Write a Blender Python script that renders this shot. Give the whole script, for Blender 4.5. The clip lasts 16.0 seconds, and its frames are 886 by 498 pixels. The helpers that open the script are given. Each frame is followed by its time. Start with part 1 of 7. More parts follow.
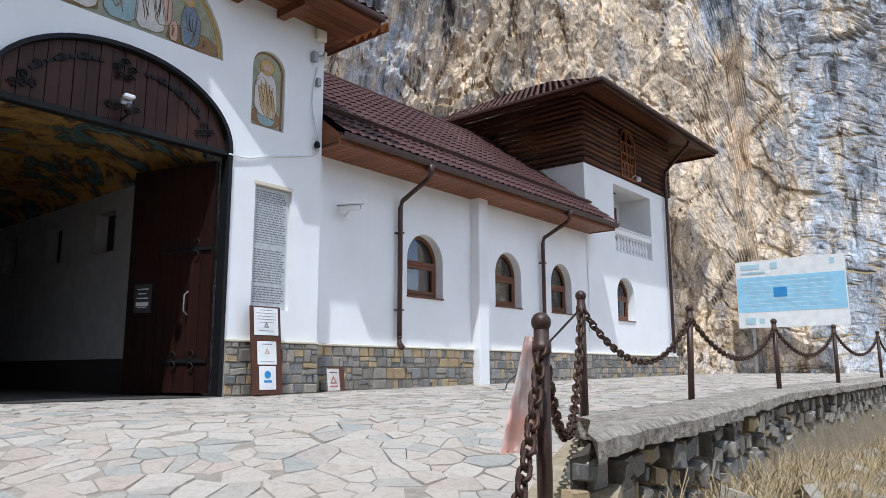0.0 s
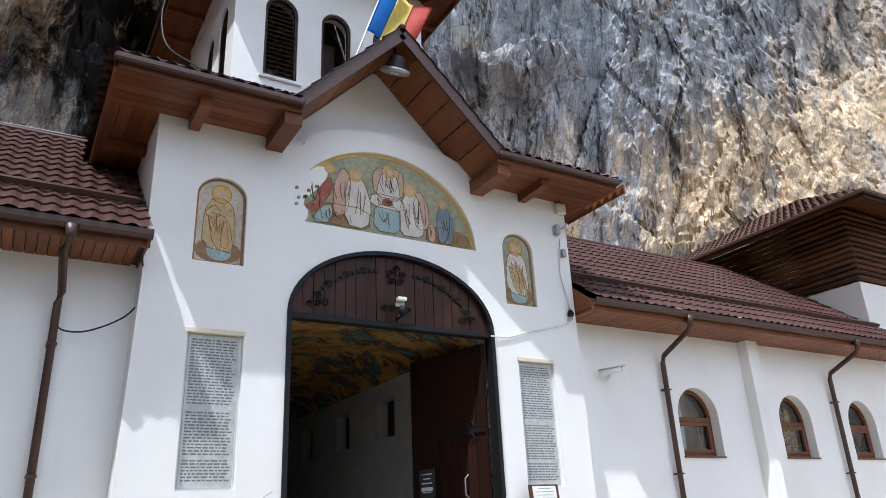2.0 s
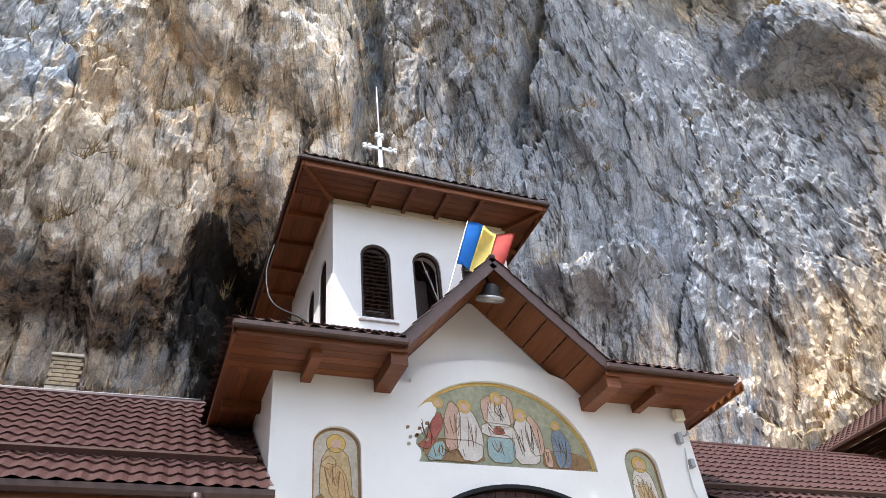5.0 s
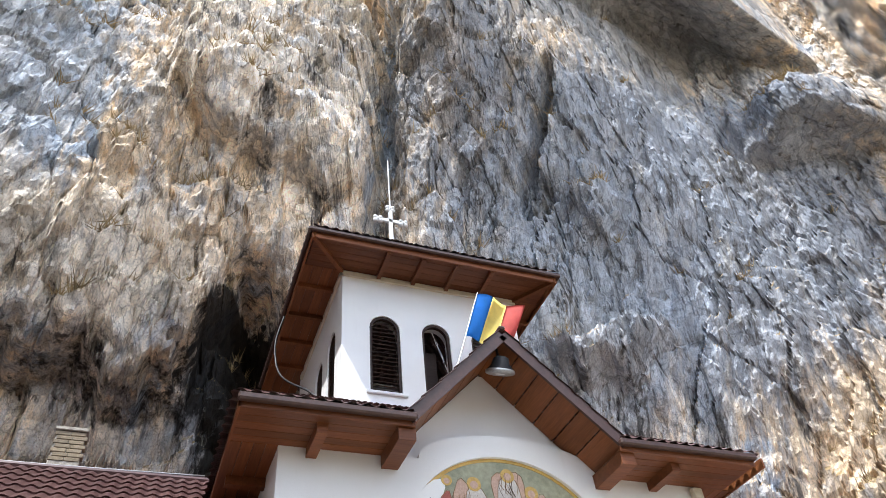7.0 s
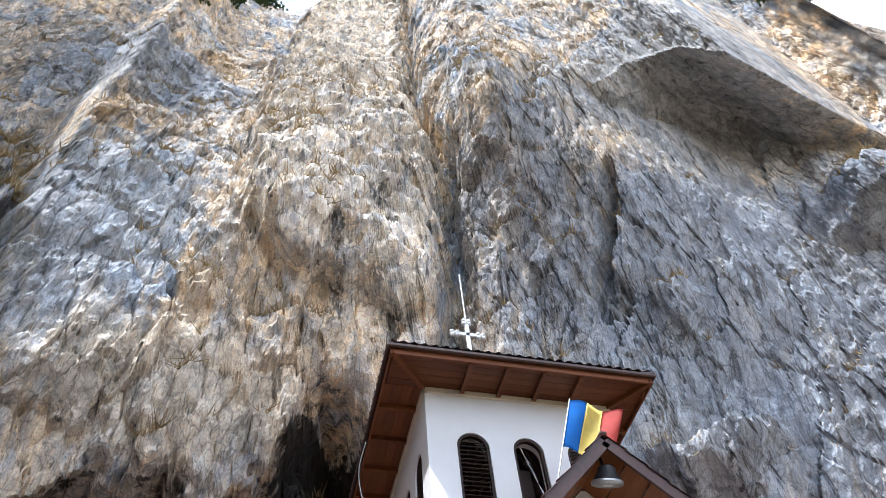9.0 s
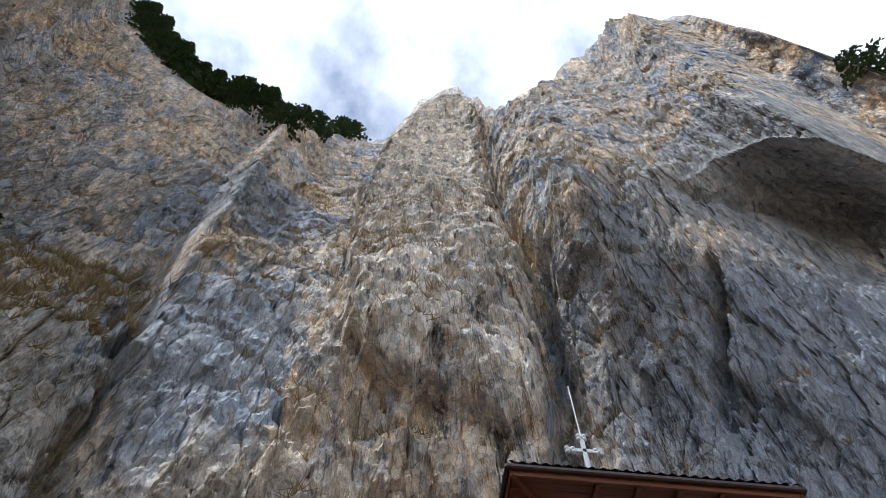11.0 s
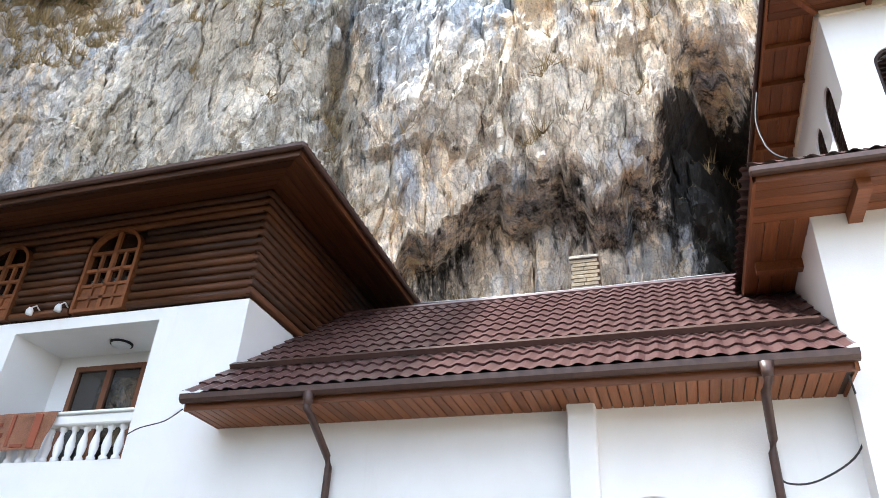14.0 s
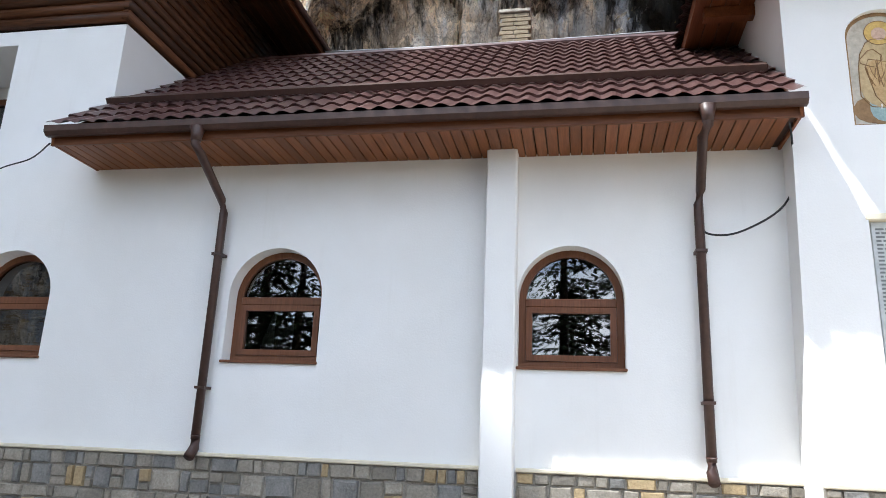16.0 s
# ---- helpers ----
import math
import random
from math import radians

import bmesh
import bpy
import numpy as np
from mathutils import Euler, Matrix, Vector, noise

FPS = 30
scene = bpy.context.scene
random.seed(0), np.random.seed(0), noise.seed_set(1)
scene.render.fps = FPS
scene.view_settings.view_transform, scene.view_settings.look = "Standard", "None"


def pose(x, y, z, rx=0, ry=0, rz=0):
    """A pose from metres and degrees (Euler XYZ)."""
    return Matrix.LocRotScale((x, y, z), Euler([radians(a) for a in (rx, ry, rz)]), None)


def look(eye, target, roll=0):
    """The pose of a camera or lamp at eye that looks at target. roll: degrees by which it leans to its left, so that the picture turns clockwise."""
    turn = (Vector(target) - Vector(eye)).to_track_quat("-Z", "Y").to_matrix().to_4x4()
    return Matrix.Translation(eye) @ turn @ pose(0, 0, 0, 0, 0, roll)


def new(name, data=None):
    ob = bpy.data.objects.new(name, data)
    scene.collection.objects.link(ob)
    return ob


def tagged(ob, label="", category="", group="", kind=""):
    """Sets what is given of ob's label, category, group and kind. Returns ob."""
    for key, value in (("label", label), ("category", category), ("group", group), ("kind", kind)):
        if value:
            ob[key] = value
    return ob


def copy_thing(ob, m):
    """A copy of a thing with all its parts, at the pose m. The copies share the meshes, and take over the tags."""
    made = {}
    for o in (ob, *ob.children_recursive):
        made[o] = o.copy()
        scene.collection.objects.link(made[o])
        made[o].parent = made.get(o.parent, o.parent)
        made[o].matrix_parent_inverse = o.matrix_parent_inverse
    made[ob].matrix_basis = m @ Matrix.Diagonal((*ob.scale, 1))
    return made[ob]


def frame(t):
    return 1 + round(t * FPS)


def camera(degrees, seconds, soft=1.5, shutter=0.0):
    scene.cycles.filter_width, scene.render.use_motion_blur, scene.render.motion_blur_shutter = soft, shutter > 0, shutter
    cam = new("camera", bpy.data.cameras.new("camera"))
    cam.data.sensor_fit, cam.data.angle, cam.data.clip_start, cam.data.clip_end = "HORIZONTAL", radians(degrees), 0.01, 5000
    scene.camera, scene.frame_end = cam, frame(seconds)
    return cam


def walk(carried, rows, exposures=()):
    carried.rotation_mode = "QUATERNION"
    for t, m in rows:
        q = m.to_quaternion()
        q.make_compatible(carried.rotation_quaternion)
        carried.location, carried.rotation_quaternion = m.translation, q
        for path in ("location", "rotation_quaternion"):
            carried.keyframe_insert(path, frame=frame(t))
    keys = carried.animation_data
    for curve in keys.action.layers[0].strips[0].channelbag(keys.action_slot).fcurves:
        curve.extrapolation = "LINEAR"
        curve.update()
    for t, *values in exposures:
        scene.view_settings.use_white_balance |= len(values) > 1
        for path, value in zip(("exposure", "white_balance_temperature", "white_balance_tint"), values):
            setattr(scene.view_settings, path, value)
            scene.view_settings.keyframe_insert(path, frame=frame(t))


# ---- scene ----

cam = camera(62.9, 16.0, soft=0.7)
PATH = [
    (0, (8.012, -3.562, 0.322), (6.753, -2.043, 0.653), -0.1),
    (0.5, (7.932, -3.59, 0.42), (6.479, -2.289, 0.865), -0.3),
    (1, (7.957, -3.655, 0.481), (6.409, -2.505, 1.01), -0.8),
    (1.5, (8.076, -3.816, 0.651), (6.512, -2.752, 1.3), -1.7),
    (2, (8.056, -3.891, 0.66), (6.461, -2.923, 1.383), -2.7),
    (2.5, (8.068, -3.96, 0.711), (6.472, -3.093, 1.549), -2.7),
    (3, (8.082, -3.992, 0.751), (6.503, -3.196, 1.686), -4.2),
    (3.5, (8.051, -4.05, 0.758), (6.487, -3.301, 1.754), -4.7),
    (4, (8.066, -4.068, 0.782), (6.531, -3.368, 1.855), -4.5),
    (4.5, (8.04, -4.088, 0.814), (6.551, -3.414, 1.967), -5.2),
    (4.7, (8.042, -4.129, 0.827), (6.583, -3.458, 2.02), -6.0),
    (6.8, (8.054, -4.083, 0.844), (6.740, -3.471, 2.223), -6.8),
    (7, (8.028, -4.072, 0.847), (6.725, -3.471, 2.24), -6.7),
    (7.5, (7.974, -4.035, 0.889), (6.711, -3.476, 2.336), -7.8),
    (8, (7.89, -4.02, 0.914), (6.618, -3.503, 2.367), -7.1),
    (8.5, (7.711, -4.07, 0.869), (6.521, -3.641, 2.419), -5.9),
    (9, (7.495, -4.072, 1.025), (6.392, -3.706, 2.652), -6.8),
    (9.2, (7.49, -4.08, 1.06), (6.451, -3.737, 2.734), -7.2),
    (11.3, (7.23, -4.404, 1.321), (6.364, -4.337, 3.122), -1.0),
    (11.5, (7.249, -4.405, 1.303), (6.355, -4.397, 3.092), -0.5),
    (12, (7.248, -4.439, 1.224), (6.081, -4.589, 2.841), 0.8),
    (12.5, (7.238, -4.446, 1.172), (5.957, -4.743, 2.679), 3.1),
    (13, (7.231, -4.44, 1.13), (5.857, -4.815, 2.535), 2.4),
    (13.5, (7.21, -4.442, 1.063), (5.709, -4.939, 2.288), 3.4),
    (14, (7.132, -4.457, 1.019), (5.515, -5.014, 2.056), 3.3),
    (14.5, (6.936, -4.55, 1.023), (5.249, -5.139, 1.922), 3.7),
    (15, (6.694, -4.619, 0.985), (4.93, -5.234, 1.699), 3.1),
    (15.6, (6.335, -4.698, 0.979), (4.495, -5.274, 1.51), 2.6),
    (16, (6.202, -4.649, 0.892), (4.308, -5.023, 1.412), 2.5),
]
EXPOSURES = [(0.0, 0.15, 5600, 10), (1.5, 0.32, 5850, 10), (3.5, 0.95, 6200, 11), (7.5, 1.05, 6020, 10.5), (9.0, 0.96, 5880, 10.5), (11.3, -0.18, 5800, 10), (11.8, 0.0, 5700, 8), (12.1, 0.35, 5500, 7), (12.5, 1.0, 5600, 9), (13.2, 1.5, 5900, 9), (14.0, 1.82, 6000, 8), (15.0, 1.6, 6150, 8.5), (16.0, 1.22, 6050, 8)]
walk(cam, [(t, look(eye, target, roll)) for t, eye, target, roll in PATH], EXPOSURES)

# ---- world, sun ----
SUN = Vector((0.286, -0.48, 1.0)).normalized()
world = bpy.data.worlds.new("sky")
scene.world = world
world.use_nodes = True
wn, wl = world.node_tree.nodes, world.node_tree.links
wn.clear()
sky = wn.new("ShaderNodeTexSky")
sky.sky_type, sky.sun_disc = "NISHITA", False
sky.sun_elevation = math.asin(SUN.z)
sky.sun_rotation = math.atan2(SUN.x, SUN.y)
sky.altitude, sky.air_density, sky.dust_density = 1600, 1.0, 1.2
w_co = wn.new("ShaderNodeTexCoord")
w_map = wn.new("ShaderNodeMapping")
w_map.inputs["Scale"].default_value = (1.0, 1.0, 1.6)
w_noise = wn.new("ShaderNodeTexNoise")
w_noise.inputs["Scale"].default_value, w_noise.inputs["Detail"].default_value = 2.3, 7.0
w_noise.inputs["Roughness"].default_value = 0.55
w_ramp = wn.new("ShaderNodeValToRGB")
w_ramp.color_ramp.elements[0].position, w_ramp.color_ramp.elements[1].position = 0.42, 0.60
w_mix = wn.new("ShaderNodeMix")
w_mix.data_type = "RGBA"
w_mix.inputs[7].default_value = (11.5, 11.8, 12.3, 1)
w_back = wn.new("ShaderNodeBackground")
w_back.inputs["Strength"].default_value = 0.15
w_out = wn.new("ShaderNodeOutputWorld")
wl.new(w_co.outputs["Generated"], w_map.inputs["Vector"])
wl.new(w_map.outputs["Vector"], w_noise.inputs["Vector"])
wl.new(w_noise.outputs["Fac"], w_ramp.inputs["Fac"])
wl.new(w_ramp.outputs["Color"], w_mix.inputs["Factor"])
wl.new(sky.outputs["Color"], w_mix.inputs[6])
wl.new(w_mix.outputs[2], w_back.inputs["Color"])
wl.new(w_back.outputs["Background"], w_out.inputs["Surface"])
sun_data = bpy.data.lights.new("sun", "SUN")
sun_data.energy, sun_data.angle, sun_data.color = 3.4, radians(0.55), (1.0, 0.965, 0.91)
sun_ob = new("sun", sun_data)
sun_ob.matrix_world = look(SUN * 60, (0, 0, 0))

# ---- materials ----
def mat(name, rough=0.6, metal=0.0, spec=0.5):
    m = bpy.data.materials.new(name)
    m.use_nodes = True
    b = m.node_tree.nodes["Principled BSDF"]
    b.inputs["Roughness"].default_value, b.inputs["Metallic"].default_value = rough, metal
    b.inputs["Specular IOR Level"].default_value = spec
    return m, m.node_tree.nodes, m.node_tree.links, b


def coords(n, l, scale=(1, 1, 1), kind="Object"):
    """Texture coordinates in metres, stretched by scale."""
    if kind == "World":
        src = n.new("ShaderNodeNewGeometry").outputs["Position"]
    elif kind == "wall":
        at = n.new("ShaderNodeAttribute")
        at.attribute_name = kind
        src = at.outputs["Vector"]
    else:
        src = n.new("ShaderNodeTexCoord").outputs[kind]
    mp = n.new("ShaderNodeMapping")
    mp.inputs["Scale"].default_value = scale
    l.new(src, mp.inputs["Vector"])
    return mp.outputs["Vector"]


def tex_noise(n, l, vec, scale, detail=5.0, rough=0.55, distort=0.0):
    t = n.new("ShaderNodeTexNoise")
    t.inputs["Scale"].default_value, t.inputs["Detail"].default_value = scale, detail
    t.inputs["Roughness"].default_value, t.inputs["Distortion"].default_value = rough, distort
    l.new(vec, t.inputs["Vector"])
    return t.outputs["Fac"]


def ramp(n, l, fac, stops):
    r = n.new("ShaderNodeValToRGB")
    e = r.color_ramp.elements
    while len(e) < len(stops):
        e.new(0.5)
    for k, (p, c) in enumerate(stops):
        e[k].position = p
        e[k].color = (*c, 1) if len(c) == 3 else c
    l.new(fac, r.inputs["Fac"])
    return r.outputs["Color"]


def mixed(n, l, fac, a, b, blend="MIX"):
    m = n.new("ShaderNodeMix")
    m.data_type, m.blend_type = "RGBA", blend
    for value, slot in ((fac, 0), (a, 6), (b, 7)):
        if isinstance(value, (int, float)):
            m.inputs[slot].default_value = value
        elif isinstance(value, tuple):
            m.inputs[slot].default_value = (*value, 1)
        else:
            l.new(value, m.inputs[slot])
    return m.outputs[2]


def bump(n, l, b, height, strength=0.3, distance=0.01):
    k = n.new("ShaderNodeBump")
    k.inputs["Strength"].default_value, k.inputs["Distance"].default_value = strength, distance
    l.new(height, k.inputs["Height"])
    l.new(k.outputs["Normal"], b.inputs["Normal"])


def grey(v):
    return (v, v, v)


def speckled(name, dark, light, scale=8.0, rough=0.7, metal=0.0, strength=0.3, stretch=(1, 1, 1), by_piece=0.0, fine=6.0, distance=0.01, kind="World", spec=0.4, depth=0.45):
    """A surface whose colour wanders between two tones at two scales, with fine relief; by_piece: how far single pieces differ."""
    m, n, l, b = mat(name, rough, metal, spec)
    v = coords(n, l, stretch, kind)
    big, small = tex_noise(n, l, v, scale), tex_noise(n, l, v, scale * fine, 6.0, 0.65)
    c = mixed(n, l, ramp(n, l, big, [(0.3, grey(0)), (0.7, grey(1))]), dark, light)
    c = mixed(n, l, depth, c, ramp(n, l, small, [(0.3, tuple(0.6 * x for x in dark)), (0.7, tuple(min(1, 1.15 * x) for x in light))]))
    if by_piece:
        info = n.new("ShaderNodeObjectInfo").outputs["Random"]
        isl = n.new("ShaderNodeNewGeometry").outputs["Random Per Island"]
        add = n.new("ShaderNodeMath")
        add.operation = "ADD"
        l.new(info, add.inputs[0])
        l.new(isl, add.inputs[1])
        fr = n.new("ShaderNodeMath")
        fr.operation = "FRACT"
        l.new(add.outputs[0], fr.inputs[0])
        c = mixed(n, l, 1.0, c, ramp(n, l, fr.outputs[0], [(0, grey(1 - by_piece)), (1, grey(1.0))]), "MULTIPLY")
    l.new(c, b.inputs["Base Color"])
    bump(n, l, b, small, strength, distance)
    return m


def plaster():
    m, n, l, b = mat("white_plaster", 0.85, 0, 0.25)
    v = coords(n, l, kind="World")
    big = tex_noise(n, l, v, 0.9, 4)
    drip = tex_noise(n, l, coords(n, l, (6, 6, 0.5), "World"), 1.0, 5, 0.6)
    fine = tex_noise(n, l, v, 60, 4)
    c = mixed(n, l, ramp(n, l, big, [(0.35, grey(0)), (0.75, grey(1))]), (0.80, 0.795, 0.78), (0.86, 0.86, 0.855))
    c = mixed(n, l, ramp(n, l, drip, [(0.62, grey(0)), (0.85, grey(0.16))]), c, (0.55, 0.52, 0.46))
    l.new(c, b.inputs["Base Color"])
    mix = n.new("ShaderNodeMath")
    mix.operation = "ADD"
    l.new(fine, mix.inputs[0])
    l.new(tex_noise(n, l, v, 9, 3), mix.inputs[1])
    bump(n, l, b, mix.outputs[0], 0.25, 0.008)
    return m


def cliff_rock():
    """Limestone: grey-blue and ochre beds, tall water streaks, dark soot and lichen, some shade in the colour."""
    m, n, l, b = mat("limestone", 0.9, 0, 0.2)
    flat = coords(n, l, (1, 1, 1), "wall")
    tall = coords(n, l, (1, 1, 0.30), "wall")
    tone = tex_noise(n, l, coords(n, l, (1, 1, 0.5), "wall"), 0.17, 6, 0.62, 0.3)
    patch = tex_noise(n, l, tall, 0.30, 9, 0.66, 0.3)
    blue = tex_noise(n, l, tall, 0.42, 9, 0.68, 0.3)
    streak = tex_noise(n, l, coords(n, l, (1, 1, 0.14), "wall"), 1.7, 10, 0.72, 0.15)
    grain = tex_noise(n, l, flat, 5, 10, 0.78, 0.5)
    speck = tex_noise(n, l, flat, 26, 5, 0.7, 0.3)
    c = mixed(n, l, ramp(n, l, patch, [(0.46, grey(0)), (0.53, grey(1))]), (0.46, 0.455, 0.445), (0.78, 0.62, 0.44))
    c = mixed(n, l, ramp(n, l, blue, [(0.51, grey(0)), (0.56, grey(0.9))]), c, (0.33, 0.40, 0.49))
    c = mixed(n, l, ramp(n, l, tone, [(0.47, grey(0)), (0.62, grey(0.8))]), c, (0.72, 0.565, 0.39))
    pale = tex_noise(n, l, tall, 0.7, 9, 0.72, 0.3)
    c = mixed(n, l, ramp(n, l, pale, [(0.55, grey(0)), (0.60, grey(0.9))]), c, (0.76, 0.71, 0.645))
    rib = n.new("ShaderNodeAttribute")
    rib.attribute_name = "cream"
    bright = n.new("ShaderNodeMath")
    bright.operation = "MULTIPLY_ADD"
    bright.inputs[1].default_value = 0.26
    l.new(rib.outputs["Fac"], bright.inputs[0])
    l.new(tex_noise(n, l, tall, 0.8, 7, 0.65, 0.8), bright.inputs[2])
    c = mixed(n, l, ramp(n, l, bright.outputs[0], [(0.54, grey(0)), (0.70, grey(0.94))]), c, (0.84, 0.76, 0.65))
    # beds and stains that hold to one stretch of the wall, two greys taking in shade
    for centre, size, tone_c, lo, hi, top in (
        ((-3.5, -3.0, 27), (8, 4.2, 17), (0.82, 0.75, 0.66), 0.68, 0.86, 0.9),
        ((4.0, 21.0, 9.0), (6, 5, 10), (0.40, 0.435, 0.485), 0.50, 0.68, 0.9),
        ((-3.6, 17.0, 6.0), (9, 7.5, 9.5), (0.78, 0.61, 0.42), 0.50, 0.68, 0.9),
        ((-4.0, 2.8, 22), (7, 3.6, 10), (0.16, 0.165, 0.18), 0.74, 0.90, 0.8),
        # blue-grey wall, darkened further in place of the overhang's shade
        ((-3.5, 11.0, 18), (9, 9, 8), (0.27, 0.30, 0.35), 0.50, 0.72, 0.88),
        # the face's own grey, toned down to offset the sun on it
        ((-2.4, 10.5, 30), (8, 9, 9), (0.36, 0.37, 0.38), 0.60, 0.82, 0.85),
        ((-4.5, -10.0, 19), (8, 5, 10), (0.36, 0.41, 0.47), 0.74, 0.92, 0.75),
        ((-5.0, -6.5, 12.6), (6, 4.5, 3.2), (0.70, 0.61, 0.49), 0.70, 0.92, 0.8),
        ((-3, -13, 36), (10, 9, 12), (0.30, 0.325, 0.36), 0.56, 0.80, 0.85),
        ((-4.5, -16, 13), (9, 6.5, 9), (0.47, 0.43, 0.355), 0.56, 0.78, 0.75),
        ((-5.0, 5.5, 13), (6, 6, 7), (0.36, 0.40, 0.46), 0.60, 0.82, 0.8),
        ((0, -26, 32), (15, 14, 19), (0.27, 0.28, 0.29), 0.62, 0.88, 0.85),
    ):
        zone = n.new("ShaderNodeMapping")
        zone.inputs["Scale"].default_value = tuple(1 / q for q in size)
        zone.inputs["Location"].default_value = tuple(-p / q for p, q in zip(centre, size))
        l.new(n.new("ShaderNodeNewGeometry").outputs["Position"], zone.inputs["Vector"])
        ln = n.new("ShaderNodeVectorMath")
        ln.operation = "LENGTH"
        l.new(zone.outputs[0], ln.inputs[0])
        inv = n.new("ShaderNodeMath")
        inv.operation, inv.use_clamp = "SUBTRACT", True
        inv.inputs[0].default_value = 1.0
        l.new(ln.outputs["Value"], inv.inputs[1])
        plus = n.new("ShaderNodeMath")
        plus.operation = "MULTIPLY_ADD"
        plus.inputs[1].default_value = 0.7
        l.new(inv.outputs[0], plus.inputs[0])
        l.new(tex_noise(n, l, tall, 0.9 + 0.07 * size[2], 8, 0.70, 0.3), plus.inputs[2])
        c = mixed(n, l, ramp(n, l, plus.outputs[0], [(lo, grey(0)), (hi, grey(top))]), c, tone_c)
    c = mixed(n, l, ramp(n, l, streak, [(0.575, grey(0)), (0.63, grey(0.88))]), c, (0.10, 0.095, 0.09))
    c = mixed(n, l, 0.85, c, ramp(n, l, grain, [(0.30, grey(0.25)), (0.43, grey(0.98)), (0.70, grey(1.3))]), "MULTIPLY")
    c = mixed(n, l, 0.95, c, ramp(n, l, speck, [(0.30, grey(0.3)), (0.44, grey(1.0)), (0.7, grey(1.3))]), "MULTIPLY")
    # broken faces: a warped net of cracks at two sizes
    nz = n.new("ShaderNodeTexNoise")
    nz.inputs["Scale"].default_value, nz.inputs["Detail"].default_value = 1.1, 6
    l.new(flat, nz.inputs["Vector"])
    wob = n.new("ShaderNodeVectorMath")
    wob.operation = "MULTIPLY_ADD"
    wob.inputs[1].default_value = (0.8, 0.8, 0.8)
    l.new(nz.outputs["Color"], wob.inputs[0])
    l.new(coords(n, l, (1, 1, 0.55), "wall"), wob.inputs[2])
    facet = []
    for scale, wide in ((0.55, 0.022), (1.9, 0.045)):
        edge = n.new("ShaderNodeTexVoronoi")
        edge.feature = "DISTANCE_TO_EDGE"
        edge.inputs["Scale"].default_value = scale
        l.new(wob.outputs[0], edge.inputs["Vector"])
        c = mixed(n, l, 0.4, c, ramp(n, l, edge.outputs["Distance"], [(0.0, grey(0.15)), (wide, grey(1.0))]), "MULTIPLY")
        cell = n.new("ShaderNodeTexVoronoi")
        cell.distance = "CHEBYCHEV"
        cell.inputs["Scale"].default_value = scale * 1.6
        l.new(wob.outputs[0], cell.inputs["Vector"])
        facet.append(cell.outputs["Distance"])
        tint = n.new("ShaderNodeSeparateColor")
        l.new(cell.outputs["Color"], tint.inputs[0])
        c = mixed(n, l, 1.0, c, ramp(n, l, tint.outputs[0], [(0, grey(0.78)), (1, grey(1.22))]), "MULTIPLY")
    # tall thin fractures, thick in some stretches and absent in others
    thin = n.new("ShaderNodeMapping")
    thin.inputs["Scale"].default_value = (1, 1, 0.42)
    l.new(wob.outputs[0], thin.inputs["Vector"])
    crack = n.new("ShaderNodeTexVoronoi")
    crack.feature = "DISTANCE_TO_EDGE"
    crack.inputs["Scale"].default_value = 3.4
    l.new(thin.outputs[0], crack.inputs["Vector"])
    where = ramp(n, l, tex_noise(n, l, tall, 0.8, 5, 0.6), [(0.48, grey(0)), (0.66, grey(0.7))])
    c = mixed(n, l, where, c, mixed(n, l, 1.0, c, ramp(n, l, crack.outputs["Distance"], [(0.0, grey(0.10)), (0.05, grey(1.0))]), "MULTIPLY"))
    # soot streaks in the cave mouth and over its lip, with the recess's shade painted in
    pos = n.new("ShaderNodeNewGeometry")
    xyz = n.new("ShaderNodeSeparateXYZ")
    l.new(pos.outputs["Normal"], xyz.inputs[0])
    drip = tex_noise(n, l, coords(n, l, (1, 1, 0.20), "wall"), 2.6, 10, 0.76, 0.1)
    soot_shade_at = n.new("ShaderNodeAttribute")
    soot_shade_at.attribute_name = "soot_shade"
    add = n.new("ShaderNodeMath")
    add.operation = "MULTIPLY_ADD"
    l.new(soot_shade_at.outputs["Fac"], add.inputs[0])
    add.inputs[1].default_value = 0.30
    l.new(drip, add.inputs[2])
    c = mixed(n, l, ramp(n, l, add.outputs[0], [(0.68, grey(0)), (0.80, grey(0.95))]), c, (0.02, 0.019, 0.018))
    # dry grass on the ledges
    grass = n.new("ShaderNodeMath")
    grass.operation = "MULTIPLY_ADD"
    l.new(xyz.outputs[2], grass.inputs[0])
    grass.inputs[1].default_value = 0.55
    l.new(tex_noise(n, l, flat, 1.3, 6, 0.7), grass.inputs[2])
    c = mixed(n, l, ramp(n, l, grass.outputs[0], [(0.74, grey(0)), (0.88, grey(0.9))]), c, (0.30, 0.215, 0.10))
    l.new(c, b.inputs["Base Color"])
    h = n.new("ShaderNodeMath")
    h.operation = "ADD"
    l.new(facet[0], h.inputs[0])
    l.new(tex_noise(n, l, coords(n, l, (1, 1, 0.5), "wall"), 3.0, 10, 0.62, 0.6), h.inputs[1])
    h2 = n.new("ShaderNodeMath")
    h2.operation = "MULTIPLY_ADD"
    h2.inputs[1].default_value = 0.45
    l.new(facet[1], h2.inputs[0])
    l.new(h.outputs[0], h2.inputs[2])
    bump(n, l, b, h2.outputs[0], 1.0, 0.15)
    return m


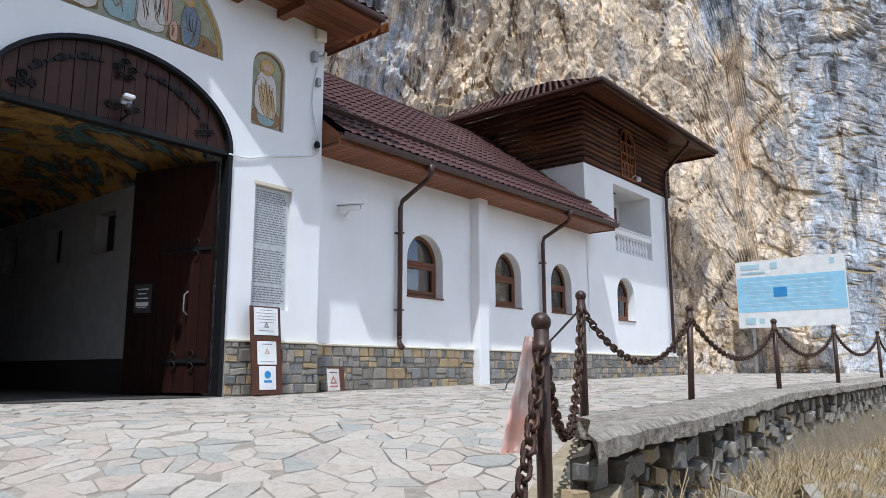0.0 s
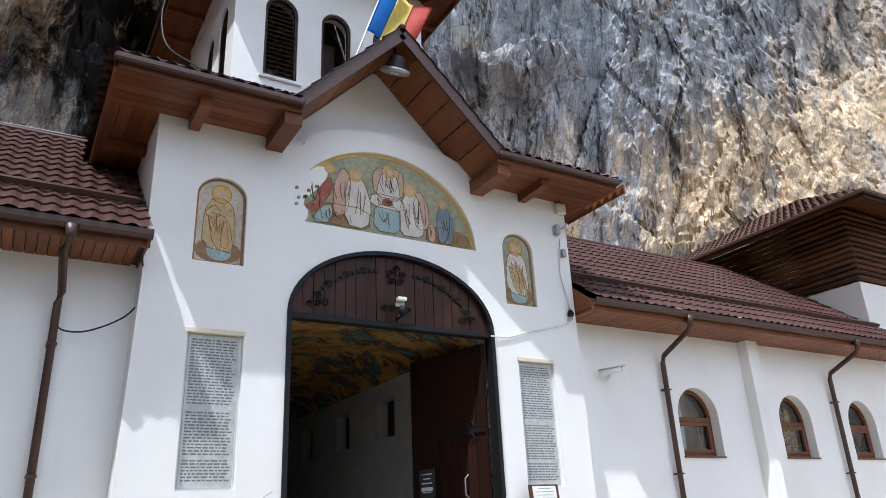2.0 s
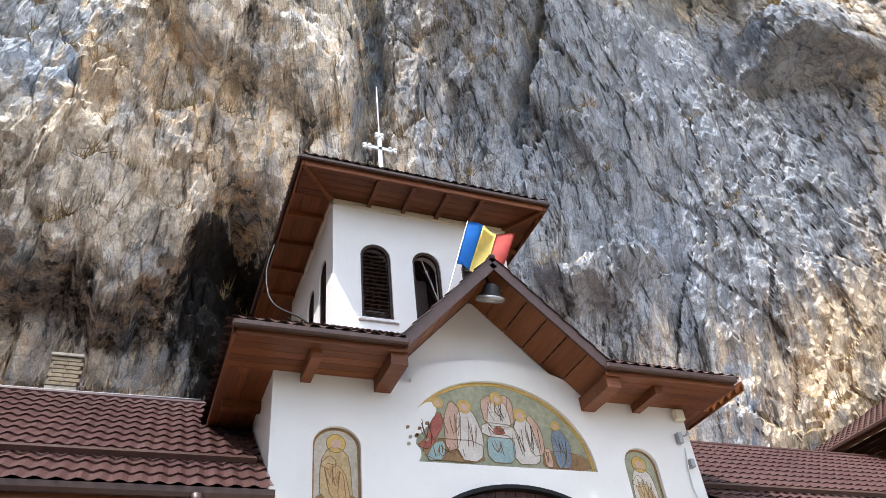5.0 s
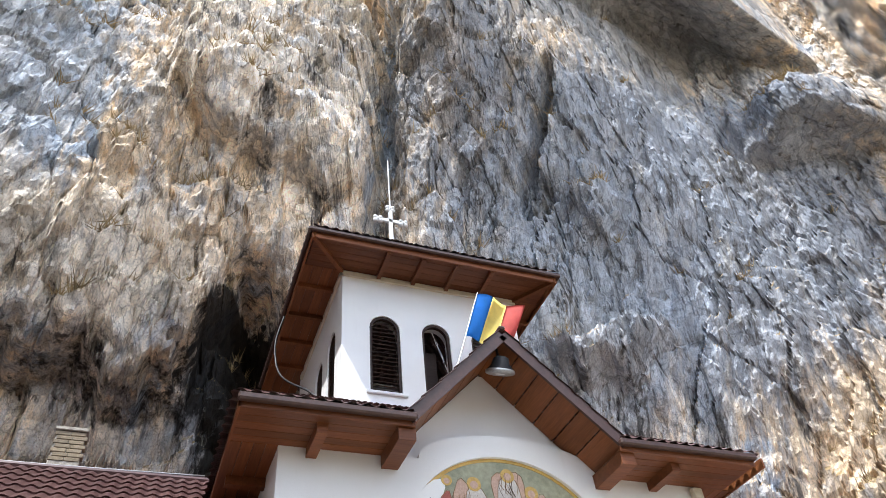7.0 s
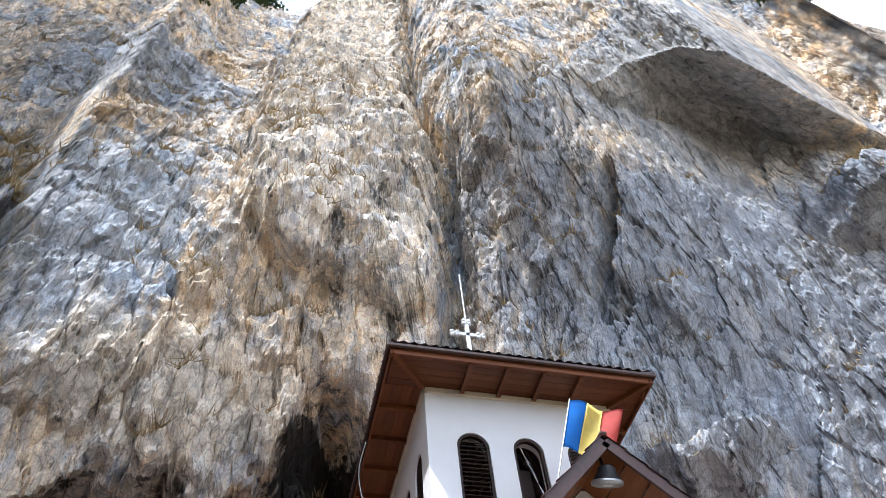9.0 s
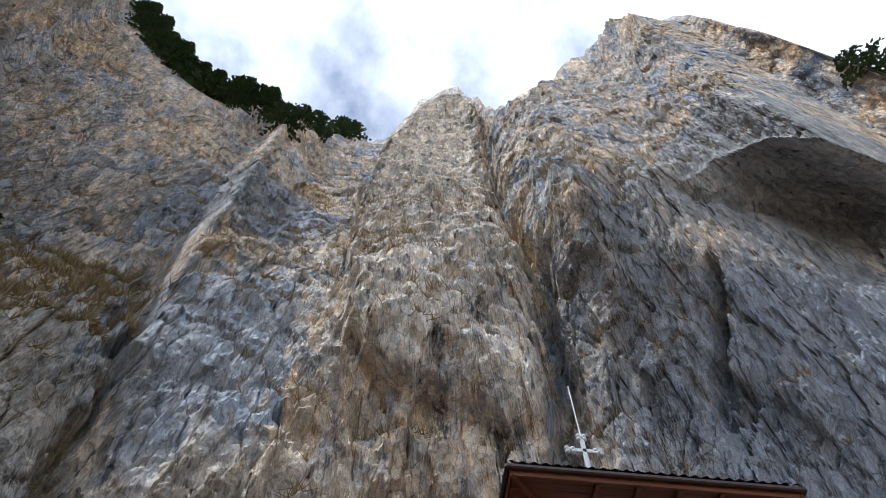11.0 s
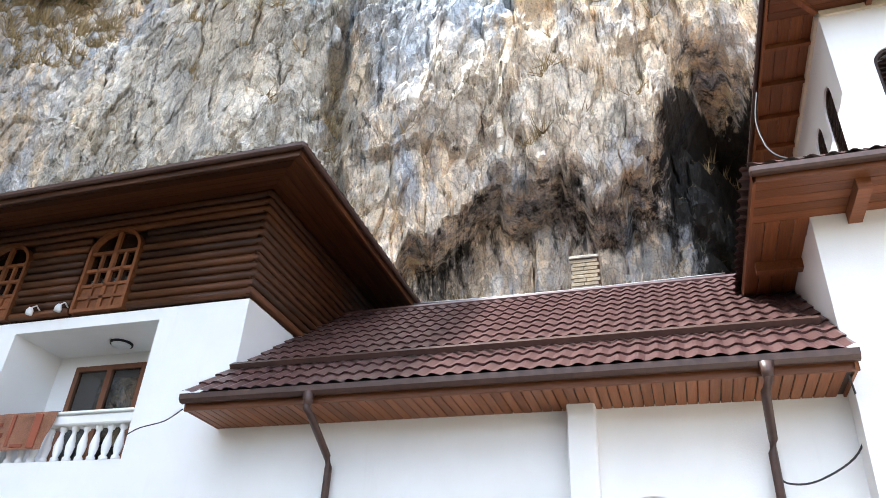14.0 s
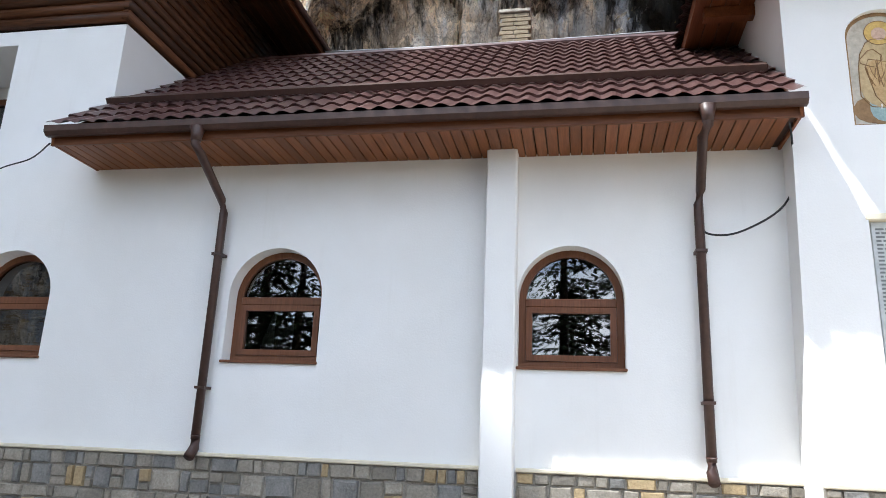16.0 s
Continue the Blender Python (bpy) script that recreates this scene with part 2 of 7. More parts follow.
def timber(name, dark, light, along=1, rough=0.5, scale=1.0, by_piece=0.35):
    """Stained boards; along: the axis of the grain."""
    stretch = [14.0, 14.0, 14.0]
    stretch[along] = 0.8
    return speckled(name, dark, light, scale, rough, 0, 0.25, tuple(stretch), by_piece, 5.0, 0.004, spec=0.25)


def glass():
    m, n, l, b = mat("window_glass", 0.02, 0, 0.5)
    n.remove(b)
    out = n["Material Output"]
    gl = n.new("ShaderNodeBsdfGlossy")
    gl.inputs["Roughness"].default_value = 0.015
    tr = n.new("ShaderNodeBsdfTransparent")
    tr.inputs["Color"].default_value = (0.45, 0.47, 0.48, 1)
    fr = n.new("ShaderNodeFresnel")
    fr.inputs["IOR"].default_value = 2.3
    mx = n.new("ShaderNodeMixShader")
    l.new(fr.outputs[0], mx.inputs[0])
    l.new(tr.outputs[0], mx.inputs[1])
    l.new(gl.outputs[0], mx.inputs[2])
    l.new(mx.outputs[0], out.inputs["Surface"])
    return m


def plain(name, c, rough=0.6, metal=0.0):
    return speckled(name, tuple(0.86 * x for x in c), tuple(min(1, 1.08 * x) for x in c), 4.0, rough, metal, 0.1, depth=0.10)


M_PLASTER = plaster()
M_CREAM = plain("cream_trim", (0.72, 0.66, 0.52), 0.8)
M_ROCK = cliff_rock()
M_ROOF = speckled("brown_metal_tile", (0.070, 0.034, 0.031), (0.110, 0.056, 0.050), 1.2, 0.33, 0.0, 0.12, fine=12, spec=0.5)
M_GUTTER = speckled("brown_gutter_metal", (0.042, 0.020, 0.015), (0.072, 0.034, 0.025), 3, 0.45, 0.0, 0.08, spec=0.5)
M_SOFFIT = timber("varnished_soffit_wood", (0.17, 0.056, 0.019), (0.30, 0.11, 0.042), 0, 0.45)
M_SOFFIT_Y = timber("varnished_board_wood", (0.14, 0.046, 0.017), (0.25, 0.09, 0.036), 1, 0.45)
M_LOG = timber("stained_log_cladding", (0.018, 0.008, 0.005), (0.19, 0.068, 0.024), 1, 0.5, by_piece=0.7)
M_LOG_X = timber("stained_log_cladding_side", (0.018, 0.008, 0.005), (0.19, 0.068, 0.024), 0, 0.5, by_piece=0.7)
M_DOOR = timber("dark_gate_wood", (0.026, 0.009, 0.005), (0.070, 0.024, 0.012), 2, 0.5, by_piece=0.3)
# the gate wood again, darkened for the shade on the open leaf
M_LEAF = timber("shaded_gate_wood", (0.010, 0.005, 0.004), (0.040, 0.013, 0.007), 2, 0.5, by_piece=0.3)
M_FRAME = timber("brown_window_frame", (0.13, 0.052, 0.026), (0.19, 0.08, 0.04), 2, 0.4, by_piece=0.1)
M_LOUVRE = timber("dark_louvre_wood", (0.03, 0.016, 0.011), (0.06, 0.032, 0.022), 1, 0.55)
M_IRON = speckled("black_wrought_iron", (0.006, 0.006, 0.007), (0.014, 0.014, 0.016), 10, 0.6, 0.0, 0.2, spec=0.25)
M_CHAIN = speckled("rusty_chain_iron", (0.035, 0.022, 0.016), (0.11, 0.06, 0.038), 14, 0.5, 0.55, 0.3)
M_POST = speckled("brown_post_paint", (0.045, 0.026, 0.02), (0.085, 0.05, 0.038), 9, 0.45, 0.2, 0.2)
M_STONE = speckled("grey_base_stone", (0.25, 0.225, 0.185), (0.46, 0.415, 0.345), 7, 0.8, 0, 0.6, by_piece=0.45, distance=0.02)
M_STONE_Y = speckled("ochre_base_stone", (0.38, 0.27, 0.14), (0.54, 0.42, 0.25), 7, 0.8, 0, 0.6, by_piece=0.25, distance=0.02)
M_STONE_B = speckled("slate_base_stone", (0.17, 0.168, 0.16), (0.33, 0.32, 0.30), 7, 0.75, 0, 0.6, by_piece=0.35, distance=0.02)
M_MORTAR = speckled("grey_mortar", (0.24, 0.215, 0.18), (0.40, 0.37, 0.32), 12, 0.95, 0, 0.5)


def flagstone():
    """Worn flags: beige, rose and grey-green stones, scuffed and dusty."""
    m, n, l, b = mat("worn_flagstone", 0.8, 0, 0.3)
    v = coords(n, l, kind="World")
    info = n.new("ShaderNodeObjectInfo").outputs["Random"]
    isl = n.new("ShaderNodeNewGeometry").outputs["Random Per Island"]
    add, fr = n.new("ShaderNodeMath"), n.new("ShaderNodeMath")
    add.operation, fr.operation = "ADD", "FRACT"
    l.new(info, add.inputs[0])
    l.new(isl, add.inputs[1])
    l.new(add.outputs[0], fr.inputs[0])
    c = ramp(n, l, fr.outputs[0], [(0.0, (0.42, 0.365, 0.30)), (0.22, (0.50, 0.45, 0.385)), (0.40, (0.45, 0.375, 0.31)), (0.55, (0.33, 0.335, 0.305)), (0.66, (0.50, 0.455, 0.39)), (0.85, (0.46, 0.395, 0.325)), (1.0, (0.34, 0.33, 0.295))])
    dust = tex_noise(n, l, v, 2.2, 6, 0.65, 0.6)
    c = mixed(n, l, ramp(n, l, dust, [(0.45, grey(0)), (0.65, grey(0.45))]), c, (0.46, 0.41, 0.345))
    fine = tex_noise(n, l, v, 22, 8, 0.72)
    c = mixed(n, l, 0.6, c, ramp(n, l, fine, [(0.30, grey(0.62)), (0.5, grey(1.0)), (0.72, grey(1.18))]), "MULTIPLY")
    l.new(c, b.inputs["Base Color"])
    h = n.new("ShaderNodeMath")
    h.operation = "ADD"
    l.new(fine, h.inputs[0])
    l.new(tex_noise(n, l, v, 6, 4, 0.6), h.inputs[1])
    bump(n, l, b, h.outputs[0], 0.7, 0.014)
    return m


M_SLAB = flagstone()
M_JOINT = speckled("sandy_joint", (0.26, 0.225, 0.18), (0.38, 0.335, 0.275), 3, 0.95, 0, 0.5)
M_CONCRETE = speckled("weathered_concrete", (0.27, 0.235, 0.185), (0.50, 0.455, 0.385), 3, 0.9, 0, 0.7, distance=0.03)
M_COPING = speckled("mossy_concrete", (0.13, 0.11, 0.085), (0.52, 0.465, 0.385), 5, 0.95, 0, 1.0, fine=4.0, distance=0.04, depth=0.6)
M_SOIL = speckled("dry_ground", (0.13, 0.10, 0.06), (0.30, 0.24, 0.155), 4.0, 0.95, 0, 1.0, distance=0.05)
M_STRAW = speckled("dry_grass", (0.42, 0.30, 0.145), (0.64, 0.51, 0.30), 5, 0.9, 0, 0.1, by_piece=0.5)
M_PAPER = plain("white_paper", (0.78, 0.78, 0.76), 0.7)
M_INK = plain("dark_ink", (0.05, 0.05, 0.055), 0.7)
M_MARBLE = speckled("grey_marble_plaque", (0.42, 0.44, 0.44), (0.56, 0.575, 0.57), 2.5, 0.45, 0, 0.05)
M_LETTER = plain("grey_engraved_letters", (0.17, 0.18, 0.18), 0.7)
M_GLASS = glass()
# near-black: the dado's own colour, and the darkness of unlit rooms as colour
M_DARK = plain("dark_dado_and_room_shade", (0.05, 0.045, 0.04), 0.9)
M_SIGN_BLUE = plain("sky_blue_print", (0.33, 0.62, 0.80), 0.5)
M_BLUE = plain("strong_blue_print", (0.05, 0.25, 0.55), 0.5)
M_SIGN_BROWN = timber("brown_sign_board", (0.085, 0.035, 0.02), (0.14, 0.06, 0.034), 2, 0.5)
M_WHITE_METAL = plain("white_enamel", (0.75, 0.76, 0.76), 0.35)
M_STEEL = speckled("galvanised_steel", (0.30, 0.30, 0.30), (0.45, 0.45, 0.45), 8, 0.4, 0.7, 0.1)
M_BRICK = speckled("yellow_chimney_brick", (0.22, 0.165, 0.10), (0.38, 0.31, 0.21), 9, 0.85, 0, 0.4, by_piece=0.3)
M_CABLE = plain("black_cable", (0.02, 0.02, 0.022), 0.5)
M_ROPE = plain("white_rope", (0.62, 0.60, 0.56), 0.8)
M_NEEDLE = speckled("spruce_needles", (0.028, 0.060, 0.022), (0.085, 0.135, 0.045), 2.0, 0.7, 0, 0.1, by_piece=0.4)
M_BARK = speckled("spruce_bark", (0.07, 0.05, 0.035), (0.13, 0.10, 0.07), 6, 0.9, 0, 0.6, (1, 1, 0.3))

# ---- building blocks ----
def mesh_of(name, bm, material, smooth=False):
    me = bpy.data.meshes.new(name)
    bmesh.ops.recalc_face_normals(bm, faces=bm.faces)
    bm.to_mesh(me)
    bm.free()
    if material:
        me.materials.append(material)
    if smooth:
        me.polygons.foreach_set("use_smooth", [True] * len(me.polygons))
    return me


def thing(name, at=(0, 0, 0), label="", category="", group="", kind=""):
    ob = new(name)
    ob.empty_display_size = 0.2
    ob.location = at
    return tagged(ob, label, category, group, kind)


def part(name, bm, material, parent=None, label="", smooth=False):
    """One mesh, given in world metres, under a thing or under a part."""
    ob = new(name, mesh_of(name, bm, material, smooth))
    if parent is not None:
        ob.parent = parent
        if parent.type == "EMPTY":
            ob.location = -parent.location
    return tagged(ob, label)


def solo(name, bm, material, label, category="", group="", kind="", smooth=False):
    return tagged(new(name, mesh_of(name, bm, material, smooth)), label, category, group, kind)


def box(bm, x0, x1, y0, y1, z0, z1, bevel=0.0):
    out = bmesh.ops.create_cube(bm, size=1.0)["verts"]
    bmesh.ops.scale(bm, vec=(abs(x1 - x0), abs(y1 - y0), abs(z1 - z0)), verts=out)
    bmesh.ops.translate(bm, vec=((x0 + x1) / 2, (y0 + y1) / 2, (z0 + z1) / 2), verts=out)
    if bevel:
        bmesh.ops.bevel(bm, geom=list({e for v in out for e in v.link_edges}), offset=bevel, segments=1, affect="EDGES")
    return bm


def boxed(*a, bevel=0.0):
    return box(bmesh.new(), *a, bevel=bevel)


def beam(bm, a, b, w, h, up=(0, 0, 1)):
    """A squared bar from a to b."""
    a, b, up = Vector(a), Vector(b), Vector(up)
    d = (b - a).normalized()
    s = d.cross(up).normalized()
    u = s.cross(d).normalized()
    vs = [bm.verts.new(p + s * i * w / 2 + u * j * h / 2) for p in (a, b) for i, j in ((-1, -1), (1, -1), (1, 1), (-1, 1))]
    for q in ((0, 1, 2, 3), (7, 6, 5, 4), (0, 4, 5, 1), (1, 5, 6, 2), (2, 6, 7, 3), (3, 7, 4, 0)):
        bm.faces.new([vs[k] for k in q])
    return bm


def tube(bm, pts, r, n=8, closed=False):
    """A round bar along points."""
    pts = [Vector(p) for p in pts]
    rings = []
    for k, p in enumerate(pts):
        a = pts[(k - 1) % len(pts)] if closed or k else p
        b = pts[(k + 1) % len(pts)] if closed or k < len(pts) - 1 else p
        d = (b - a).normalized()
        s = d.cross(Vector((0, 0, 1)) if abs(d.z) < 0.95 else Vector((0, 1, 0))).normalized()
        u = s.cross(d)
        rk = r[k] if isinstance(r, (list, tuple)) else r
        rings.append([bm.verts.new(p + rk * (math.cos(t) * s + math.sin(t) * u)) for t in (2 * math.pi * q / n for q in range(n))])
    for k in range(len(rings) - (0 if closed else 1)):
        a, b = rings[k], rings[(k + 1) % len(rings)]
        for q in range(n):
            bm.faces.new((a[q], a[(q + 1) % n], b[(q + 1) % n], b[q]))
    if not closed:
        bm.faces.new(rings[0])
        bm.faces.new(rings[-1][::-1])
    return bm


def lathe(bm, at, profile, n=16):
    """A turned piece: profile of (radius, height)."""
    at = Vector(at)
    rings = [[bm.verts.new(at + Vector((r * math.cos(2 * math.pi * q / n), r * math.sin(2 * math.pi * q / n), z))) for q in range(n)] for r, z in profile]
    for a, b in zip(rings, rings[1:]):
        for q in range(n):
            bm.faces.new((a[q], a[(q + 1) % n], b[(q + 1) % n], b[q]))
    bm.faces.new(rings[0][::-1])
    bm.faces.new(rings[-1])
    return bm


def slab(bm, outline, holes, x0, x1):
    """A plate in the y-z plane with holes, from depth x0 to x1."""
    for x in (x0, x1):
        edges = []
        for loop in (outline, *holes):
            vs = [bm.verts.new((x, y, z)) for y, z in loop]
            edges += [bm.edges.new((vs[k], vs[(k + 1) % len(vs)])) for k in range(len(vs))]
        bmesh.ops.triangle_fill(bm, edges=edges, use_beauty=True, use_dissolve=False)
    for loop in (outline, *holes):
        for k in range(len(loop)):
            (ya, za), (yb, zb) = loop[k], loop[(k + 1) % len(loop)]
            bm.faces.new([bm.verts.new(p) for p in ((x0, ya, za), (x0, yb, zb), (x1, yb, zb), (x1, ya, za))])
    bmesh.ops.remove_doubles(bm, verts=bm.verts, dist=0.0004)
    return bm


def arch(y0, y1, z0, zs, ztop, n=20):
    """The outline of an arched opening: sill z0, springing zs, crown ztop (a segment or half ellipse)."""
    yc, half = (y0 + y1) / 2, (y1 - y0) / 2
    top = [(yc + half * math.cos(math.pi * k / n), zs + (ztop - zs) * math.sin(math.pi * k / n)) for k in range(n + 1)]
    return [(y0, z0), (y1, z0)] + top


def shrunk(y0, y1, z0, zs, ztop, d, n=20, sill=None):
    return arch(y0 + d, y1 - d, z0 + (d if sill is None else sill), zs, ztop - d, n)


def tiles(bm, a, b, c, d, pitch=0.185, course=0.34, wave=0.034, step=0.026, fine=6):
    """Pressed metal tiles over a sloping field: a, b along the eave, c above b, d above a."""
    a, b, c, d = (Vector(p) for p in (a, b, c, d))
    e = (b - a).normalized()
    nrm = e.cross((d - a)).normalized()
    if nrm.z < 0:
        nrm = -nrm
    up = nrm.cross(e) if nrm.cross(e).z > 0 else -nrm.cross(e)
    width, rise = (b - a).length, max((d - a).dot(up), (c - b).dot(up))
    nu = max(4, int(width / pitch * fine))
    rows = max(1, round(rise / course))
    us = [k / nu for k in range(nu + 1)]
    grid = []
    for r in range(rows):
        for f, lift in ((0.0, 1.0), (0.5, 0.45), (0.999, 0.0)):
            v = (r + f) / rows
            line = []
            for u in us:
                p = a.lerp(b, u).lerp(d.lerp(c, u), v)
                q = (p - a).dot(e)
                w = math.sin(2 * math.pi * q / pitch)
                line.append(bm.verts.new(p + nrm * (wave * (0.5 + 0.5 * w) + step * lift) - up * 0.02 * (w > 0) * (f == 0.0)))
            grid.append(line)
    for lo, hi in zip(grid, grid[1:]):
        for k in range(nu):
            bm.faces.new((lo[k], lo[k + 1], hi[k + 1], hi[k]))
    return bm


def piece(name, me, parent, m):
    ob = new(name, me)
    ob.parent = parent
    ob.matrix_basis = (Matrix.Translation(-parent.location) if parent.type == "EMPTY" else Matrix()) @ m
    return ob


# ---- vectorised noise ----
def rnd(i, j, k, seed):
    h = (i.astype(np.int64) * 374761393 + j.astype(np.int64) * 668265263 + k.astype(np.int64) * 1440662683 + seed * 974634721) & 0xFFFFFFFF
    h = ((h ^ (h >> 13)) * 1274126177) & 0xFFFFFFFF
    h = ((h ^ (h >> 16)) * 2246822519) & 0xFFFFFFFF
    return ((h ^ (h >> 15)) & 0xFFFFFF) / float(0xFFFFFF)


def vnoise(x, y, z, seed=0):
    i, j, k = np.floor(x), np.floor(y), np.floor(z)
    f, g, h = x - i, y - j, z - k
    f, g, h = f * f * (3 - 2 * f), g * g * (3 - 2 * g), h * h * (3 - 2 * h)
    out = 0
    for a in (0, 1):
        for b in (0, 1):
            for c in (0, 1):
                out = out + rnd(i + a, j + b, k + c, seed) * (f if a else 1 - f) * (g if b else 1 - g) * (h if c else 1 - h)
    return out * 2 - 1


def fbm(x, y, z, octaves=5, gain=0.5, seed=0):
    out, amp = 0, 1.0
    for o in range(octaves):
        out = out + amp * vnoise(x, y, z, seed + o)
        x, y, z, amp = x * 2.03 + 7.1, y * 2.03 + 3.3, z * 2.03 + 5.7, amp * gain
    return out


def blocks(s, z, size, tall, seed):
    """Broken rock: every cell of an uneven net is a tilted facet. Returns the relief and the distance to the next cell."""
    u, v = s / size, z / (size * tall)
    i0, j0 = np.floor(u), np.floor(v)
    best, second = np.full(u.shape, 9.0), np.full(u.shape, 9.0)
    val = np.zeros(u.shape)
    for a in (-1, 0, 1):
        for b in (-1, 0, 1):
            i, j = i0 + a, j0 + b
            k0 = np.zeros_like(i)
            cu, cv = i + rnd(i, j, k0, seed), j + rnd(i, j, k0, seed + 1)
            d = np.hypot(u - cu, v - cv)
            h = (rnd(i, j, k0, seed + 2) - 0.5) + (rnd(i, j, k0, seed + 3) - 0.5) * 1.3 * (u - cu) + (rnd(i, j, k0, seed + 4) - 0.3) * 1.1 * (v - cv)
            near = d < best
            second = np.where(near, best, np.minimum(second, d))
            val = np.where(near, h, val)
            best = np.where(near, d, best)
    return val, second - best


def step01(x, a, b):
    t = np.clip((x - a) / (b - a), 0, 1)
    return t * t * (3 - 2 * t)


def bell(x, lo, hi, soft):
    return step01(x, lo - soft, lo + soft) * (1 - step01(x, hi - soft, hi + soft))


# ---- the cliff ----
CX, CY = 7.1, -4.75
# the first four points are unseen, turned forward to shade the left wing
PLAN = [(42, -34), (27, -26), (13, -24), (4, -26.5), (-4.0, -29), (-6.8, -19), (-6.5, -10), (-6.3, -3), (-6.3, 4), (-5.8, 10), (-4.2, 15), (-1.4, 19.0), (3, 20.8), (9, 22.5), (18, 27), (30, 40)]
SKYLINE = [(-140, 1.9), (-101, 2.0), (-85, 2.15), (-72, 2.6), (-65, 2.35), (-54, 2.42), (-43.7, 2.57), (-24, 2.88), (-8, 3.08), (-4, 3.4), (0, 3.84), (8, 4.12), (12, 4.18), (16, 3.85), (22, 3.55), (28, 3.66), (36, 3.63), (47, 3.72), (60, 3.53), (68, 3.1), (73, 2.75), (75.5, 2.1), (76.8, 1.3), (79, 1.1), (90, 0.95), (120, 0.9)]

# the wall leans out over the roofs, then lies back above
LEAN = ([-3, 0, 4, 8, 10, 18, 22, 30, 40, 60, 90], [1.0, 0.3, -0.3, -0.4, 0.0, 2.1, 2.4, 1.9, 0.4, -3.2, -9.0])


def lean_of(th, z):
    """How far the wall stands out of its plan: the layered rib lies back, the wall beside it hangs over."""
    out = np.interp(z, *LEAN) * (0.35 + 0.65 * bell(th, -42, 62, 9))
    out = out - 0.17 * np.clip(z - 17.5, 0, 40) * bell(th, -28, 20, 12)
    return out + np.interp(z, [10, 16.5, 27, 34, 60], [-0.8, 0.0, 3.2, 3.0, 1.5]) * bell(th, 31, 52, 7)


def edge_gap(u, w, pts, closed):
    """Distance to a broken line, or, where it is closed, to an outline: positive inside it."""
    gap, inside = np.full(u.shape, 99.0), np.zeros(u.shape, bool)
    pts = [(radians(a) * 12, b * 12) for a, b in pts]
    for k in range(len(pts) - (0 if closed else 1)):
        (ax, ay), (bx, by) = pts[k], pts[(k + 1) % len(pts)]
        dx, dy = bx - ax, by - ay
        t = np.clip(((u - ax) * dx + (w - ay) * dy) / (dx * dx + dy * dy), 0, 1)
        gap = np.minimum(gap, np.hypot(u - ax - t * dx, w - ay - t * dy))
        if closed and dy:
            inside ^= ((ay > w) != (by > w)) & (u < ax + dx * (w - ay) / dy)
    return np.where(inside, gap, -gap) if closed else gap


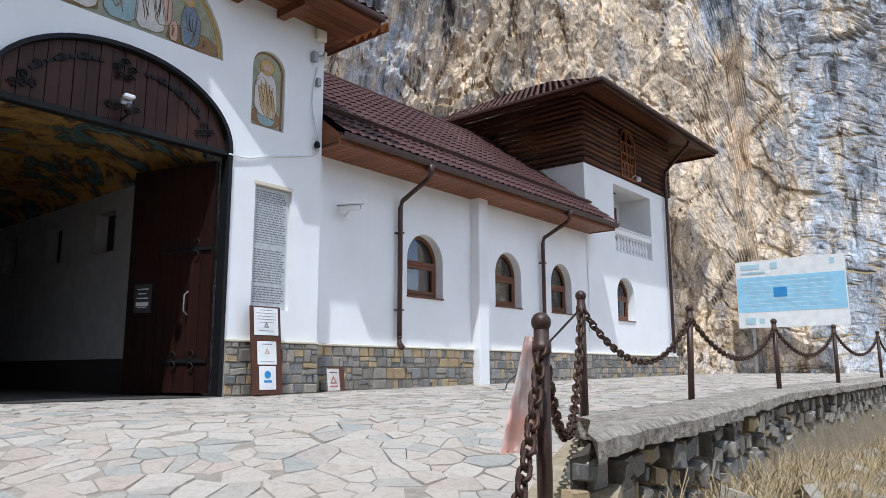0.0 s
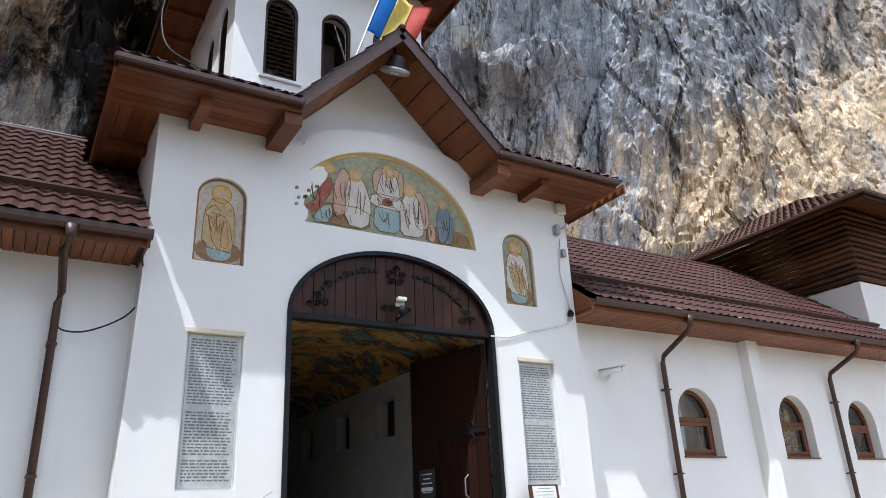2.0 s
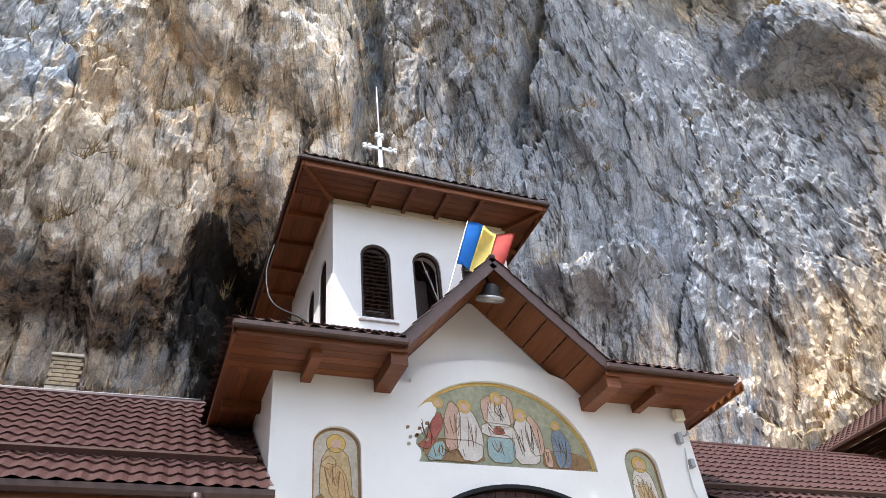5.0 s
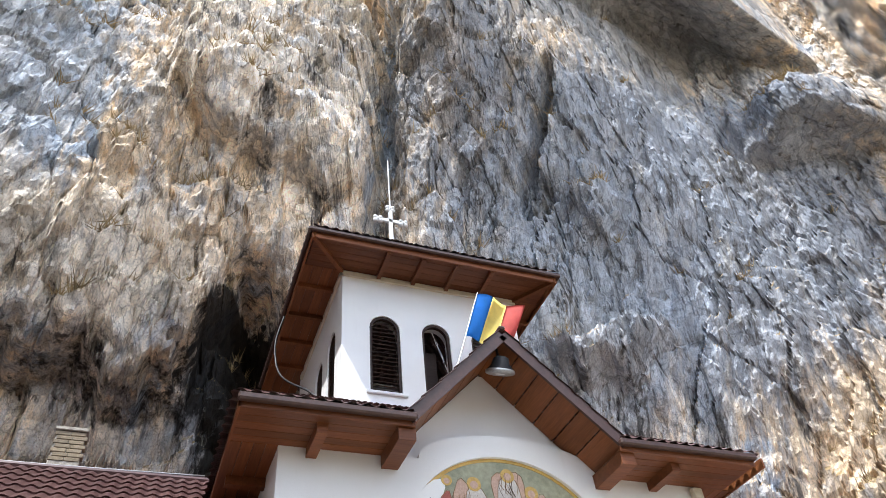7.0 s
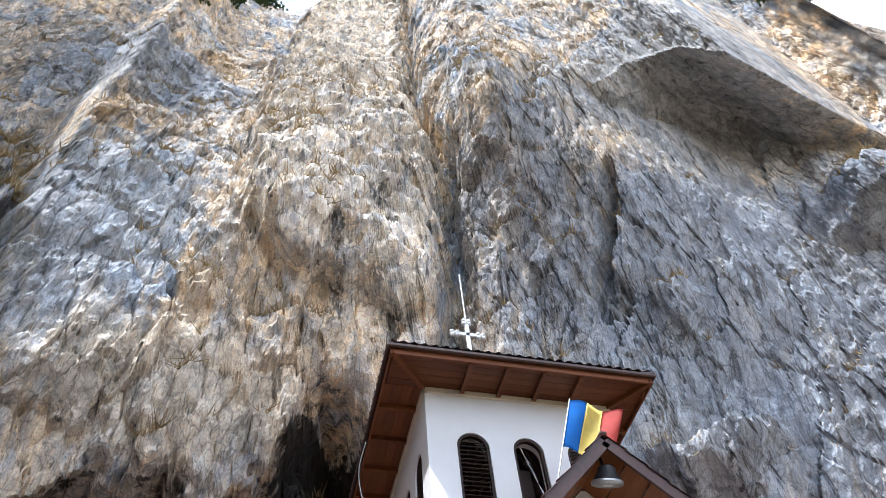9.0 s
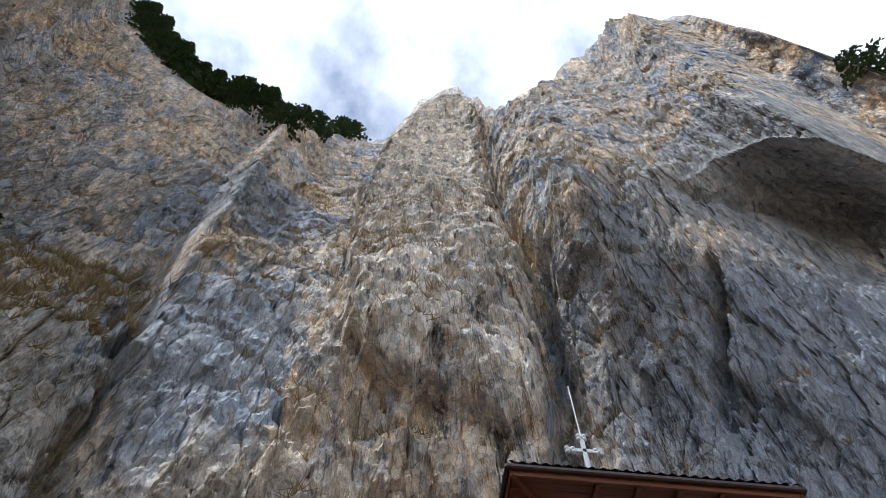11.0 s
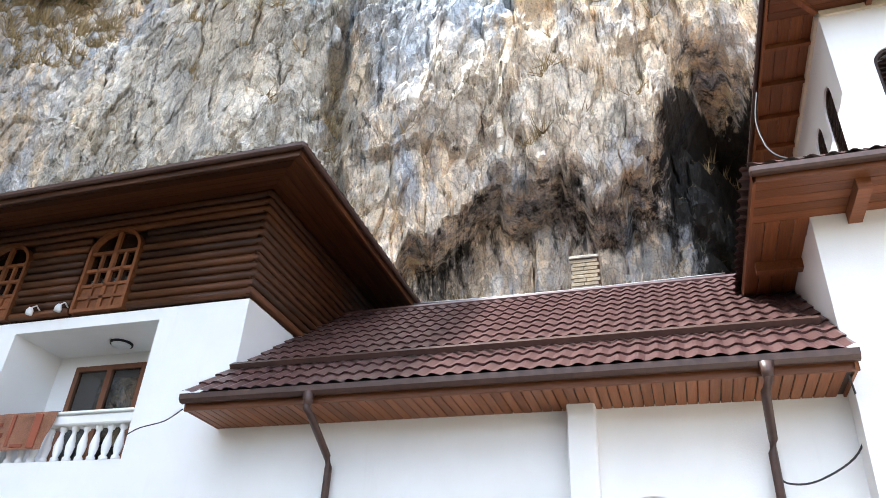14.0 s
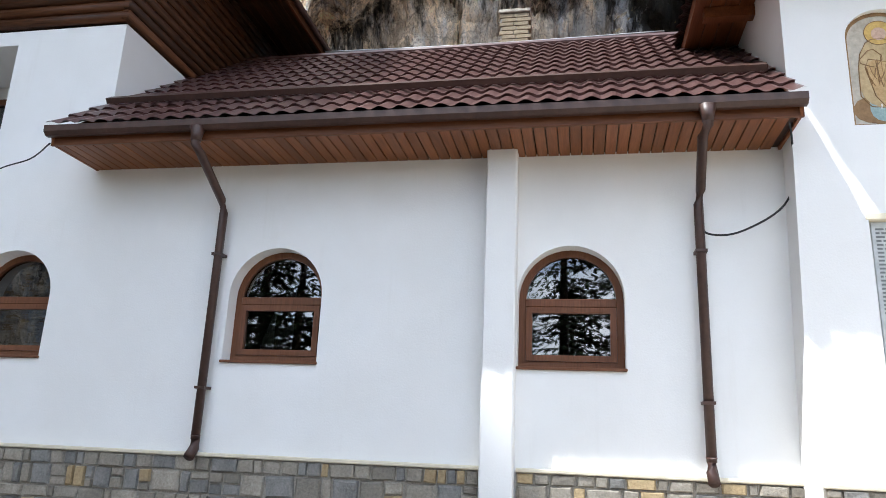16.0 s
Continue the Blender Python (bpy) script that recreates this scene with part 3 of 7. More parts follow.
def cliff():
    plan = np.array(PLAN, float)
    # straight runs between the plan's corners, then rounded
    t_run = np.concatenate([np.linspace(k, k + 1, 150, endpoint=False) for k in range(len(plan) - 1)])
    px, py = np.interp(t_run, range(len(plan)), plan[:, 0]), np.interp(t_run, range(len(plan)), plan[:, 1])
    ker = np.exp(-np.linspace(-2, 2, 161) ** 2)
    ker /= ker.sum()
    px, py = (np.convolve(np.pad(p, 80, mode="edge"), ker, "valid") for p in (px, py))
    th_run, r_run = np.degrees(np.arctan2(py - CY, CX - px)), np.hypot(px - CX, py - CY)
    order = np.argsort(th_run)
    nz = 700
    th = np.concatenate([np.linspace(-138, -64, 90, endpoint=False), np.linspace(-64, 80, 1000, endpoint=False), np.linspace(80, 115, 90)])
    r0 = np.interp(th, th_run[order], r_run[order])
    tan_top = np.interp(th, [a for a, _ in SKYLINE], [b for _, b in SKYLINE])
    tan_top = tan_top + 0.05 * fbm(th * 0.22, th * 0, th * 0, 4, 0.5, 40)
    ztop = np.full(th.shape, 40.0)
    for _ in range(60):
        rim = r0 - lean_of(th, ztop) + 3.0 * step01(-th, 30, 34) * step01(th, -75, -65)
        ztop = 0.5 * ztop + 0.5 * (1 + tan_top * rim)
    v = np.linspace(0, 1, nz) ** 1.12
    TH, R0 = np.broadcast_to(th, (nz, len(th))), np.broadcast_to(r0, (nz, len(th)))
    Z = -2.5 + v[:, None] * (ztop + 2.5)[None, :]
    c, s = np.cos(np.radians(TH)), np.sin(np.radians(TH))
    X, Y = CX - R0 * c, CY + R0 * s
    S = np.concatenate([[0], np.cumsum(np.radians(np.diff(th)) * (r0[1:] + r0[:-1]) / 2)])[None, :] + 0 * Z
    # forward lean of the middle, held back at both ends
    lean = lean_of(TH, Z)
    out = lean.copy()
    # the wall's own grain runs down its fall line, out from the wall and not towards the terrace
    hang = np.interp(Z, [8, 18, 30, 40, 60], [0.0, 2.2, 3.2, 2.6, 1.0]) * bell(TH, -50, 62, 12) + np.interp(Z, [16, 30], [0.0, 1.6]) * step01(TH, 5, 45)
    X, Y = CX - (R0 - lean) * c - hang, CY + (R0 - lean) * s
    S = np.interp(np.degrees(np.arctan2(Y - CY, CX - X)), th, S[0])
    wob = fbm(X * 0.35, Y * 0.35, Z * 0.35, 4, 0.55, 3)
    # directions from the terrace, in which the forms of the wall are laid out
    TE = (Z - 1) / (R0 - out)
    U = np.radians(TH) * 12 + 0.35 * fbm(X * 0.9, Y * 0.9, Z * 0.9, 4, 0.6, 17)
    W = TE * 12 + 0.35 * fbm(X * 0.9 + 40, Y * 0.9, Z * 0.9, 4, 0.6, 18)

    def form(pts, depth, soft, round_off=0.0, wide=2.0):
        d = edge_gap(U, W, pts, True)
        return depth * step01(d, -soft, soft) + round_off * step01(d, 0, wide)

    def groove(pts, depth, width):
        return -depth * np.exp(-(edge_gap(U, W, pts, False) / width) ** 2)

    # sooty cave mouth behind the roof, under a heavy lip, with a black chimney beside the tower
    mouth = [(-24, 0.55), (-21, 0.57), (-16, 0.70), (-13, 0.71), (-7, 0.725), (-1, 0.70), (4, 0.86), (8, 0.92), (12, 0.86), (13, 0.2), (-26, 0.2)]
    soot_shade = edge_gap(U, W, mouth, True)
    out -= 1.5 * step01(soot_shade, -0.06, 0.12)
    out += form([(-13.5, 0.73), (-14, 0.97), (-6, 1.2), (3, 1.22), (5, 0.98), (1, 0.72), (-7, 0.735)], 0.35, 0.15, 0.5, 1.6)
    out += groove([(9.5, 0.5), (10, 0.75), (8.5, 0.95)], 2.6, 0.5)
    # tall layered rib, the chimney at its side and the second rib
    rib = edge_gap(U, W, [(-9, 2.26), (-6.3, 1.68), (-4.3, 1.43), (-1, 1.42), (2, 1.36), (8, 1.37), (14, 1.22), (20, 1.24), (22, 1.8), (17, 2.5), (15.7, 3.9), (10, 4.4), (0, 4.1), (-5.4, 3.25)], True)
    out += 0.8 * step01(rib, -0.15, 0.2) + 0.8 * step01(rib, 0, 2.2)
    out += form([(-9, 2.2), (-8.5, 1.65), (-4.6, 1.42), (-1, 1.43), (-1.5, 1.75), (-3, 2.2)], 0.28, 0.06)
    out += groove([(18, 3.9), (18.3, 2.5), (23.5, 1.8), (21.8, 1.25), (20, 0.95)], 1.5, 0.38)
    out += form([(19.5, 3.5), (24, 3.4), (37, 2.3), (38, 2.08), (33, 1.8), (26, 1.72), (20.5, 2.4)], 0.55, 0.2, 0.5, 1.6)
    # slanted black slot, a grassy pocket, knobs that catch the sun
    out += groove([(46, 1.44), (43, 1.33), (40.2, 1.26), (39, 1.08)], 1.6, 0.34)
    out += groove([(39.5, 2.1), (42, 2.4)], 1.0, 0.45)
    out += form([(43.8, 1.06), (44.2, 0.93), (46.2, 0.92), (45.8, 1.06)], 0.9, 0.3)
    out += form([(38, 0.70), (41, 0.63), (46, 0.62), (47, 0.67), (43, 0.71)], 1.3, 0.25)
    # left-hand bulge under the grassy shelf, split off by a deep crack
    shelf_te = np.interp(TH, [-75, -56, -52, -50, -39, -33], [0.75, 0.86, 0.98, 1.10, 1.27, 1.32])
    shelf = step01(-TH, 30, 34) * step01(TH, -75, -65)
    out -= 3.0 * shelf * step01(TE + 0.02 * wob, shelf_te, shelf_te + 0.035)
    out += form([(-75, 0.76), (-56, 0.87), (-50, 1.11), (-39, 1.28), (-33.5, 1.32), (-31, 1.0), (-31, 0.3), (-75, 0.3)], 0.5, 0.25, 0.7, 2.0)
    out += groove([(-32.5, 1.34), (-29.6, 1.02), (-29.8, 0.84), (-28, 0.6)], 0.9, 0.22)
    out += form([(-26, 1.12), (-20, 1.2), (-12, 1.17), (-11, 0.9), (-16, 0.78), (-26, 0.78)], 0.35, 0.07, 0.3, 1.0)
    out += form([(-12, 1.17), (-11, 1.5), (-5.5, 1.42), (-3, 1.2), (-6, 1.1)], 0.22, 0.07)
    # ramps that climb across the wall, each set back over the one below
    for lift, back in ((0.0, 0.7), (0.30, 0.5), (0.62, 0.7)):
        ramp_te = np.interp(TH, [-75, -60, -48, -36, -21], [1.4, 1.49, 1.66, 1.78, 1.94]) + lift + 0.05 * wob
        out -= back * step01(-TH, 19, 23) * step01(TE, ramp_te, ramp_te + 0.05)
        out += back * step01(-TH, 19, 23) * step01(TE, ramp_te + 0.05, ramp_te + 0.3)
    # the jutting roof of rock, and a smaller one beneath it
    base_r = R0 - lean
    jut = base_r * np.interp(TH, [46, 48.7, 56, 63.6, 67.1, 68.6, 70.5], [0, 0.035, 0.20, 0.29, 0.29, 0.18, 0])
    under_te = np.interp(TH, [46, 48.2, 53.5, 60.6, 65.4, 71], [1.9, 1.84, 1.58, 1.34, 1.155, 0.98])
    out += jut * (step01(TE + 0.02 * wob, under_te - 0.005, under_te + 0.022) - 0.5 * step01(TE, under_te + 0.2, under_te + 0.9))
    jut2 = base_r * np.interp(TH, [60, 61, 64.4, 68.5, 70.5, 73], [0, 0.03, 0.10, 0.145, 0.11, 0])
    low_te = np.interp(TH, [61.5, 66.2, 73], [0.903, 0.84, 0.75])
    out += jut2 * step01(TE + 0.015 * wob, low_te, low_te + 0.02) * (1 - step01(TE, low_te + 0.06, low_te + 0.22))
    # layered relief
    rel = 0.75 * fbm(X * 0.13, Y * 0.13, Z * 0.11, 3, 0.5, 11)
    rel += 0.32 * fbm(X * 0.55, Y * 0.55, Z * 0.22, 4, 0.55, 21)
    flute = 1 - np.abs(fbm(X * 0.75 + 4, Y * 0.75, Z * 0.16, 4, 0.5, 31))
    rel += 0.34 * (flute - 0.6) * (0.35 + 0.65 * step01(TH, 14, 26))
    big, e1 = blocks(S + 0.5 * wob, Z + 0.35 * wob, 1.9, 1.7, 51)
    med, e2 = blocks(S + 0.2 * wob + 3.7, Z + 0.15 * wob, 0.75, 1.5, 61)
    small, e3 = blocks(S + 1.9, Z + 0.1 * wob, 0.30, 1.2, 71)
    rough = 0.45 + 0.55 * step01(fbm(X * 0.2 + 30, Y * 0.2, Z * 0.14, 3, 0.5, 81), -0.4, 0.5)
    rel += rough * (0.50 * big + 0.30 * med + 0.15 * small)
    rel -= 0.16 * (1 - step01(e1, 0.0, 0.05)) + 0.09 * (1 - step01(e2, 0.0, 0.08)) + 0.03 * (1 - step01(e3, 0.0, 0.12))
    bed = Z * 1.15 + 0.3 * wob
    rel += 0.45 * np.abs((bed % 1.0) - 0.5) * step01(rib, -0.6, 0.4)
    slant = (Z * 0.42 + 0.16 * S + 0.5 * wob) % 1.0
    rel += 0.7 * (np.minimum(slant, 4 * (1 - slant)) - 0.4) * (1 - step01(TH, -26, -12)) * step01(TE - shelf_te, 0.05, 0.2)
    rel += 0.05 * fbm(X * 3.5, Y * 3.5, Z * 3.0, 3, 0.6, 91)
    under = step01(jut, 0.2, 1.2) * bell(TE, under_te - 0.03, under_te + 0.045, 0.02)
    out += rel * (1 - 0.65 * under) * (1 - 0.5 * step01(TH, 58, 66) * (1 - step01(Z, 10, 18)))
    # hollow ground behind the buildings
    out -= 7.0 * bell(Y, -14, 13, 1.0) * (1 - step01(Z, 4.6, 5.6)) * (np.abs(TH) < 65)
    # the rim is worn round
    worn = step01(v[:, None] + 0 * Z, 0.9, 1.0)
    out = out * (1 - worn) + worn * (lean - 3.0 * shelf + 0.5 * fbm(X * 0.2, Y * 0.2, Z * 0.2, 3, 0.5, 14))
    R = R0 - out
    X, Y = CX - R * c, CY + R * s
    # the ground behind the rim
    back = [(1.5, 0.5), (5, 1.8), (14, 4), (40, 9), (120, 14)]
    for d, h in back:
        X = np.vstack([X, (CX - (R[-1] + d) * c[-1])[None]])
        Y = np.vstack([Y, (CY + (R[-1] + d) * s[-1])[None]])
        Z = np.vstack([Z, (Z[nz - 1] + h * (0.8 + 0.4 * rnd(np.arange(len(th)) // 9, np.arange(len(th)) * 0, np.arange(len(th)) * 0, 5)))[None]])
    rows, cols = Z.shape
    me = bpy.data.meshes.new("cliff")
    me.vertices.add(rows * cols)
    me.vertices.foreach_set("co", np.stack([X, Y, Z], -1).astype(np.float32).ravel())
    idx = np.arange(rows * cols).reshape(rows, cols)
    quads = np.stack([idx[:-1, :-1], idx[:-1, 1:], idx[1:, 1:], idx[1:, :-1]], -1).reshape(-1, 4)
    me.loops.add(quads.size)
    me.loops.foreach_set("vertex_index", quads.ravel().astype(np.int32))
    me.polygons.add(len(quads))
    me.polygons.foreach_set("loop_start", np.arange(0, quads.size, 4, dtype=np.int32))
    me.polygons.foreach_set("loop_total", np.full(len(quads), 4, dtype=np.int32))
    me.update(calc_edges=True)
    me.validate()
    me.polygons.foreach_set("use_smooth", np.zeros(len(me.polygons), dtype=bool))
    pad = np.zeros((len(back), len(th)))
    # black peaks under the lip and in the chimney, adding shade to the soot
    for label, field in (("soot_shade", 0.72 * np.exp(-((soot_shade - 0.2) / 0.55) ** 2) + 0.10 * step01(soot_shade, 0, 0.4) + 0.8 * step01(TH, 1, 9) * step01(soot_shade, -0.3, 0.1) + 0.5 * bell(TH, 3, 14, 2) * bell(TE, 0.5, 1.15, 0.15)), ("cream", step01(rib, -0.5, 0.8))):
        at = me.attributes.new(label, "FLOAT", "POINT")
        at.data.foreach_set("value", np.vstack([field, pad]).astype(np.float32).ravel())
    flow = np.stack([X[:nz] - hang, Y[:nz], Z[:nz]], -1)
    at = me.attributes.new("wall", "FLOAT_VECTOR", "POINT")
    at.data.foreach_set("vector", np.vstack([flow, np.stack([X[nz:], Y[nz:], Z[nz:]], -1)]).astype(np.float32).ravel())
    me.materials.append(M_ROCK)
    top = np.stack([X[nz - 1], Y[nz - 1], Z[nz - 1] - 0.2], -1)
    return th, top, tagged(new("cliff", me), "towering grey and ochre limestone cliff with dark water streaks", "cliff", kind="structure")


RIM_TH, RIM_AT, CLIFF = cliff()


# ---- ground ----
def wall_x(y):
    """The outer line of the terrace's retaining wall."""
    return 6.35 - 0.125 * (min(max(y, -0.4), 6.0) + 0.4)


def height(x, y):
    """The terrace: level by the buildings, falling away towards the approach."""
    q = x - 0.9 * y - 4.0
    z = -0.07 * (q + math.sqrt(q * q + 0.25)) if q > -30 else 0.0
    z = max(z, -1.6)
    return z + 0.012 * max(0.0, min(y, 20) - 2)


def land(x, y):
    """The natural ground: the bank below the terrace and the valley beyond."""
    z = height(x, y) - 0.06
    if y > -0.5 and x > wall_x(y) - 0.25:
        d = x - wall_x(y) + 0.25
        drop = -0.42 - 0.30 * min(d, 6) - 0.05 * max(0, min(y, 9))
        z = min(z, drop) if d > 0.2 else z - 0.4
    far = max(0.0, x - 14)
    return z - 0.22 * min(far, 18) + 0.10 * max(0.0, far - 45)


def ground():
    xs = [-40, -20, -8, -2, 0, 1, 2, 3, 4, 4.6] + [5 + 0.15 * k for k in range(30)] + [10, 11, 12, 14, 17, 20, 25, 32, 45, 60, 90, 150, 300, 700]
    ys = [-700, -300, -150, -90, -60, -40, -28, -20, -15, -11, -8, -6, -5, -4, -3, -2, -1.5, -1] + [-0.8 + 0.2 * k for k in range(60)] + [11.5, 12, 13, 14, 16, 18, 21, 26, 35, 60, 120, 300, 700]
    bm = bmesh.new()
    rows = [[bm.verts.new((x, y, land(x, y) + (0.05 * noise.noise((x * 1.7, y * 1.7, 0)) if x > 5.5 else 0) - (0.3 if x < 5 and y > -0.5 else 0.0))) for x in xs] for y in ys]
    for a, b in zip(rows, rows[1:]):
        for k in range(len(xs) - 1):
            bm.faces.new((a[k], a[k + 1], b[k + 1], b[k]))
    return solo("ground", bm, M_SOIL, "dry grassy bank and valley ground below the terrace", "ground", kind="structure", smooth=True)


ground()


def clip(poly, px, py, nx, ny):
    """The part of a polygon on the inner side of a line."""
    out = []
    for k in range(len(poly)):
        a, b = poly[k], poly[(k + 1) % len(poly)]
        da, db = (a[0] - px) * nx + (a[1] - py) * ny, (b[0] - px) * nx + (b[1] - py) * ny
        if da <= 0:
            out.append(a)
        if da * db < 0:
            t = da / (da - db)
            out.append((a[0] + t * (b[0] - a[0]), a[1] + t * (b[1] - a[1])))
    return out


def terrace_limit(y):
    if -0.4 < y < 0.6:
        return 5.75 + 0.55 * (0.6 - y)
    return wall_x(y) - 0.5 if y > -0.4 else 12.5 + 0.2 * (-0.4 - y)


def paving():
    """The bed of the paving, and its flagstones."""
    bm = bmesh.new()
    ys = [-26 + 0.5 * k for k in range(96)]
    rows = []
    for y in ys:
        lim = min(terrace_limit(y), 14)
        rows.append([bm.verts.new((x, y, height(x, y))) for x in [-0.32 + (lim + 0.32) * k / 24 for k in range(25)]])
    for a, b in zip(rows, rows[1:]):
        for k in range(24):
            bm.faces.new((a[k], a[k + 1], b[k + 1], b[k]))
    bed = solo("pavement", bm, M_JOINT, "pale irregular flagstone paving with sandy joints", "pavement", kind="structure", smooth=True)
    rng = random.Random(4)
    size, sites = 0.138, {}
    for i in range(-3, 73):
        for j in range(-50, 124):
            if rng.random() < 0.35:
                continue
            sites[i, j] = ((i + 0.98 * rng.random()) * size, (j + 0.98 * rng.random()) * size * 1.25)
    near, far = [], []
    for (i, j), (sx, sy) in sites.items():
        if not (0.12 < sx < min(terrace_limit(sy), 9.5) - 0.1 and sy > -8):
            continue
        poly = [(sx - 1, sy - 1), (sx + 1, sy - 1), (sx + 1, sy + 1), (sx - 1, sy + 1)]
        for a in range(-3, 4):
            for b in range(-3, 4):
                o = sites.get((i + a, j + b))
                if o and (a or b):
                    dx, dy = o[0] - sx, o[1] - sy
                    ln = math.hypot(dx, dy)
                    poly = clip(poly, (sx + o[0]) / 2 - dx / ln * 0.0025, (sy + o[1]) / 2 - dy / ln * 0.0025, dx / ln, dy / ln)
        poly = clip(poly, terrace_limit(sy) - 0.02, 0, 1, 0)
        poly = clip(poly, 0.06, 0, -1, 0)
        if len(poly) >= 3:
            (near if math.hypot(sx - 4.6, sy - 0.5) < 1.95 and len(near) < 298 else far).append((sx, sy, poly))

    def stone(bm, sx, sy, poly, ox, oy, oz):
        lift, tx, ty = rng.uniform(0.002, 0.008), rng.uniform(-0.05, 0.05), rng.uniform(-0.05, 0.05)
        top, low = [], []
        for x, y in poly:
            z = height(x, y) + lift + tx * (x - sx) + ty * (y - sy)
            top.append(bm.verts.new((sx + (x - sx) * 0.972 - ox, sy + (y - sy) * 0.972 - oy, z - oz)))
            low.append(bm.verts.new((x - ox, y - oy, height(x, y) - 0.01 - oz)))
        bm.faces.new(top)
        for k in range(len(poly)):
            m = (k + 1) % len(poly)
            bm.faces.new((low[k], low[m], top[m], top[k]))

    for sx, sy, poly in near:
        bm = bmesh.new()
        z = height(sx, sy)
        stone(bm, sx, sy, poly, sx, sy, z)
        piece("flagstone", mesh_of("flagstone", bm, M_SLAB), bed, Matrix.Translation((sx, sy, z)))
    bm = bmesh.new()
    for sx, sy, poly in far:
        stone(bm, sx, sy, poly, 0, 0, 0)
    rest = part("flagstones", bm, M_SLAB, bed)
    rest["kind"] = "stuff"

# ---- buildings ----
BASE = 0.72          # top of the stone plinth
WX = -0.30           # face of the wings


def wall_x_slab(bm, outline, holes, y0, y1):
    slab(bm, outline, holes, y0, y1)
    for v in bm.verts:
        v.co = Vector((v.co.y, v.co.x, v.co.z))
    return bm


def arched_window(parent, y0, y1, z0=1.59, zs=2.22, ztop=2.70, x=WX, deep=0.17):
    """A brown arched window: fanlight over one casement, set into its niche."""
    xf = x - deep
    frame_bm = slab(bmesh.new(), arch(y0, y1, z0, zs, ztop), [shrunk(y0, y1, z0, zs, ztop, 0.065)], xf - 0.07, xf)
    w = part("window", frame_bm, M_FRAME, parent, "brown arched timber window in a white niche")
    zt = zs - 0.02
    part("transom", boxed(xf - 0.06, xf + 0.012, y0 + 0.06, y1 - 0.06, zt - 0.045, zt + 0.035, bevel=0.008), M_FRAME, w)
    sash = [(y0 + 0.068, z0 + 0.068), (y1 - 0.068, z0 + 0.068), (y1 - 0.068, zt - 0.047), (y0 + 0.068, zt - 0.047)]
    d = 0.055
    hole = [(y0 + 0.068 + d, z0 + 0.068 + d), (y1 - 0.068 - d, z0 + 0.068 + d), (y1 - 0.068 - d, zt - 0.047 - d), (y0 + 0.068 + d, zt - 0.047 - d)]
    part("casement", slab(bmesh.new(), sash, [hole], xf - 0.045, xf + 0.018), M_FRAME, w)
    pane = part("pane", boxed(xf - 0.024, xf - 0.018, hole[0][0] - 0.01, hole[1][0] + 0.01, hole[0][1] - 0.01, hole[2][1] + 0.01), M_GLASS, w)
    top = part("pane", slab(bmesh.new(), shrunk(y0, y1, zt + 0.03, zs, ztop, 0.055, sill=0.0), [], xf - 0.04, xf - 0.034), M_GLASS, w)
    pane.visible_shadow = top.visible_shadow = False
    part("sill", boxed(xf - 0.01, x + 0.03, y0 - 0.01, y1 + 0.01, z0 - 0.028, z0 - 0.002, bevel=0.006), M_FRAME, w)
    return w


def downpipe(y, z_eave, x_eave, side=1, group="brown downpipes"):
    """A gutter outlet, swan neck and downpipe with a shoe at the plinth."""
    yo = y
    t = thing("downpipe", (WX + 0.1, y, BASE), "brown metal downpipe with swan neck fixed to the white wall", "downpipe", group)
    pts = [(x_eave, yo, z_eave), (x_eave, yo, z_eave - 0.16), (x_eave - 0.05, yo + 0.04 * side, z_eave - 0.24), (WX + 0.12, y - 0.02 * side, 3.17), (WX + 0.09, y, 3.05), (WX + 0.09, y, BASE + 0.12)]
    part("pipe", tube(bmesh.new(), pts, 0.042, 10), M_GUTTER, t, smooth=True)
    part("outlet", lathe(bmesh.new(), (x_eave, yo, z_eave - 0.13), [(0.047, 0), (0.052, 0.05), (0.075, 0.14)], 12), M_GUTTER, t, smooth=True)
    part("shoe", tube(bmesh.new(), [(WX + 0.09, y, BASE + 0.16), (WX + 0.09, y, BASE + 0.04), (WX + 0.17, y, BASE - 0.04)], 0.048, 10), M_GUTTER, t, smooth=True)
    for z in (1.3, 2.6):
        part("bracket", boxed(WX, WX + 0.14, y - 0.05, y + 0.05, z, z + 0.025), M_GUTTER, t)
    return t


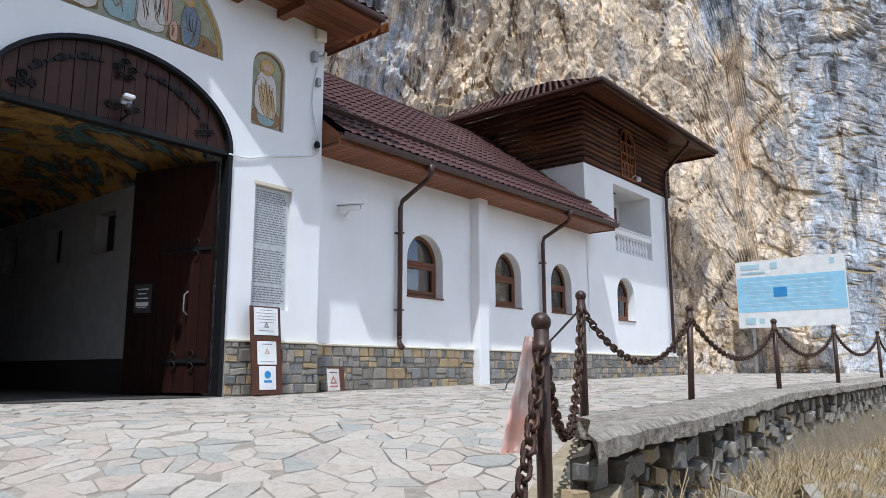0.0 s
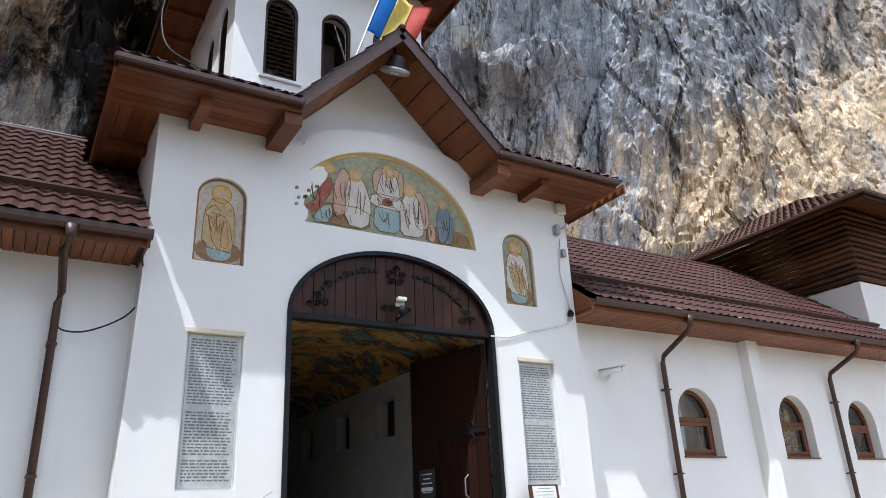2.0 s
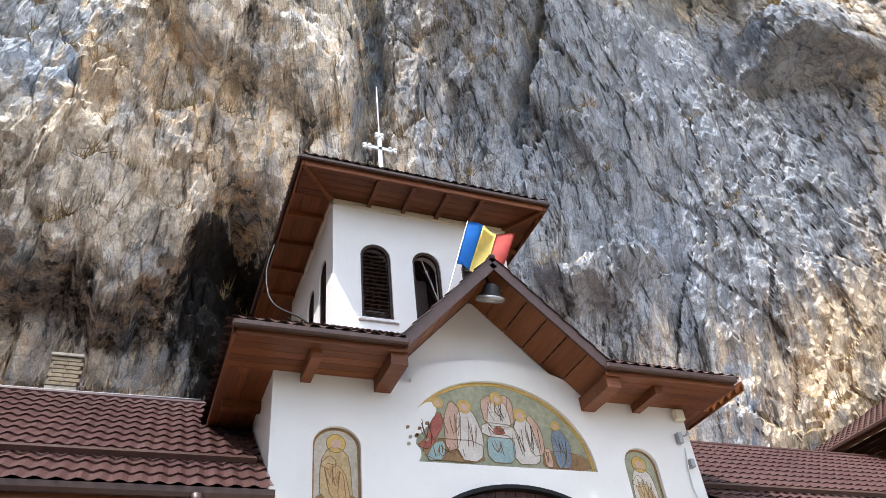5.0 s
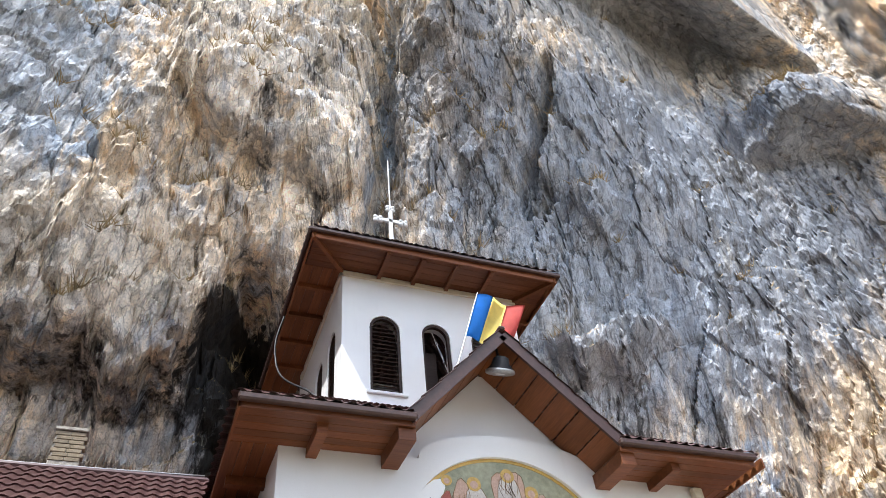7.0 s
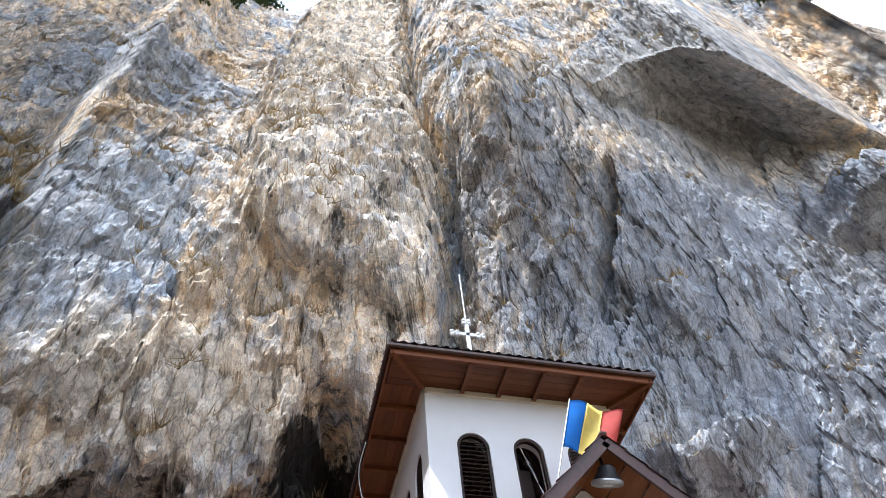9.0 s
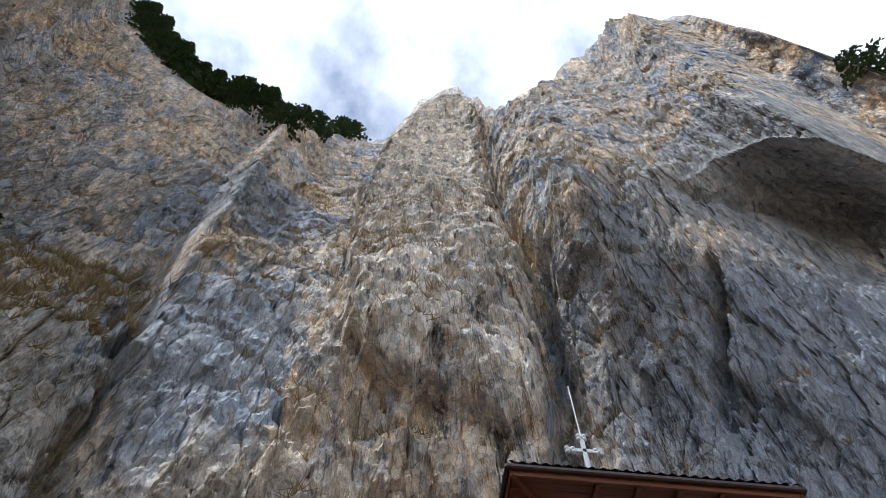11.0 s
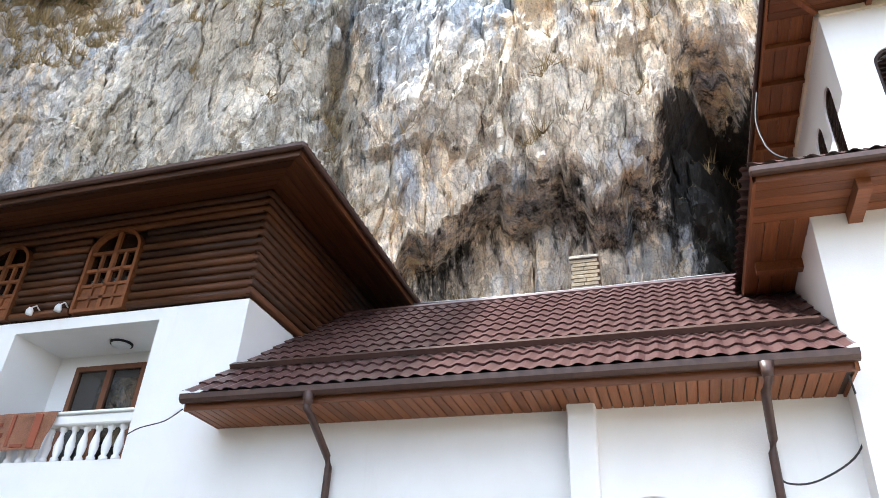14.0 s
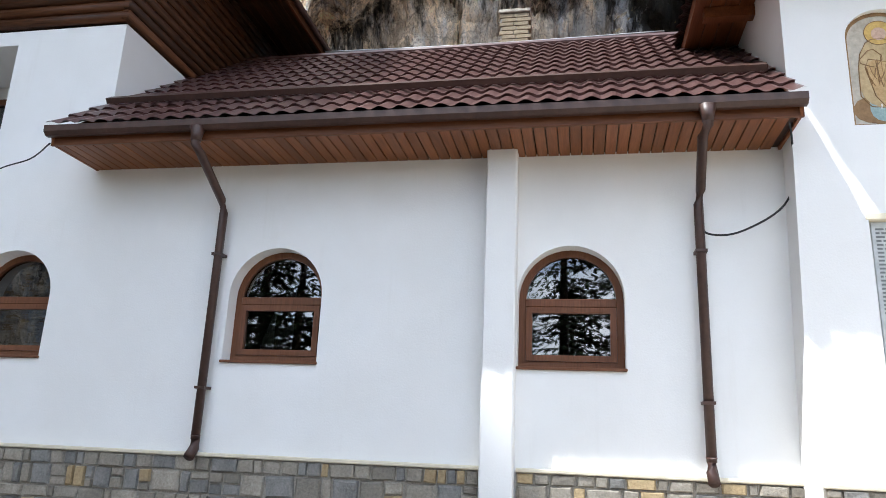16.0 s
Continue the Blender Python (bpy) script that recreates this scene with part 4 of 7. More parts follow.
def eave_y(parent, y0, y1, x_wall, x_tip, z_soffit, z_top, boards=0.105, gutter=True):
    """Soffit boards, fascia and gutter of an eave that runs along y."""
    tmpl = mesh_of("soffit_board", boxed(x_wall - 0.02, x_tip - 0.02, -boards / 2 + 0.005, boards / 2 - 0.005, -0.012, 0.006, bevel=0.003), M_SOFFIT)
    for k in range(int((y1 - y0) / boards)):
        piece("soffit_board", tmpl, parent, Matrix.Translation((0, y0 + (k + 0.5) * boards, z_soffit)))
    part("soffit_backing", boxed(x_wall, x_tip - 0.03, y0, y1, z_soffit + 0.01, z_soffit + 0.03), M_LOUVRE, parent)
    part("fascia", boxed(x_tip - 0.03, x_tip, y0 - 0.01, y1 + 0.01, z_soffit - 0.025, z_top - 0.03, bevel=0.004), M_SOFFIT_Y, parent)
    if gutter:
        bm = bmesh.new()
        prof = [(0.0, 0.02), (0.0, -0.055), (0.03, -0.085), (0.08, -0.085), (0.115, -0.05), (0.12, 0.01), (0.108, 0.01), (0.10, -0.045), (0.075, -0.073), (0.035, -0.073), (0.012, -0.05), (0.012, 0.02)]
        ends = [[bm.verts.new((x_tip + a, y, z_top - 0.01 + b)) for a, b in prof] for y in (y0 - 0.02, y1 + 0.02)]
        for k in range(len(prof)):
            m = (k + 1) % len(prof)
            bm.faces.new((ends[0][k], ends[0][m], ends[1][m], ends[1][k]))
        bm.faces.new(ends[0])
        bm.faces.new(ends[1][::-1])
        part("gutter", bm, M_GUTTER, parent)


def wing(y0, y1, windows, pilasters, soffit_y, label):
    """A low white wing on a stone plinth under a long tiled roof."""
    t = thing("monastery_wing", (WX, (y0 + y1) / 2, 0), label, "building", "white side wings")
    holes = [arch(a, b, 1.59, 2.22, 2.70) for a, b in windows]
    part("wall", slab(bmesh.new(), [(y0, -1.2), (y1, -1.2), (y1, 3.66), (y0, 3.66)], holes, WX - 0.40, WX), M_PLASTER, t, "white plastered wall")
    for a, b in windows:
        arched_window(t, a, b)
    for a, b in pilasters:
        part("pilaster", boxed(WX - 0.02, -0.10, a, b, -1.2, 3.60, bevel=0.012), M_PLASTER, t)
    e0, e1 = soffit_y
    eave_y(t, e0, e1, WX, 0.40, 3.60, 3.74)
    part("roof", tiles(bmesh.new(), (0.50, e0, 3.73), (0.50, e1, 3.73), (-3.0, e1, 6.40), (-3.0, e0, 6.40)), M_ROOF, t, "brown-red metal tile roof", smooth=False)
    part("rear_roof", boxed(-6.0, -2.98, e0, e1, 6.25, 6.36), M_ROOF, t)
    part("ridge_cap", tube(bmesh.new(), [(-3.0, e0, 6.42), (-3.0, e1, 6.42)], 0.055, 8), M_ROOF, t)
    rail = part("snow_guard", beam(bmesh.new(), (0.50 - 0.85 * 0.79, e0 + 0.1, 3.76 + 0.85 * 0.61 + 0.07), (0.50 - 0.85 * 0.79, e1 - 0.1, 3.76 + 0.85 * 0.61 + 0.07), 0.10, 0.06, (0.6, 0, 0.8)), M_GUTTER, t, "brown metal snow guard rail")
    for e in (e0 + 0.004, e1 - 0.028):
        prof = [(-3.0, 6.34), (-3.0, 3.58), (0.40, 3.58), (0.44, 3.69)]
        part("verge_board", wall_x_slab(bmesh.new(), prof, [], e, e + 0.024), M_SOFFIT, t)
    # near-black floor and rear wall put the unlit room's darkness into colour
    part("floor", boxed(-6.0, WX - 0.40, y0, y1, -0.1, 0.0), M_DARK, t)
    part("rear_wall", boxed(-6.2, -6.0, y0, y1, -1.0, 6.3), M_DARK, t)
    return t


W_LEFT = wing(-9.72, -2.86, [(-5.22, -4.27), (-8.06, -7.10)], [(-5.51, -5.225)], (-9.78, -2.87), "white plastered wing with arched windows and tiled roof, in shade")
W_RIGHT = wing(3.28, 11.90, [(5.50, 6.46), (8.09, 9.02), (10.20, 11.10)], [(7.30, 7.60)], (3.29, 12.0), "white plastered wing with three arched windows and tiled roof")
downpipe(-3.62, 3.66, 0.47, -1)
downpipe(-8.18, 3.66, 0.47, 1)
downpipe(5.23, 3.66, 0.47, -1)
downpipe(9.76, 3.66, 0.47, -1)


# ---- gatehouse ----
GY0, GY1 = -2.86, 3.28
gate = thing("gatehouse", (0, 0.2, 0), "white plastered monastery gatehouse with arched gateway and painted lunette", "building")
GATE_ARCH = arch(-1.21, 1.75, -0.3, 3.17, 4.13, 28)


def gate_outline(z_top, crown):
    """The front's outline with the gateway cut from its foot and an arched rise in its top."""
    arc = [(0.27 + 1.33 * math.cos(math.pi * k / 24), z_top + (crown - z_top) * math.sin(math.pi * k / 24)) for k in range(25)]
    hole = GATE_ARCH[2:]
    return [(GY0, -0.6), (-1.21, -0.6)] + hole[::-1] + [(1.75, -0.6), (GY1, -0.6), (GY1, z_top)] + arc + [(GY0, z_top)]


ICON_L, ICON_R = (-2.35, -1.76, 3.66, 4.50, 4.76), (2.02, 2.57, 3.64, 4.50, 4.76)
PLQ_L, PLQ_R = (-2.33, -1.71, 1.15, 2.84), (2.14, 2.76, 1.13, 2.84)


def rect(a, b, c, d):
    return [(a, c), (b, c), (b, d), (a, d)]


LUN = (-1.26, 1.55, 4.37, 4.38, 5.60)
front_holes = [arch(*ICON_L), arch(*ICON_R), rect(*PLQ_L), rect(*PLQ_R), arch(*LUN, 28)]
part("front_wall", slab(bmesh.new(), gate_outline(5.46, 5.92), front_holes, -0.07, 0.0), M_PLASTER, gate, "white plastered front")
part("core_wall", slab(bmesh.new(), gate_outline(5.44, 5.90), [], -0.42, -0.07), M_PLASTER, gate)
part("gable_wall", slab(bmesh.new(), [(-1.62, 5.3), (1.90, 5.3), (0.12, 6.98), (0.0, 6.98)], [], -0.40, -0.13), M_PLASTER, gate)
for y in (GY0, GY1 - 0.35):
    part("side_wall", boxed(-5.2, -0.42, y, y + 0.35, -0.6, 5.46), M_PLASTER, gate)
part("corner_pier", slab(bmesh.new(), [(GY0 - 0.10, -0.6), (GY0 + 0.25, -0.6), (GY0 + 0.02, 3.4), (GY0, 3.4)], [], -0.30, 0.004), M_PLASTER, gate)

# eaves round the gatehouse
FX, EY0, EY1, EZ = 0.79, -3.46, 3.71, 5.46
GF0, GF1, GAX, GAZ = -1.36, 1.50, 0.02, 7.06
for a, b in ((EY0, GF0), (GF1, EY1)):
    n_b = 5
    for k in range(n_b):
        x0, x1 = -0.0 + k * (FX - 0.03) / n_b, (k + 1) * (FX - 0.03) / n_b
        part("soffit_board", boxed(x0 + 0.004, x1 - 0.004, a + (0.6 if a == EY0 else 0) * (1 - (k + 1) / n_b) * 0, b, EZ - 0.02, EZ + 0.0, bevel=0.003), M_SOFFIT_Y, gate)
    part("fascia", boxed(FX - 0.03, FX, a, b, EZ - 0.04, EZ + 0.10, bevel=0.004), M_SOFFIT_Y, gate)
    part("gutter", boxed(FX, FX + 0.10, a - 0.02, b, EZ + 0.02, EZ + 0.11, bevel=0.02), M_GUTTER, gate)
for y in (-2.46, 2.45):
    part("bracket", beam(bmesh.new(), (-0.05, y, EZ - 0.085), (0.62, y, EZ - 0.085), 0.13, 0.13), M_SOFFIT_Y, gate)
for y in (-1.46, 1.62):
    part("bracket", beam(bmesh.new(), (-0.05, y, EZ - 0.10), (0.74, y, EZ - 0.10), 0.22, 0.19), M_SOFFIT_Y, gate, "heavy carved eave bracket")
for y, s in ((GY0, -1), (GY1, 1)):
    for k in range(4):
        ya, yb = y + s * k * 0.145, y + s * (k + 1) * 0.145
        part("soffit_board", boxed(-5.0, -0.004, min(ya, yb) + 0.004, max(ya, yb) - 0.004, EZ - 0.02, EZ, bevel=0.003), M_SOFFIT, gate)
    yf = y + s * 0.6
    part("fascia", boxed(-5.0, FX, min(yf, yf - s * 0.03), max(yf, yf - s * 0.03), EZ - 0.04, EZ + 0.10), M_SOFFIT, gate)
    for k in range(4):
        xk = -0.9 - 1.1 * k
        part("bracket", beam(bmesh.new(), (xk, y - s * 0.02, EZ - 0.085), (xk, y + s * 0.5, EZ - 0.085), 0.12, 0.12), M_SOFFIT, gate)
# main roof: front slopes either side of the gable, and the two ends
TX, TZ = -1.50, 7.16
bm = bmesh.new()
tiles(bm, (FX + 0.06, EY0 - 0.05, EZ + 0.10), (FX + 0.06, GF0 - 0.05, EZ + 0.10), (TX, -0.5, TZ), (TX, -1.75, TZ))
part("front_roof", bm, M_ROOF, gate, "brown metal tile roof")
bm = bmesh.new()
tiles(bm, (FX + 0.06, GF1 + 0.05, EZ + 0.10), (FX + 0.06, EY1 + 0.05, EZ + 0.10), (TX, 1.70, TZ), (TX, 0.5, TZ))
part("front_roof", bm, M_ROOF, gate, "brown metal tile roof")
bm = bmesh.new()
tiles(bm, (FX + 0.06, EY0 - 0.05, EZ + 0.10), (-5.0, EY0 - 0.05, EZ + 0.10), (-5.0, -1.75, TZ), (TX, -1.75, TZ))
part("side_roof", bm, M_ROOF, gate, "brown metal tile roof")
bm = bmesh.new()
tiles(bm, (FX + 0.06, EY1 + 0.05, EZ + 0.10), (-5.0, EY1 + 0.05, EZ + 0.10), (-5.0, 1.70, TZ), (TX, 1.70, TZ))
part("side_roof", bm, M_ROOF, gate, "brown metal tile roof")
# gable: two slopes, barge boards, boarded soffit
for s, yf in ((-1, GF0 - 0.10), (1, GF1 + 0.10)):
    foot, top = Vector((0, yf, EZ + 0.06)), Vector((0, GAX, GAZ))
    d = (top - foot)
    out = Vector((0, s * d.z * (1 if s > 0 else 1), abs(d.y))).normalized()
    part("gable_roof", tiles(bmesh.new(), (FX + 0.04, yf, EZ + 0.12), (-1.45, yf, EZ + 0.12), (-1.45, GAX, GAZ + 0.08), (FX + 0.04, GAX, GAZ + 0.08)), M_ROOF, gate)
    part("barge_board", beam(bmesh.new(), foot + Vector((FX, 0, 0)), top + Vector((FX, 0, 0)), 0.04, 0.17, out), M_GUTTER, gate, "dark brown metal barge board")
    n_b = 6
    for k in range(n_b):
        a, b = foot.lerp(top, k / n_b + 0.004), foot.lerp(top, (k + 1) / n_b - 0.004)
        bm = bmesh.new()
        beam(bm, a.lerp(b, 0.5) + Vector((-0.12, 0, 0)) - out * 0.02, a.lerp(b, 0.5) + Vector((FX - 0.03, 0, 0)) - out * 0.02, (b - a).length, 0.022, out)
        part("soffit_board", bm, M_SOFFIT, gate)
bm = bmesh.new()
box(bm, -1.4, FX + 0.06, GAX - 0.05, GAX + 0.05, GAZ + 0.08, GAZ + 0.14, bevel=0.02)
part("ridge_cap", bm, M_ROOF, gate)

# mural, icons and plaques
M_GROUND_GOLD = speckled("ochre_mural_ground", (0.36, 0.24, 0.10), (0.56, 0.43, 0.24), 3, 0.6, 0, 0.1)
M_MURAL_GREEN = speckled("sage_mural_ground", (0.22, 0.24, 0.16), (0.40, 0.39, 0.27), 2.2, 0.6, 0, 0.1)
M_MURAL_PALE = speckled("pale_mural_cloth", (0.50, 0.45, 0.40), (0.70, 0.66, 0.60), 6, 0.6, 0, 0.1)
M_MURAL_RED = speckled("red_mural_cloth", (0.28, 0.06, 0.05), (0.42, 0.13, 0.09), 6, 0.6, 0, 0.1)
M_MURAL_BLUE = speckled("blue_mural_cloth", (0.10, 0.14, 0.19), (0.22, 0.28, 0.34), 6, 0.6, 0, 0.1)
M_MURAL_TEAL = speckled("teal_mural_cloth", (0.22, 0.33, 0.34), (0.36, 0.47, 0.46), 6, 0.6, 0, 0.1)
M_MURAL_BROWN = speckled("brown_mural_ground", (0.20, 0.11, 0.045), (0.32, 0.19, 0.08), 4, 0.6, 0, 0.1)
M_MURAL_PINK = speckled("rose_mural_cloth", (0.46, 0.28, 0.20), (0.60, 0.42, 0.32), 6, 0.6, 0, 0.1)
M_MURAL_OCHRE = speckled("ochre_mural_cloth", (0.42, 0.26, 0.10), (0.58, 0.40, 0.20), 6, 0.6, 0, 0.1)
M_GOLD = speckled("gold_leaf_line", (0.45, 0.27, 0.06), (0.62, 0.42, 0.12), 5, 0.4, 0.2, 0.05)
M_LINE = plain("dark_outline_paint", (0.10, 0.06, 0.03), 0.6)


M_ICON_GROUND = speckled("pale_icon_ground", (0.42, 0.37, 0.29), (0.58, 0.53, 0.44), 3, 0.6, 0, 0.1)


def folds(pts, x, parent, n, seed, m):
    """Dark drapery lines inside a painted patch."""
    rg = random.Random(seed)
    yc, zc = sum(p[0] for p in pts) / len(pts), sum(p[1] for p in pts) / len(pts)
    hy, hz = max(abs(p[0] - yc) for p in pts), max(abs(p[1] - zc) for p in pts)
    for _ in range(n):
        y, lean = yc + rg.uniform(-0.5, 0.5) * hy, rg.uniform(-0.35, 0.35) * hy
        z0, z1 = zc - rg.uniform(0.15, 0.6) * hz, zc + rg.uniform(0.1, 0.6) * hz
        part("painted_line", tube(bmesh.new(), [(x, y, z0), (x, y + lean * 0.7, (z0 + z1) / 2), (x, y + lean, z1)], rg.uniform(0.0025, 0.0055), 4), m, parent)


def blob(pts, x, t=0.003, rounds=2):
    """A flat painted patch with rounded corners."""
    for _ in range(rounds):
        q = []
        for k in range(len(pts)):
            a, b = pts[k], pts[(k + 1) % len(pts)]
            q += [(0.75 * a[0] + 0.25 * b[0], 0.75 * a[1] + 0.25 * b[1]), (0.25 * a[0] + 0.75 * b[0], 0.25 * a[1] + 0.75 * b[1])]
        pts = q
    return slab(bmesh.new(), pts, [], x, x + t)


def outline(pts, x, parent, m, r=0.005):
    """A painted contour line round a patch."""
    q = []
    for k in range(len(pts)):
        a, b = pts[k], pts[(k + 1) % len(pts)]
        q += [(x, 0.8 * a[0] + 0.2 * b[0], 0.8 * a[1] + 0.2 * b[1]), (x, 0.2 * a[0] + 0.8 * b[0], 0.2 * a[1] + 0.8 * b[1])]
    part("painted_contour", tube(bmesh.new(), q, r, 4, closed=True), m, parent)


def disc(y, z, r, n=18):
    return [(y + r * math.cos(2 * math.pi * k / n), z + r * math.sin(2 * math.pi * k / n)) for k in range(n)]


def picture(name, at, label):
    """A flat painted panel in a niche: its ground, then patches laid one over the other."""
    return thing(name, at, label, "painting")


mural = picture("lunette_mural", (-0.06, 0.15, 4.37), "arched lunette painting in ochre, sage and rose, partly flaked")
MX = -0.062
part("ground_panel", slab(bmesh.new(), arch(*LUN, 28), [], -0.075, MX), M_MURAL_GREEN, mural)
bm = bmesh.new()
outer, inner = arch(*LUN, 28), shrunk(*LUN, 0.045, 28)
part("border", slab(bm, outer[2:] + [(y, z) for y, z in inner[2:][::-1]], [], MX, MX + 0.008), M_GOLD, mural, "thin gold border line")
patches = [
    (M_MURAL_BROWN, [(0.75, 4.38), (1.50, 4.38), (1.46, 4.62), (0.8, 4.66)]),
    (M_MURAL_BROWN, [(-0.95, 4.44), (-0.1, 4.40), (-0.1, 4.72), (-0.9, 4.72)]),
    (M_MURAL_PINK, [(-0.62, 4.55), (-0.42, 4.6), (-0.36, 5.15), (-0.5, 5.3), (-0.62, 5.0)]),
    (M_MURAL_PINK, [(0.62, 4.55), (0.82, 4.6), (0.82, 4.95), (0.66, 5.2), (0.56, 4.9)]),
    (M_MURAL_PINK, [(-0.02, 4.95), (0.42, 4.95), (0.44, 5.35), (0.3, 5.45), (0.2, 5.3), (0.08, 5.42), (-0.06, 5.3)]),
    (M_MURAL_PALE, [(0.0, 4.92), (0.38, 4.92), (0.34, 5.28), (0.2, 5.38), (0.06, 5.28)]),
    (M_MURAL_PALE, [(-0.46, 4.46), (-0.14, 4.42), (-0.06, 4.75), (-0.16, 5.1), (-0.3, 5.24), (-0.44, 5.05)]),
    (M_MURAL_PALE, [(0.34, 4.44), (0.72, 4.44), (0.74, 4.7), (0.64, 5.08), (0.5, 5.18), (0.36, 4.86)]),
    (M_MURAL_TEAL, [(-0.04, 4.44), (0.36, 4.44), (0.38, 4.82), (-0.02, 4.84)]),
    (M_MURAL_PALE, [(-0.10, 4.80), (0.46, 4.78), (0.40, 4.98), (-0.06, 5.0)]),
    (M_MURAL_RED, [(0.08, 4.84), (0.26, 4.84), (0.24, 4.92), (0.18, 4.95), (0.10, 4.92)]),
    (M_MURAL_RED, [(-1.02, 4.60), (-0.84, 4.56), (-0.62, 4.92), (-0.66, 5.12), (-0.8, 4.95), (-0.88, 4.72)]),
    (M_MURAL_TEAL, [(-0.92, 4.42), (-0.66, 4.42), (-0.62, 4.7), (-0.78, 4.66)]),
    (M_MURAL_BLUE, [(0.94, 4.42), (1.2, 4.42), (1.24, 4.78), (1.1, 5.0), (0.96, 4.92)]),
    (M_MURAL_PINK, [(0.80, 4.42), (0.92, 4.42), (0.9, 4.7), (0.8, 4.66)]),
    (M_PLASTER, [(-1.28, 4.36), (-1.02, 4.36), (-0.94, 4.52), (-1.06, 4.66), (-0.86, 4.86), (-0.70, 5.08), (-0.72, 5.24), (-0.9, 5.2), (-1.16, 4.9), (-1.26, 4.6)]),
]
for k, (m, pts) in enumerate(patches):
    part("painted_patch", blob(pts, MX + 0.0006 * k, 0.003, 1), m, mural)
    if m is not M_PLASTER:
        outline(pts, MX + 0.0115, mural, M_MURAL_BROWN, 0.004)
        folds(pts, MX + 0.0125, mural, 6, k, M_LINE if k % 2 else M_MURAL_BROWN)
for k, (y, z, r) in enumerate(((-0.30, 5.20, 0.10), (0.2, 5.36, 0.10), (0.52, 5.14, 0.10), (-0.68, 5.22, 0.075), (1.05, 5.02, 0.07))):
    part("halo", slab(bmesh.new(), disc(y, z, r), [], MX + 0.012, MX + 0.014 + 0.0003 * k), M_GOLD, mural)
    part("painted_patch", slab(bmesh.new(), disc(y, z - 0.01, r * 0.55), [], MX + 0.013, MX + 0.0155), M_MURAL_PINK, mural)
rng = random.Random(11)
for k in range(9):
    y, z = -1.18 + 0.3 * rng.random(), 4.45 + 0.45 * rng.random()
    part("flake", blob([(y, z), (y + 0.05, z + 0.01), (y + 0.06, z + 0.05), (y + 0.01, z + 0.06)], MX + 0.011), M_MURAL_GREEN if k % 2 else M_MURAL_BROWN, mural)


def icon(dims, label, robe, cloak, low):
    y0, y1, z0, zs, zt = dims
    yc = (y0 + y1) / 2
    t = picture("wall_icon", (-0.06, yc, z0), label)
    t["group"] = "painted niches"
    part("ground_panel", slab(bmesh.new(), arch(*dims), [], -0.075, MX), M_ICON_GROUND if robe is not M_MURAL_PALE else M_MURAL_GREEN, t)
    part("border", slab(bmesh.new(), arch(*dims), [shrunk(*dims, 0.03)], MX, MX + 0.008), M_MURAL_BROWN, t)
    part("painted_patch", blob(rect(y0 + 0.03, y1 - 0.03, z0 + 0.03, z0 + 0.30), MX + 0.0005), M_MURAL_BROWN, t)
    part("painted_patch", blob([(yc - 0.14, z0 + 0.05), (yc + 0.16, z0 + 0.05), (yc + 0.15, z0 + 0.34), (yc - 0.13, z0 + 0.34)], MX + 0.001), low, t)
    part("painted_patch", blob([(yc - 0.20, z0 + 0.20), (yc + 0.20, z0 + 0.16), (yc + 0.17, z0 + 0.72), (yc + 0.06, z0 + 0.84), (yc - 0.10, z0 + 0.84), (yc - 0.19, z0 + 0.66)], MX + 0.002), robe, t)
    part("painted_patch", blob([(yc - 0.06, z0 + 0.2), (yc + 0.19, z0 + 0.14), (yc + 0.10, z0 + 0.60), (yc - 0.16, z0 + 0.66)], MX + 0.003), cloak, t)
    for pts in ([(yc - 0.20, z0 + 0.20), (yc + 0.20, z0 + 0.16), (yc + 0.17, z0 + 0.72), (yc + 0.06, z0 + 0.84), (yc - 0.10, z0 + 0.84), (yc - 0.19, z0 + 0.66)], [(yc - 0.06, z0 + 0.2), (yc + 0.19, z0 + 0.14), (yc + 0.10, z0 + 0.60), (yc - 0.16, z0 + 0.66)], [(yc - 0.20, z0 + 0.62), (yc - 0.06, z0 + 0.56), (yc + 0.02, z0 + 0.66), (yc - 0.08, z0 + 0.76)], [(yc + 0.02, z0 + 0.22), (yc + 0.12, z0 + 0.2), (yc + 0.09, z0 + 0.52), (yc + 0.03, z0 + 0.56)]):
        outline(pts, MX + 0.0055, t, M_MURAL_BROWN, 0.0045)
    outline(disc(yc, z0 + 0.90, 0.118), MX + 0.005, t, M_MURAL_BROWN, 0.004)
    part("halo", slab(bmesh.new(), disc(yc, z0 + 0.90, 0.115), [], MX + 0.004, MX + 0.006), M_GOLD, t)
    part("painted_patch", slab(bmesh.new(), disc(yc, z0 + 0.89, 0.062), [], MX + 0.005, MX + 0.008), M_MURAL_PINK, t)
    folds([(yc - 0.2, z0 + 0.2), (yc + 0.2, z0 + 0.2), (yc + 0.18, z0 + 0.82), (yc - 0.18, z0 + 0.82)], MX + 0.005, t, 12, int(100 * y1), M_MURAL_BROWN)
    folds([(yc - 0.14, z0 + 0.05), (yc + 0.16, z0 + 0.34)], MX + 0.005, t, 4, int(90 * y1), M_PAPER)


icon(ICON_L, "arched ochre painted icon panel set into the white wall", M_GROUND_GOLD, M_MURAL_OCHRE, M_MURAL_TEAL)
icon(ICON_R, "arched sage and ochre painted icon panel set into the white wall", M_MURAL_PALE, M_GROUND_GOLD, M_MURAL_TEAL)


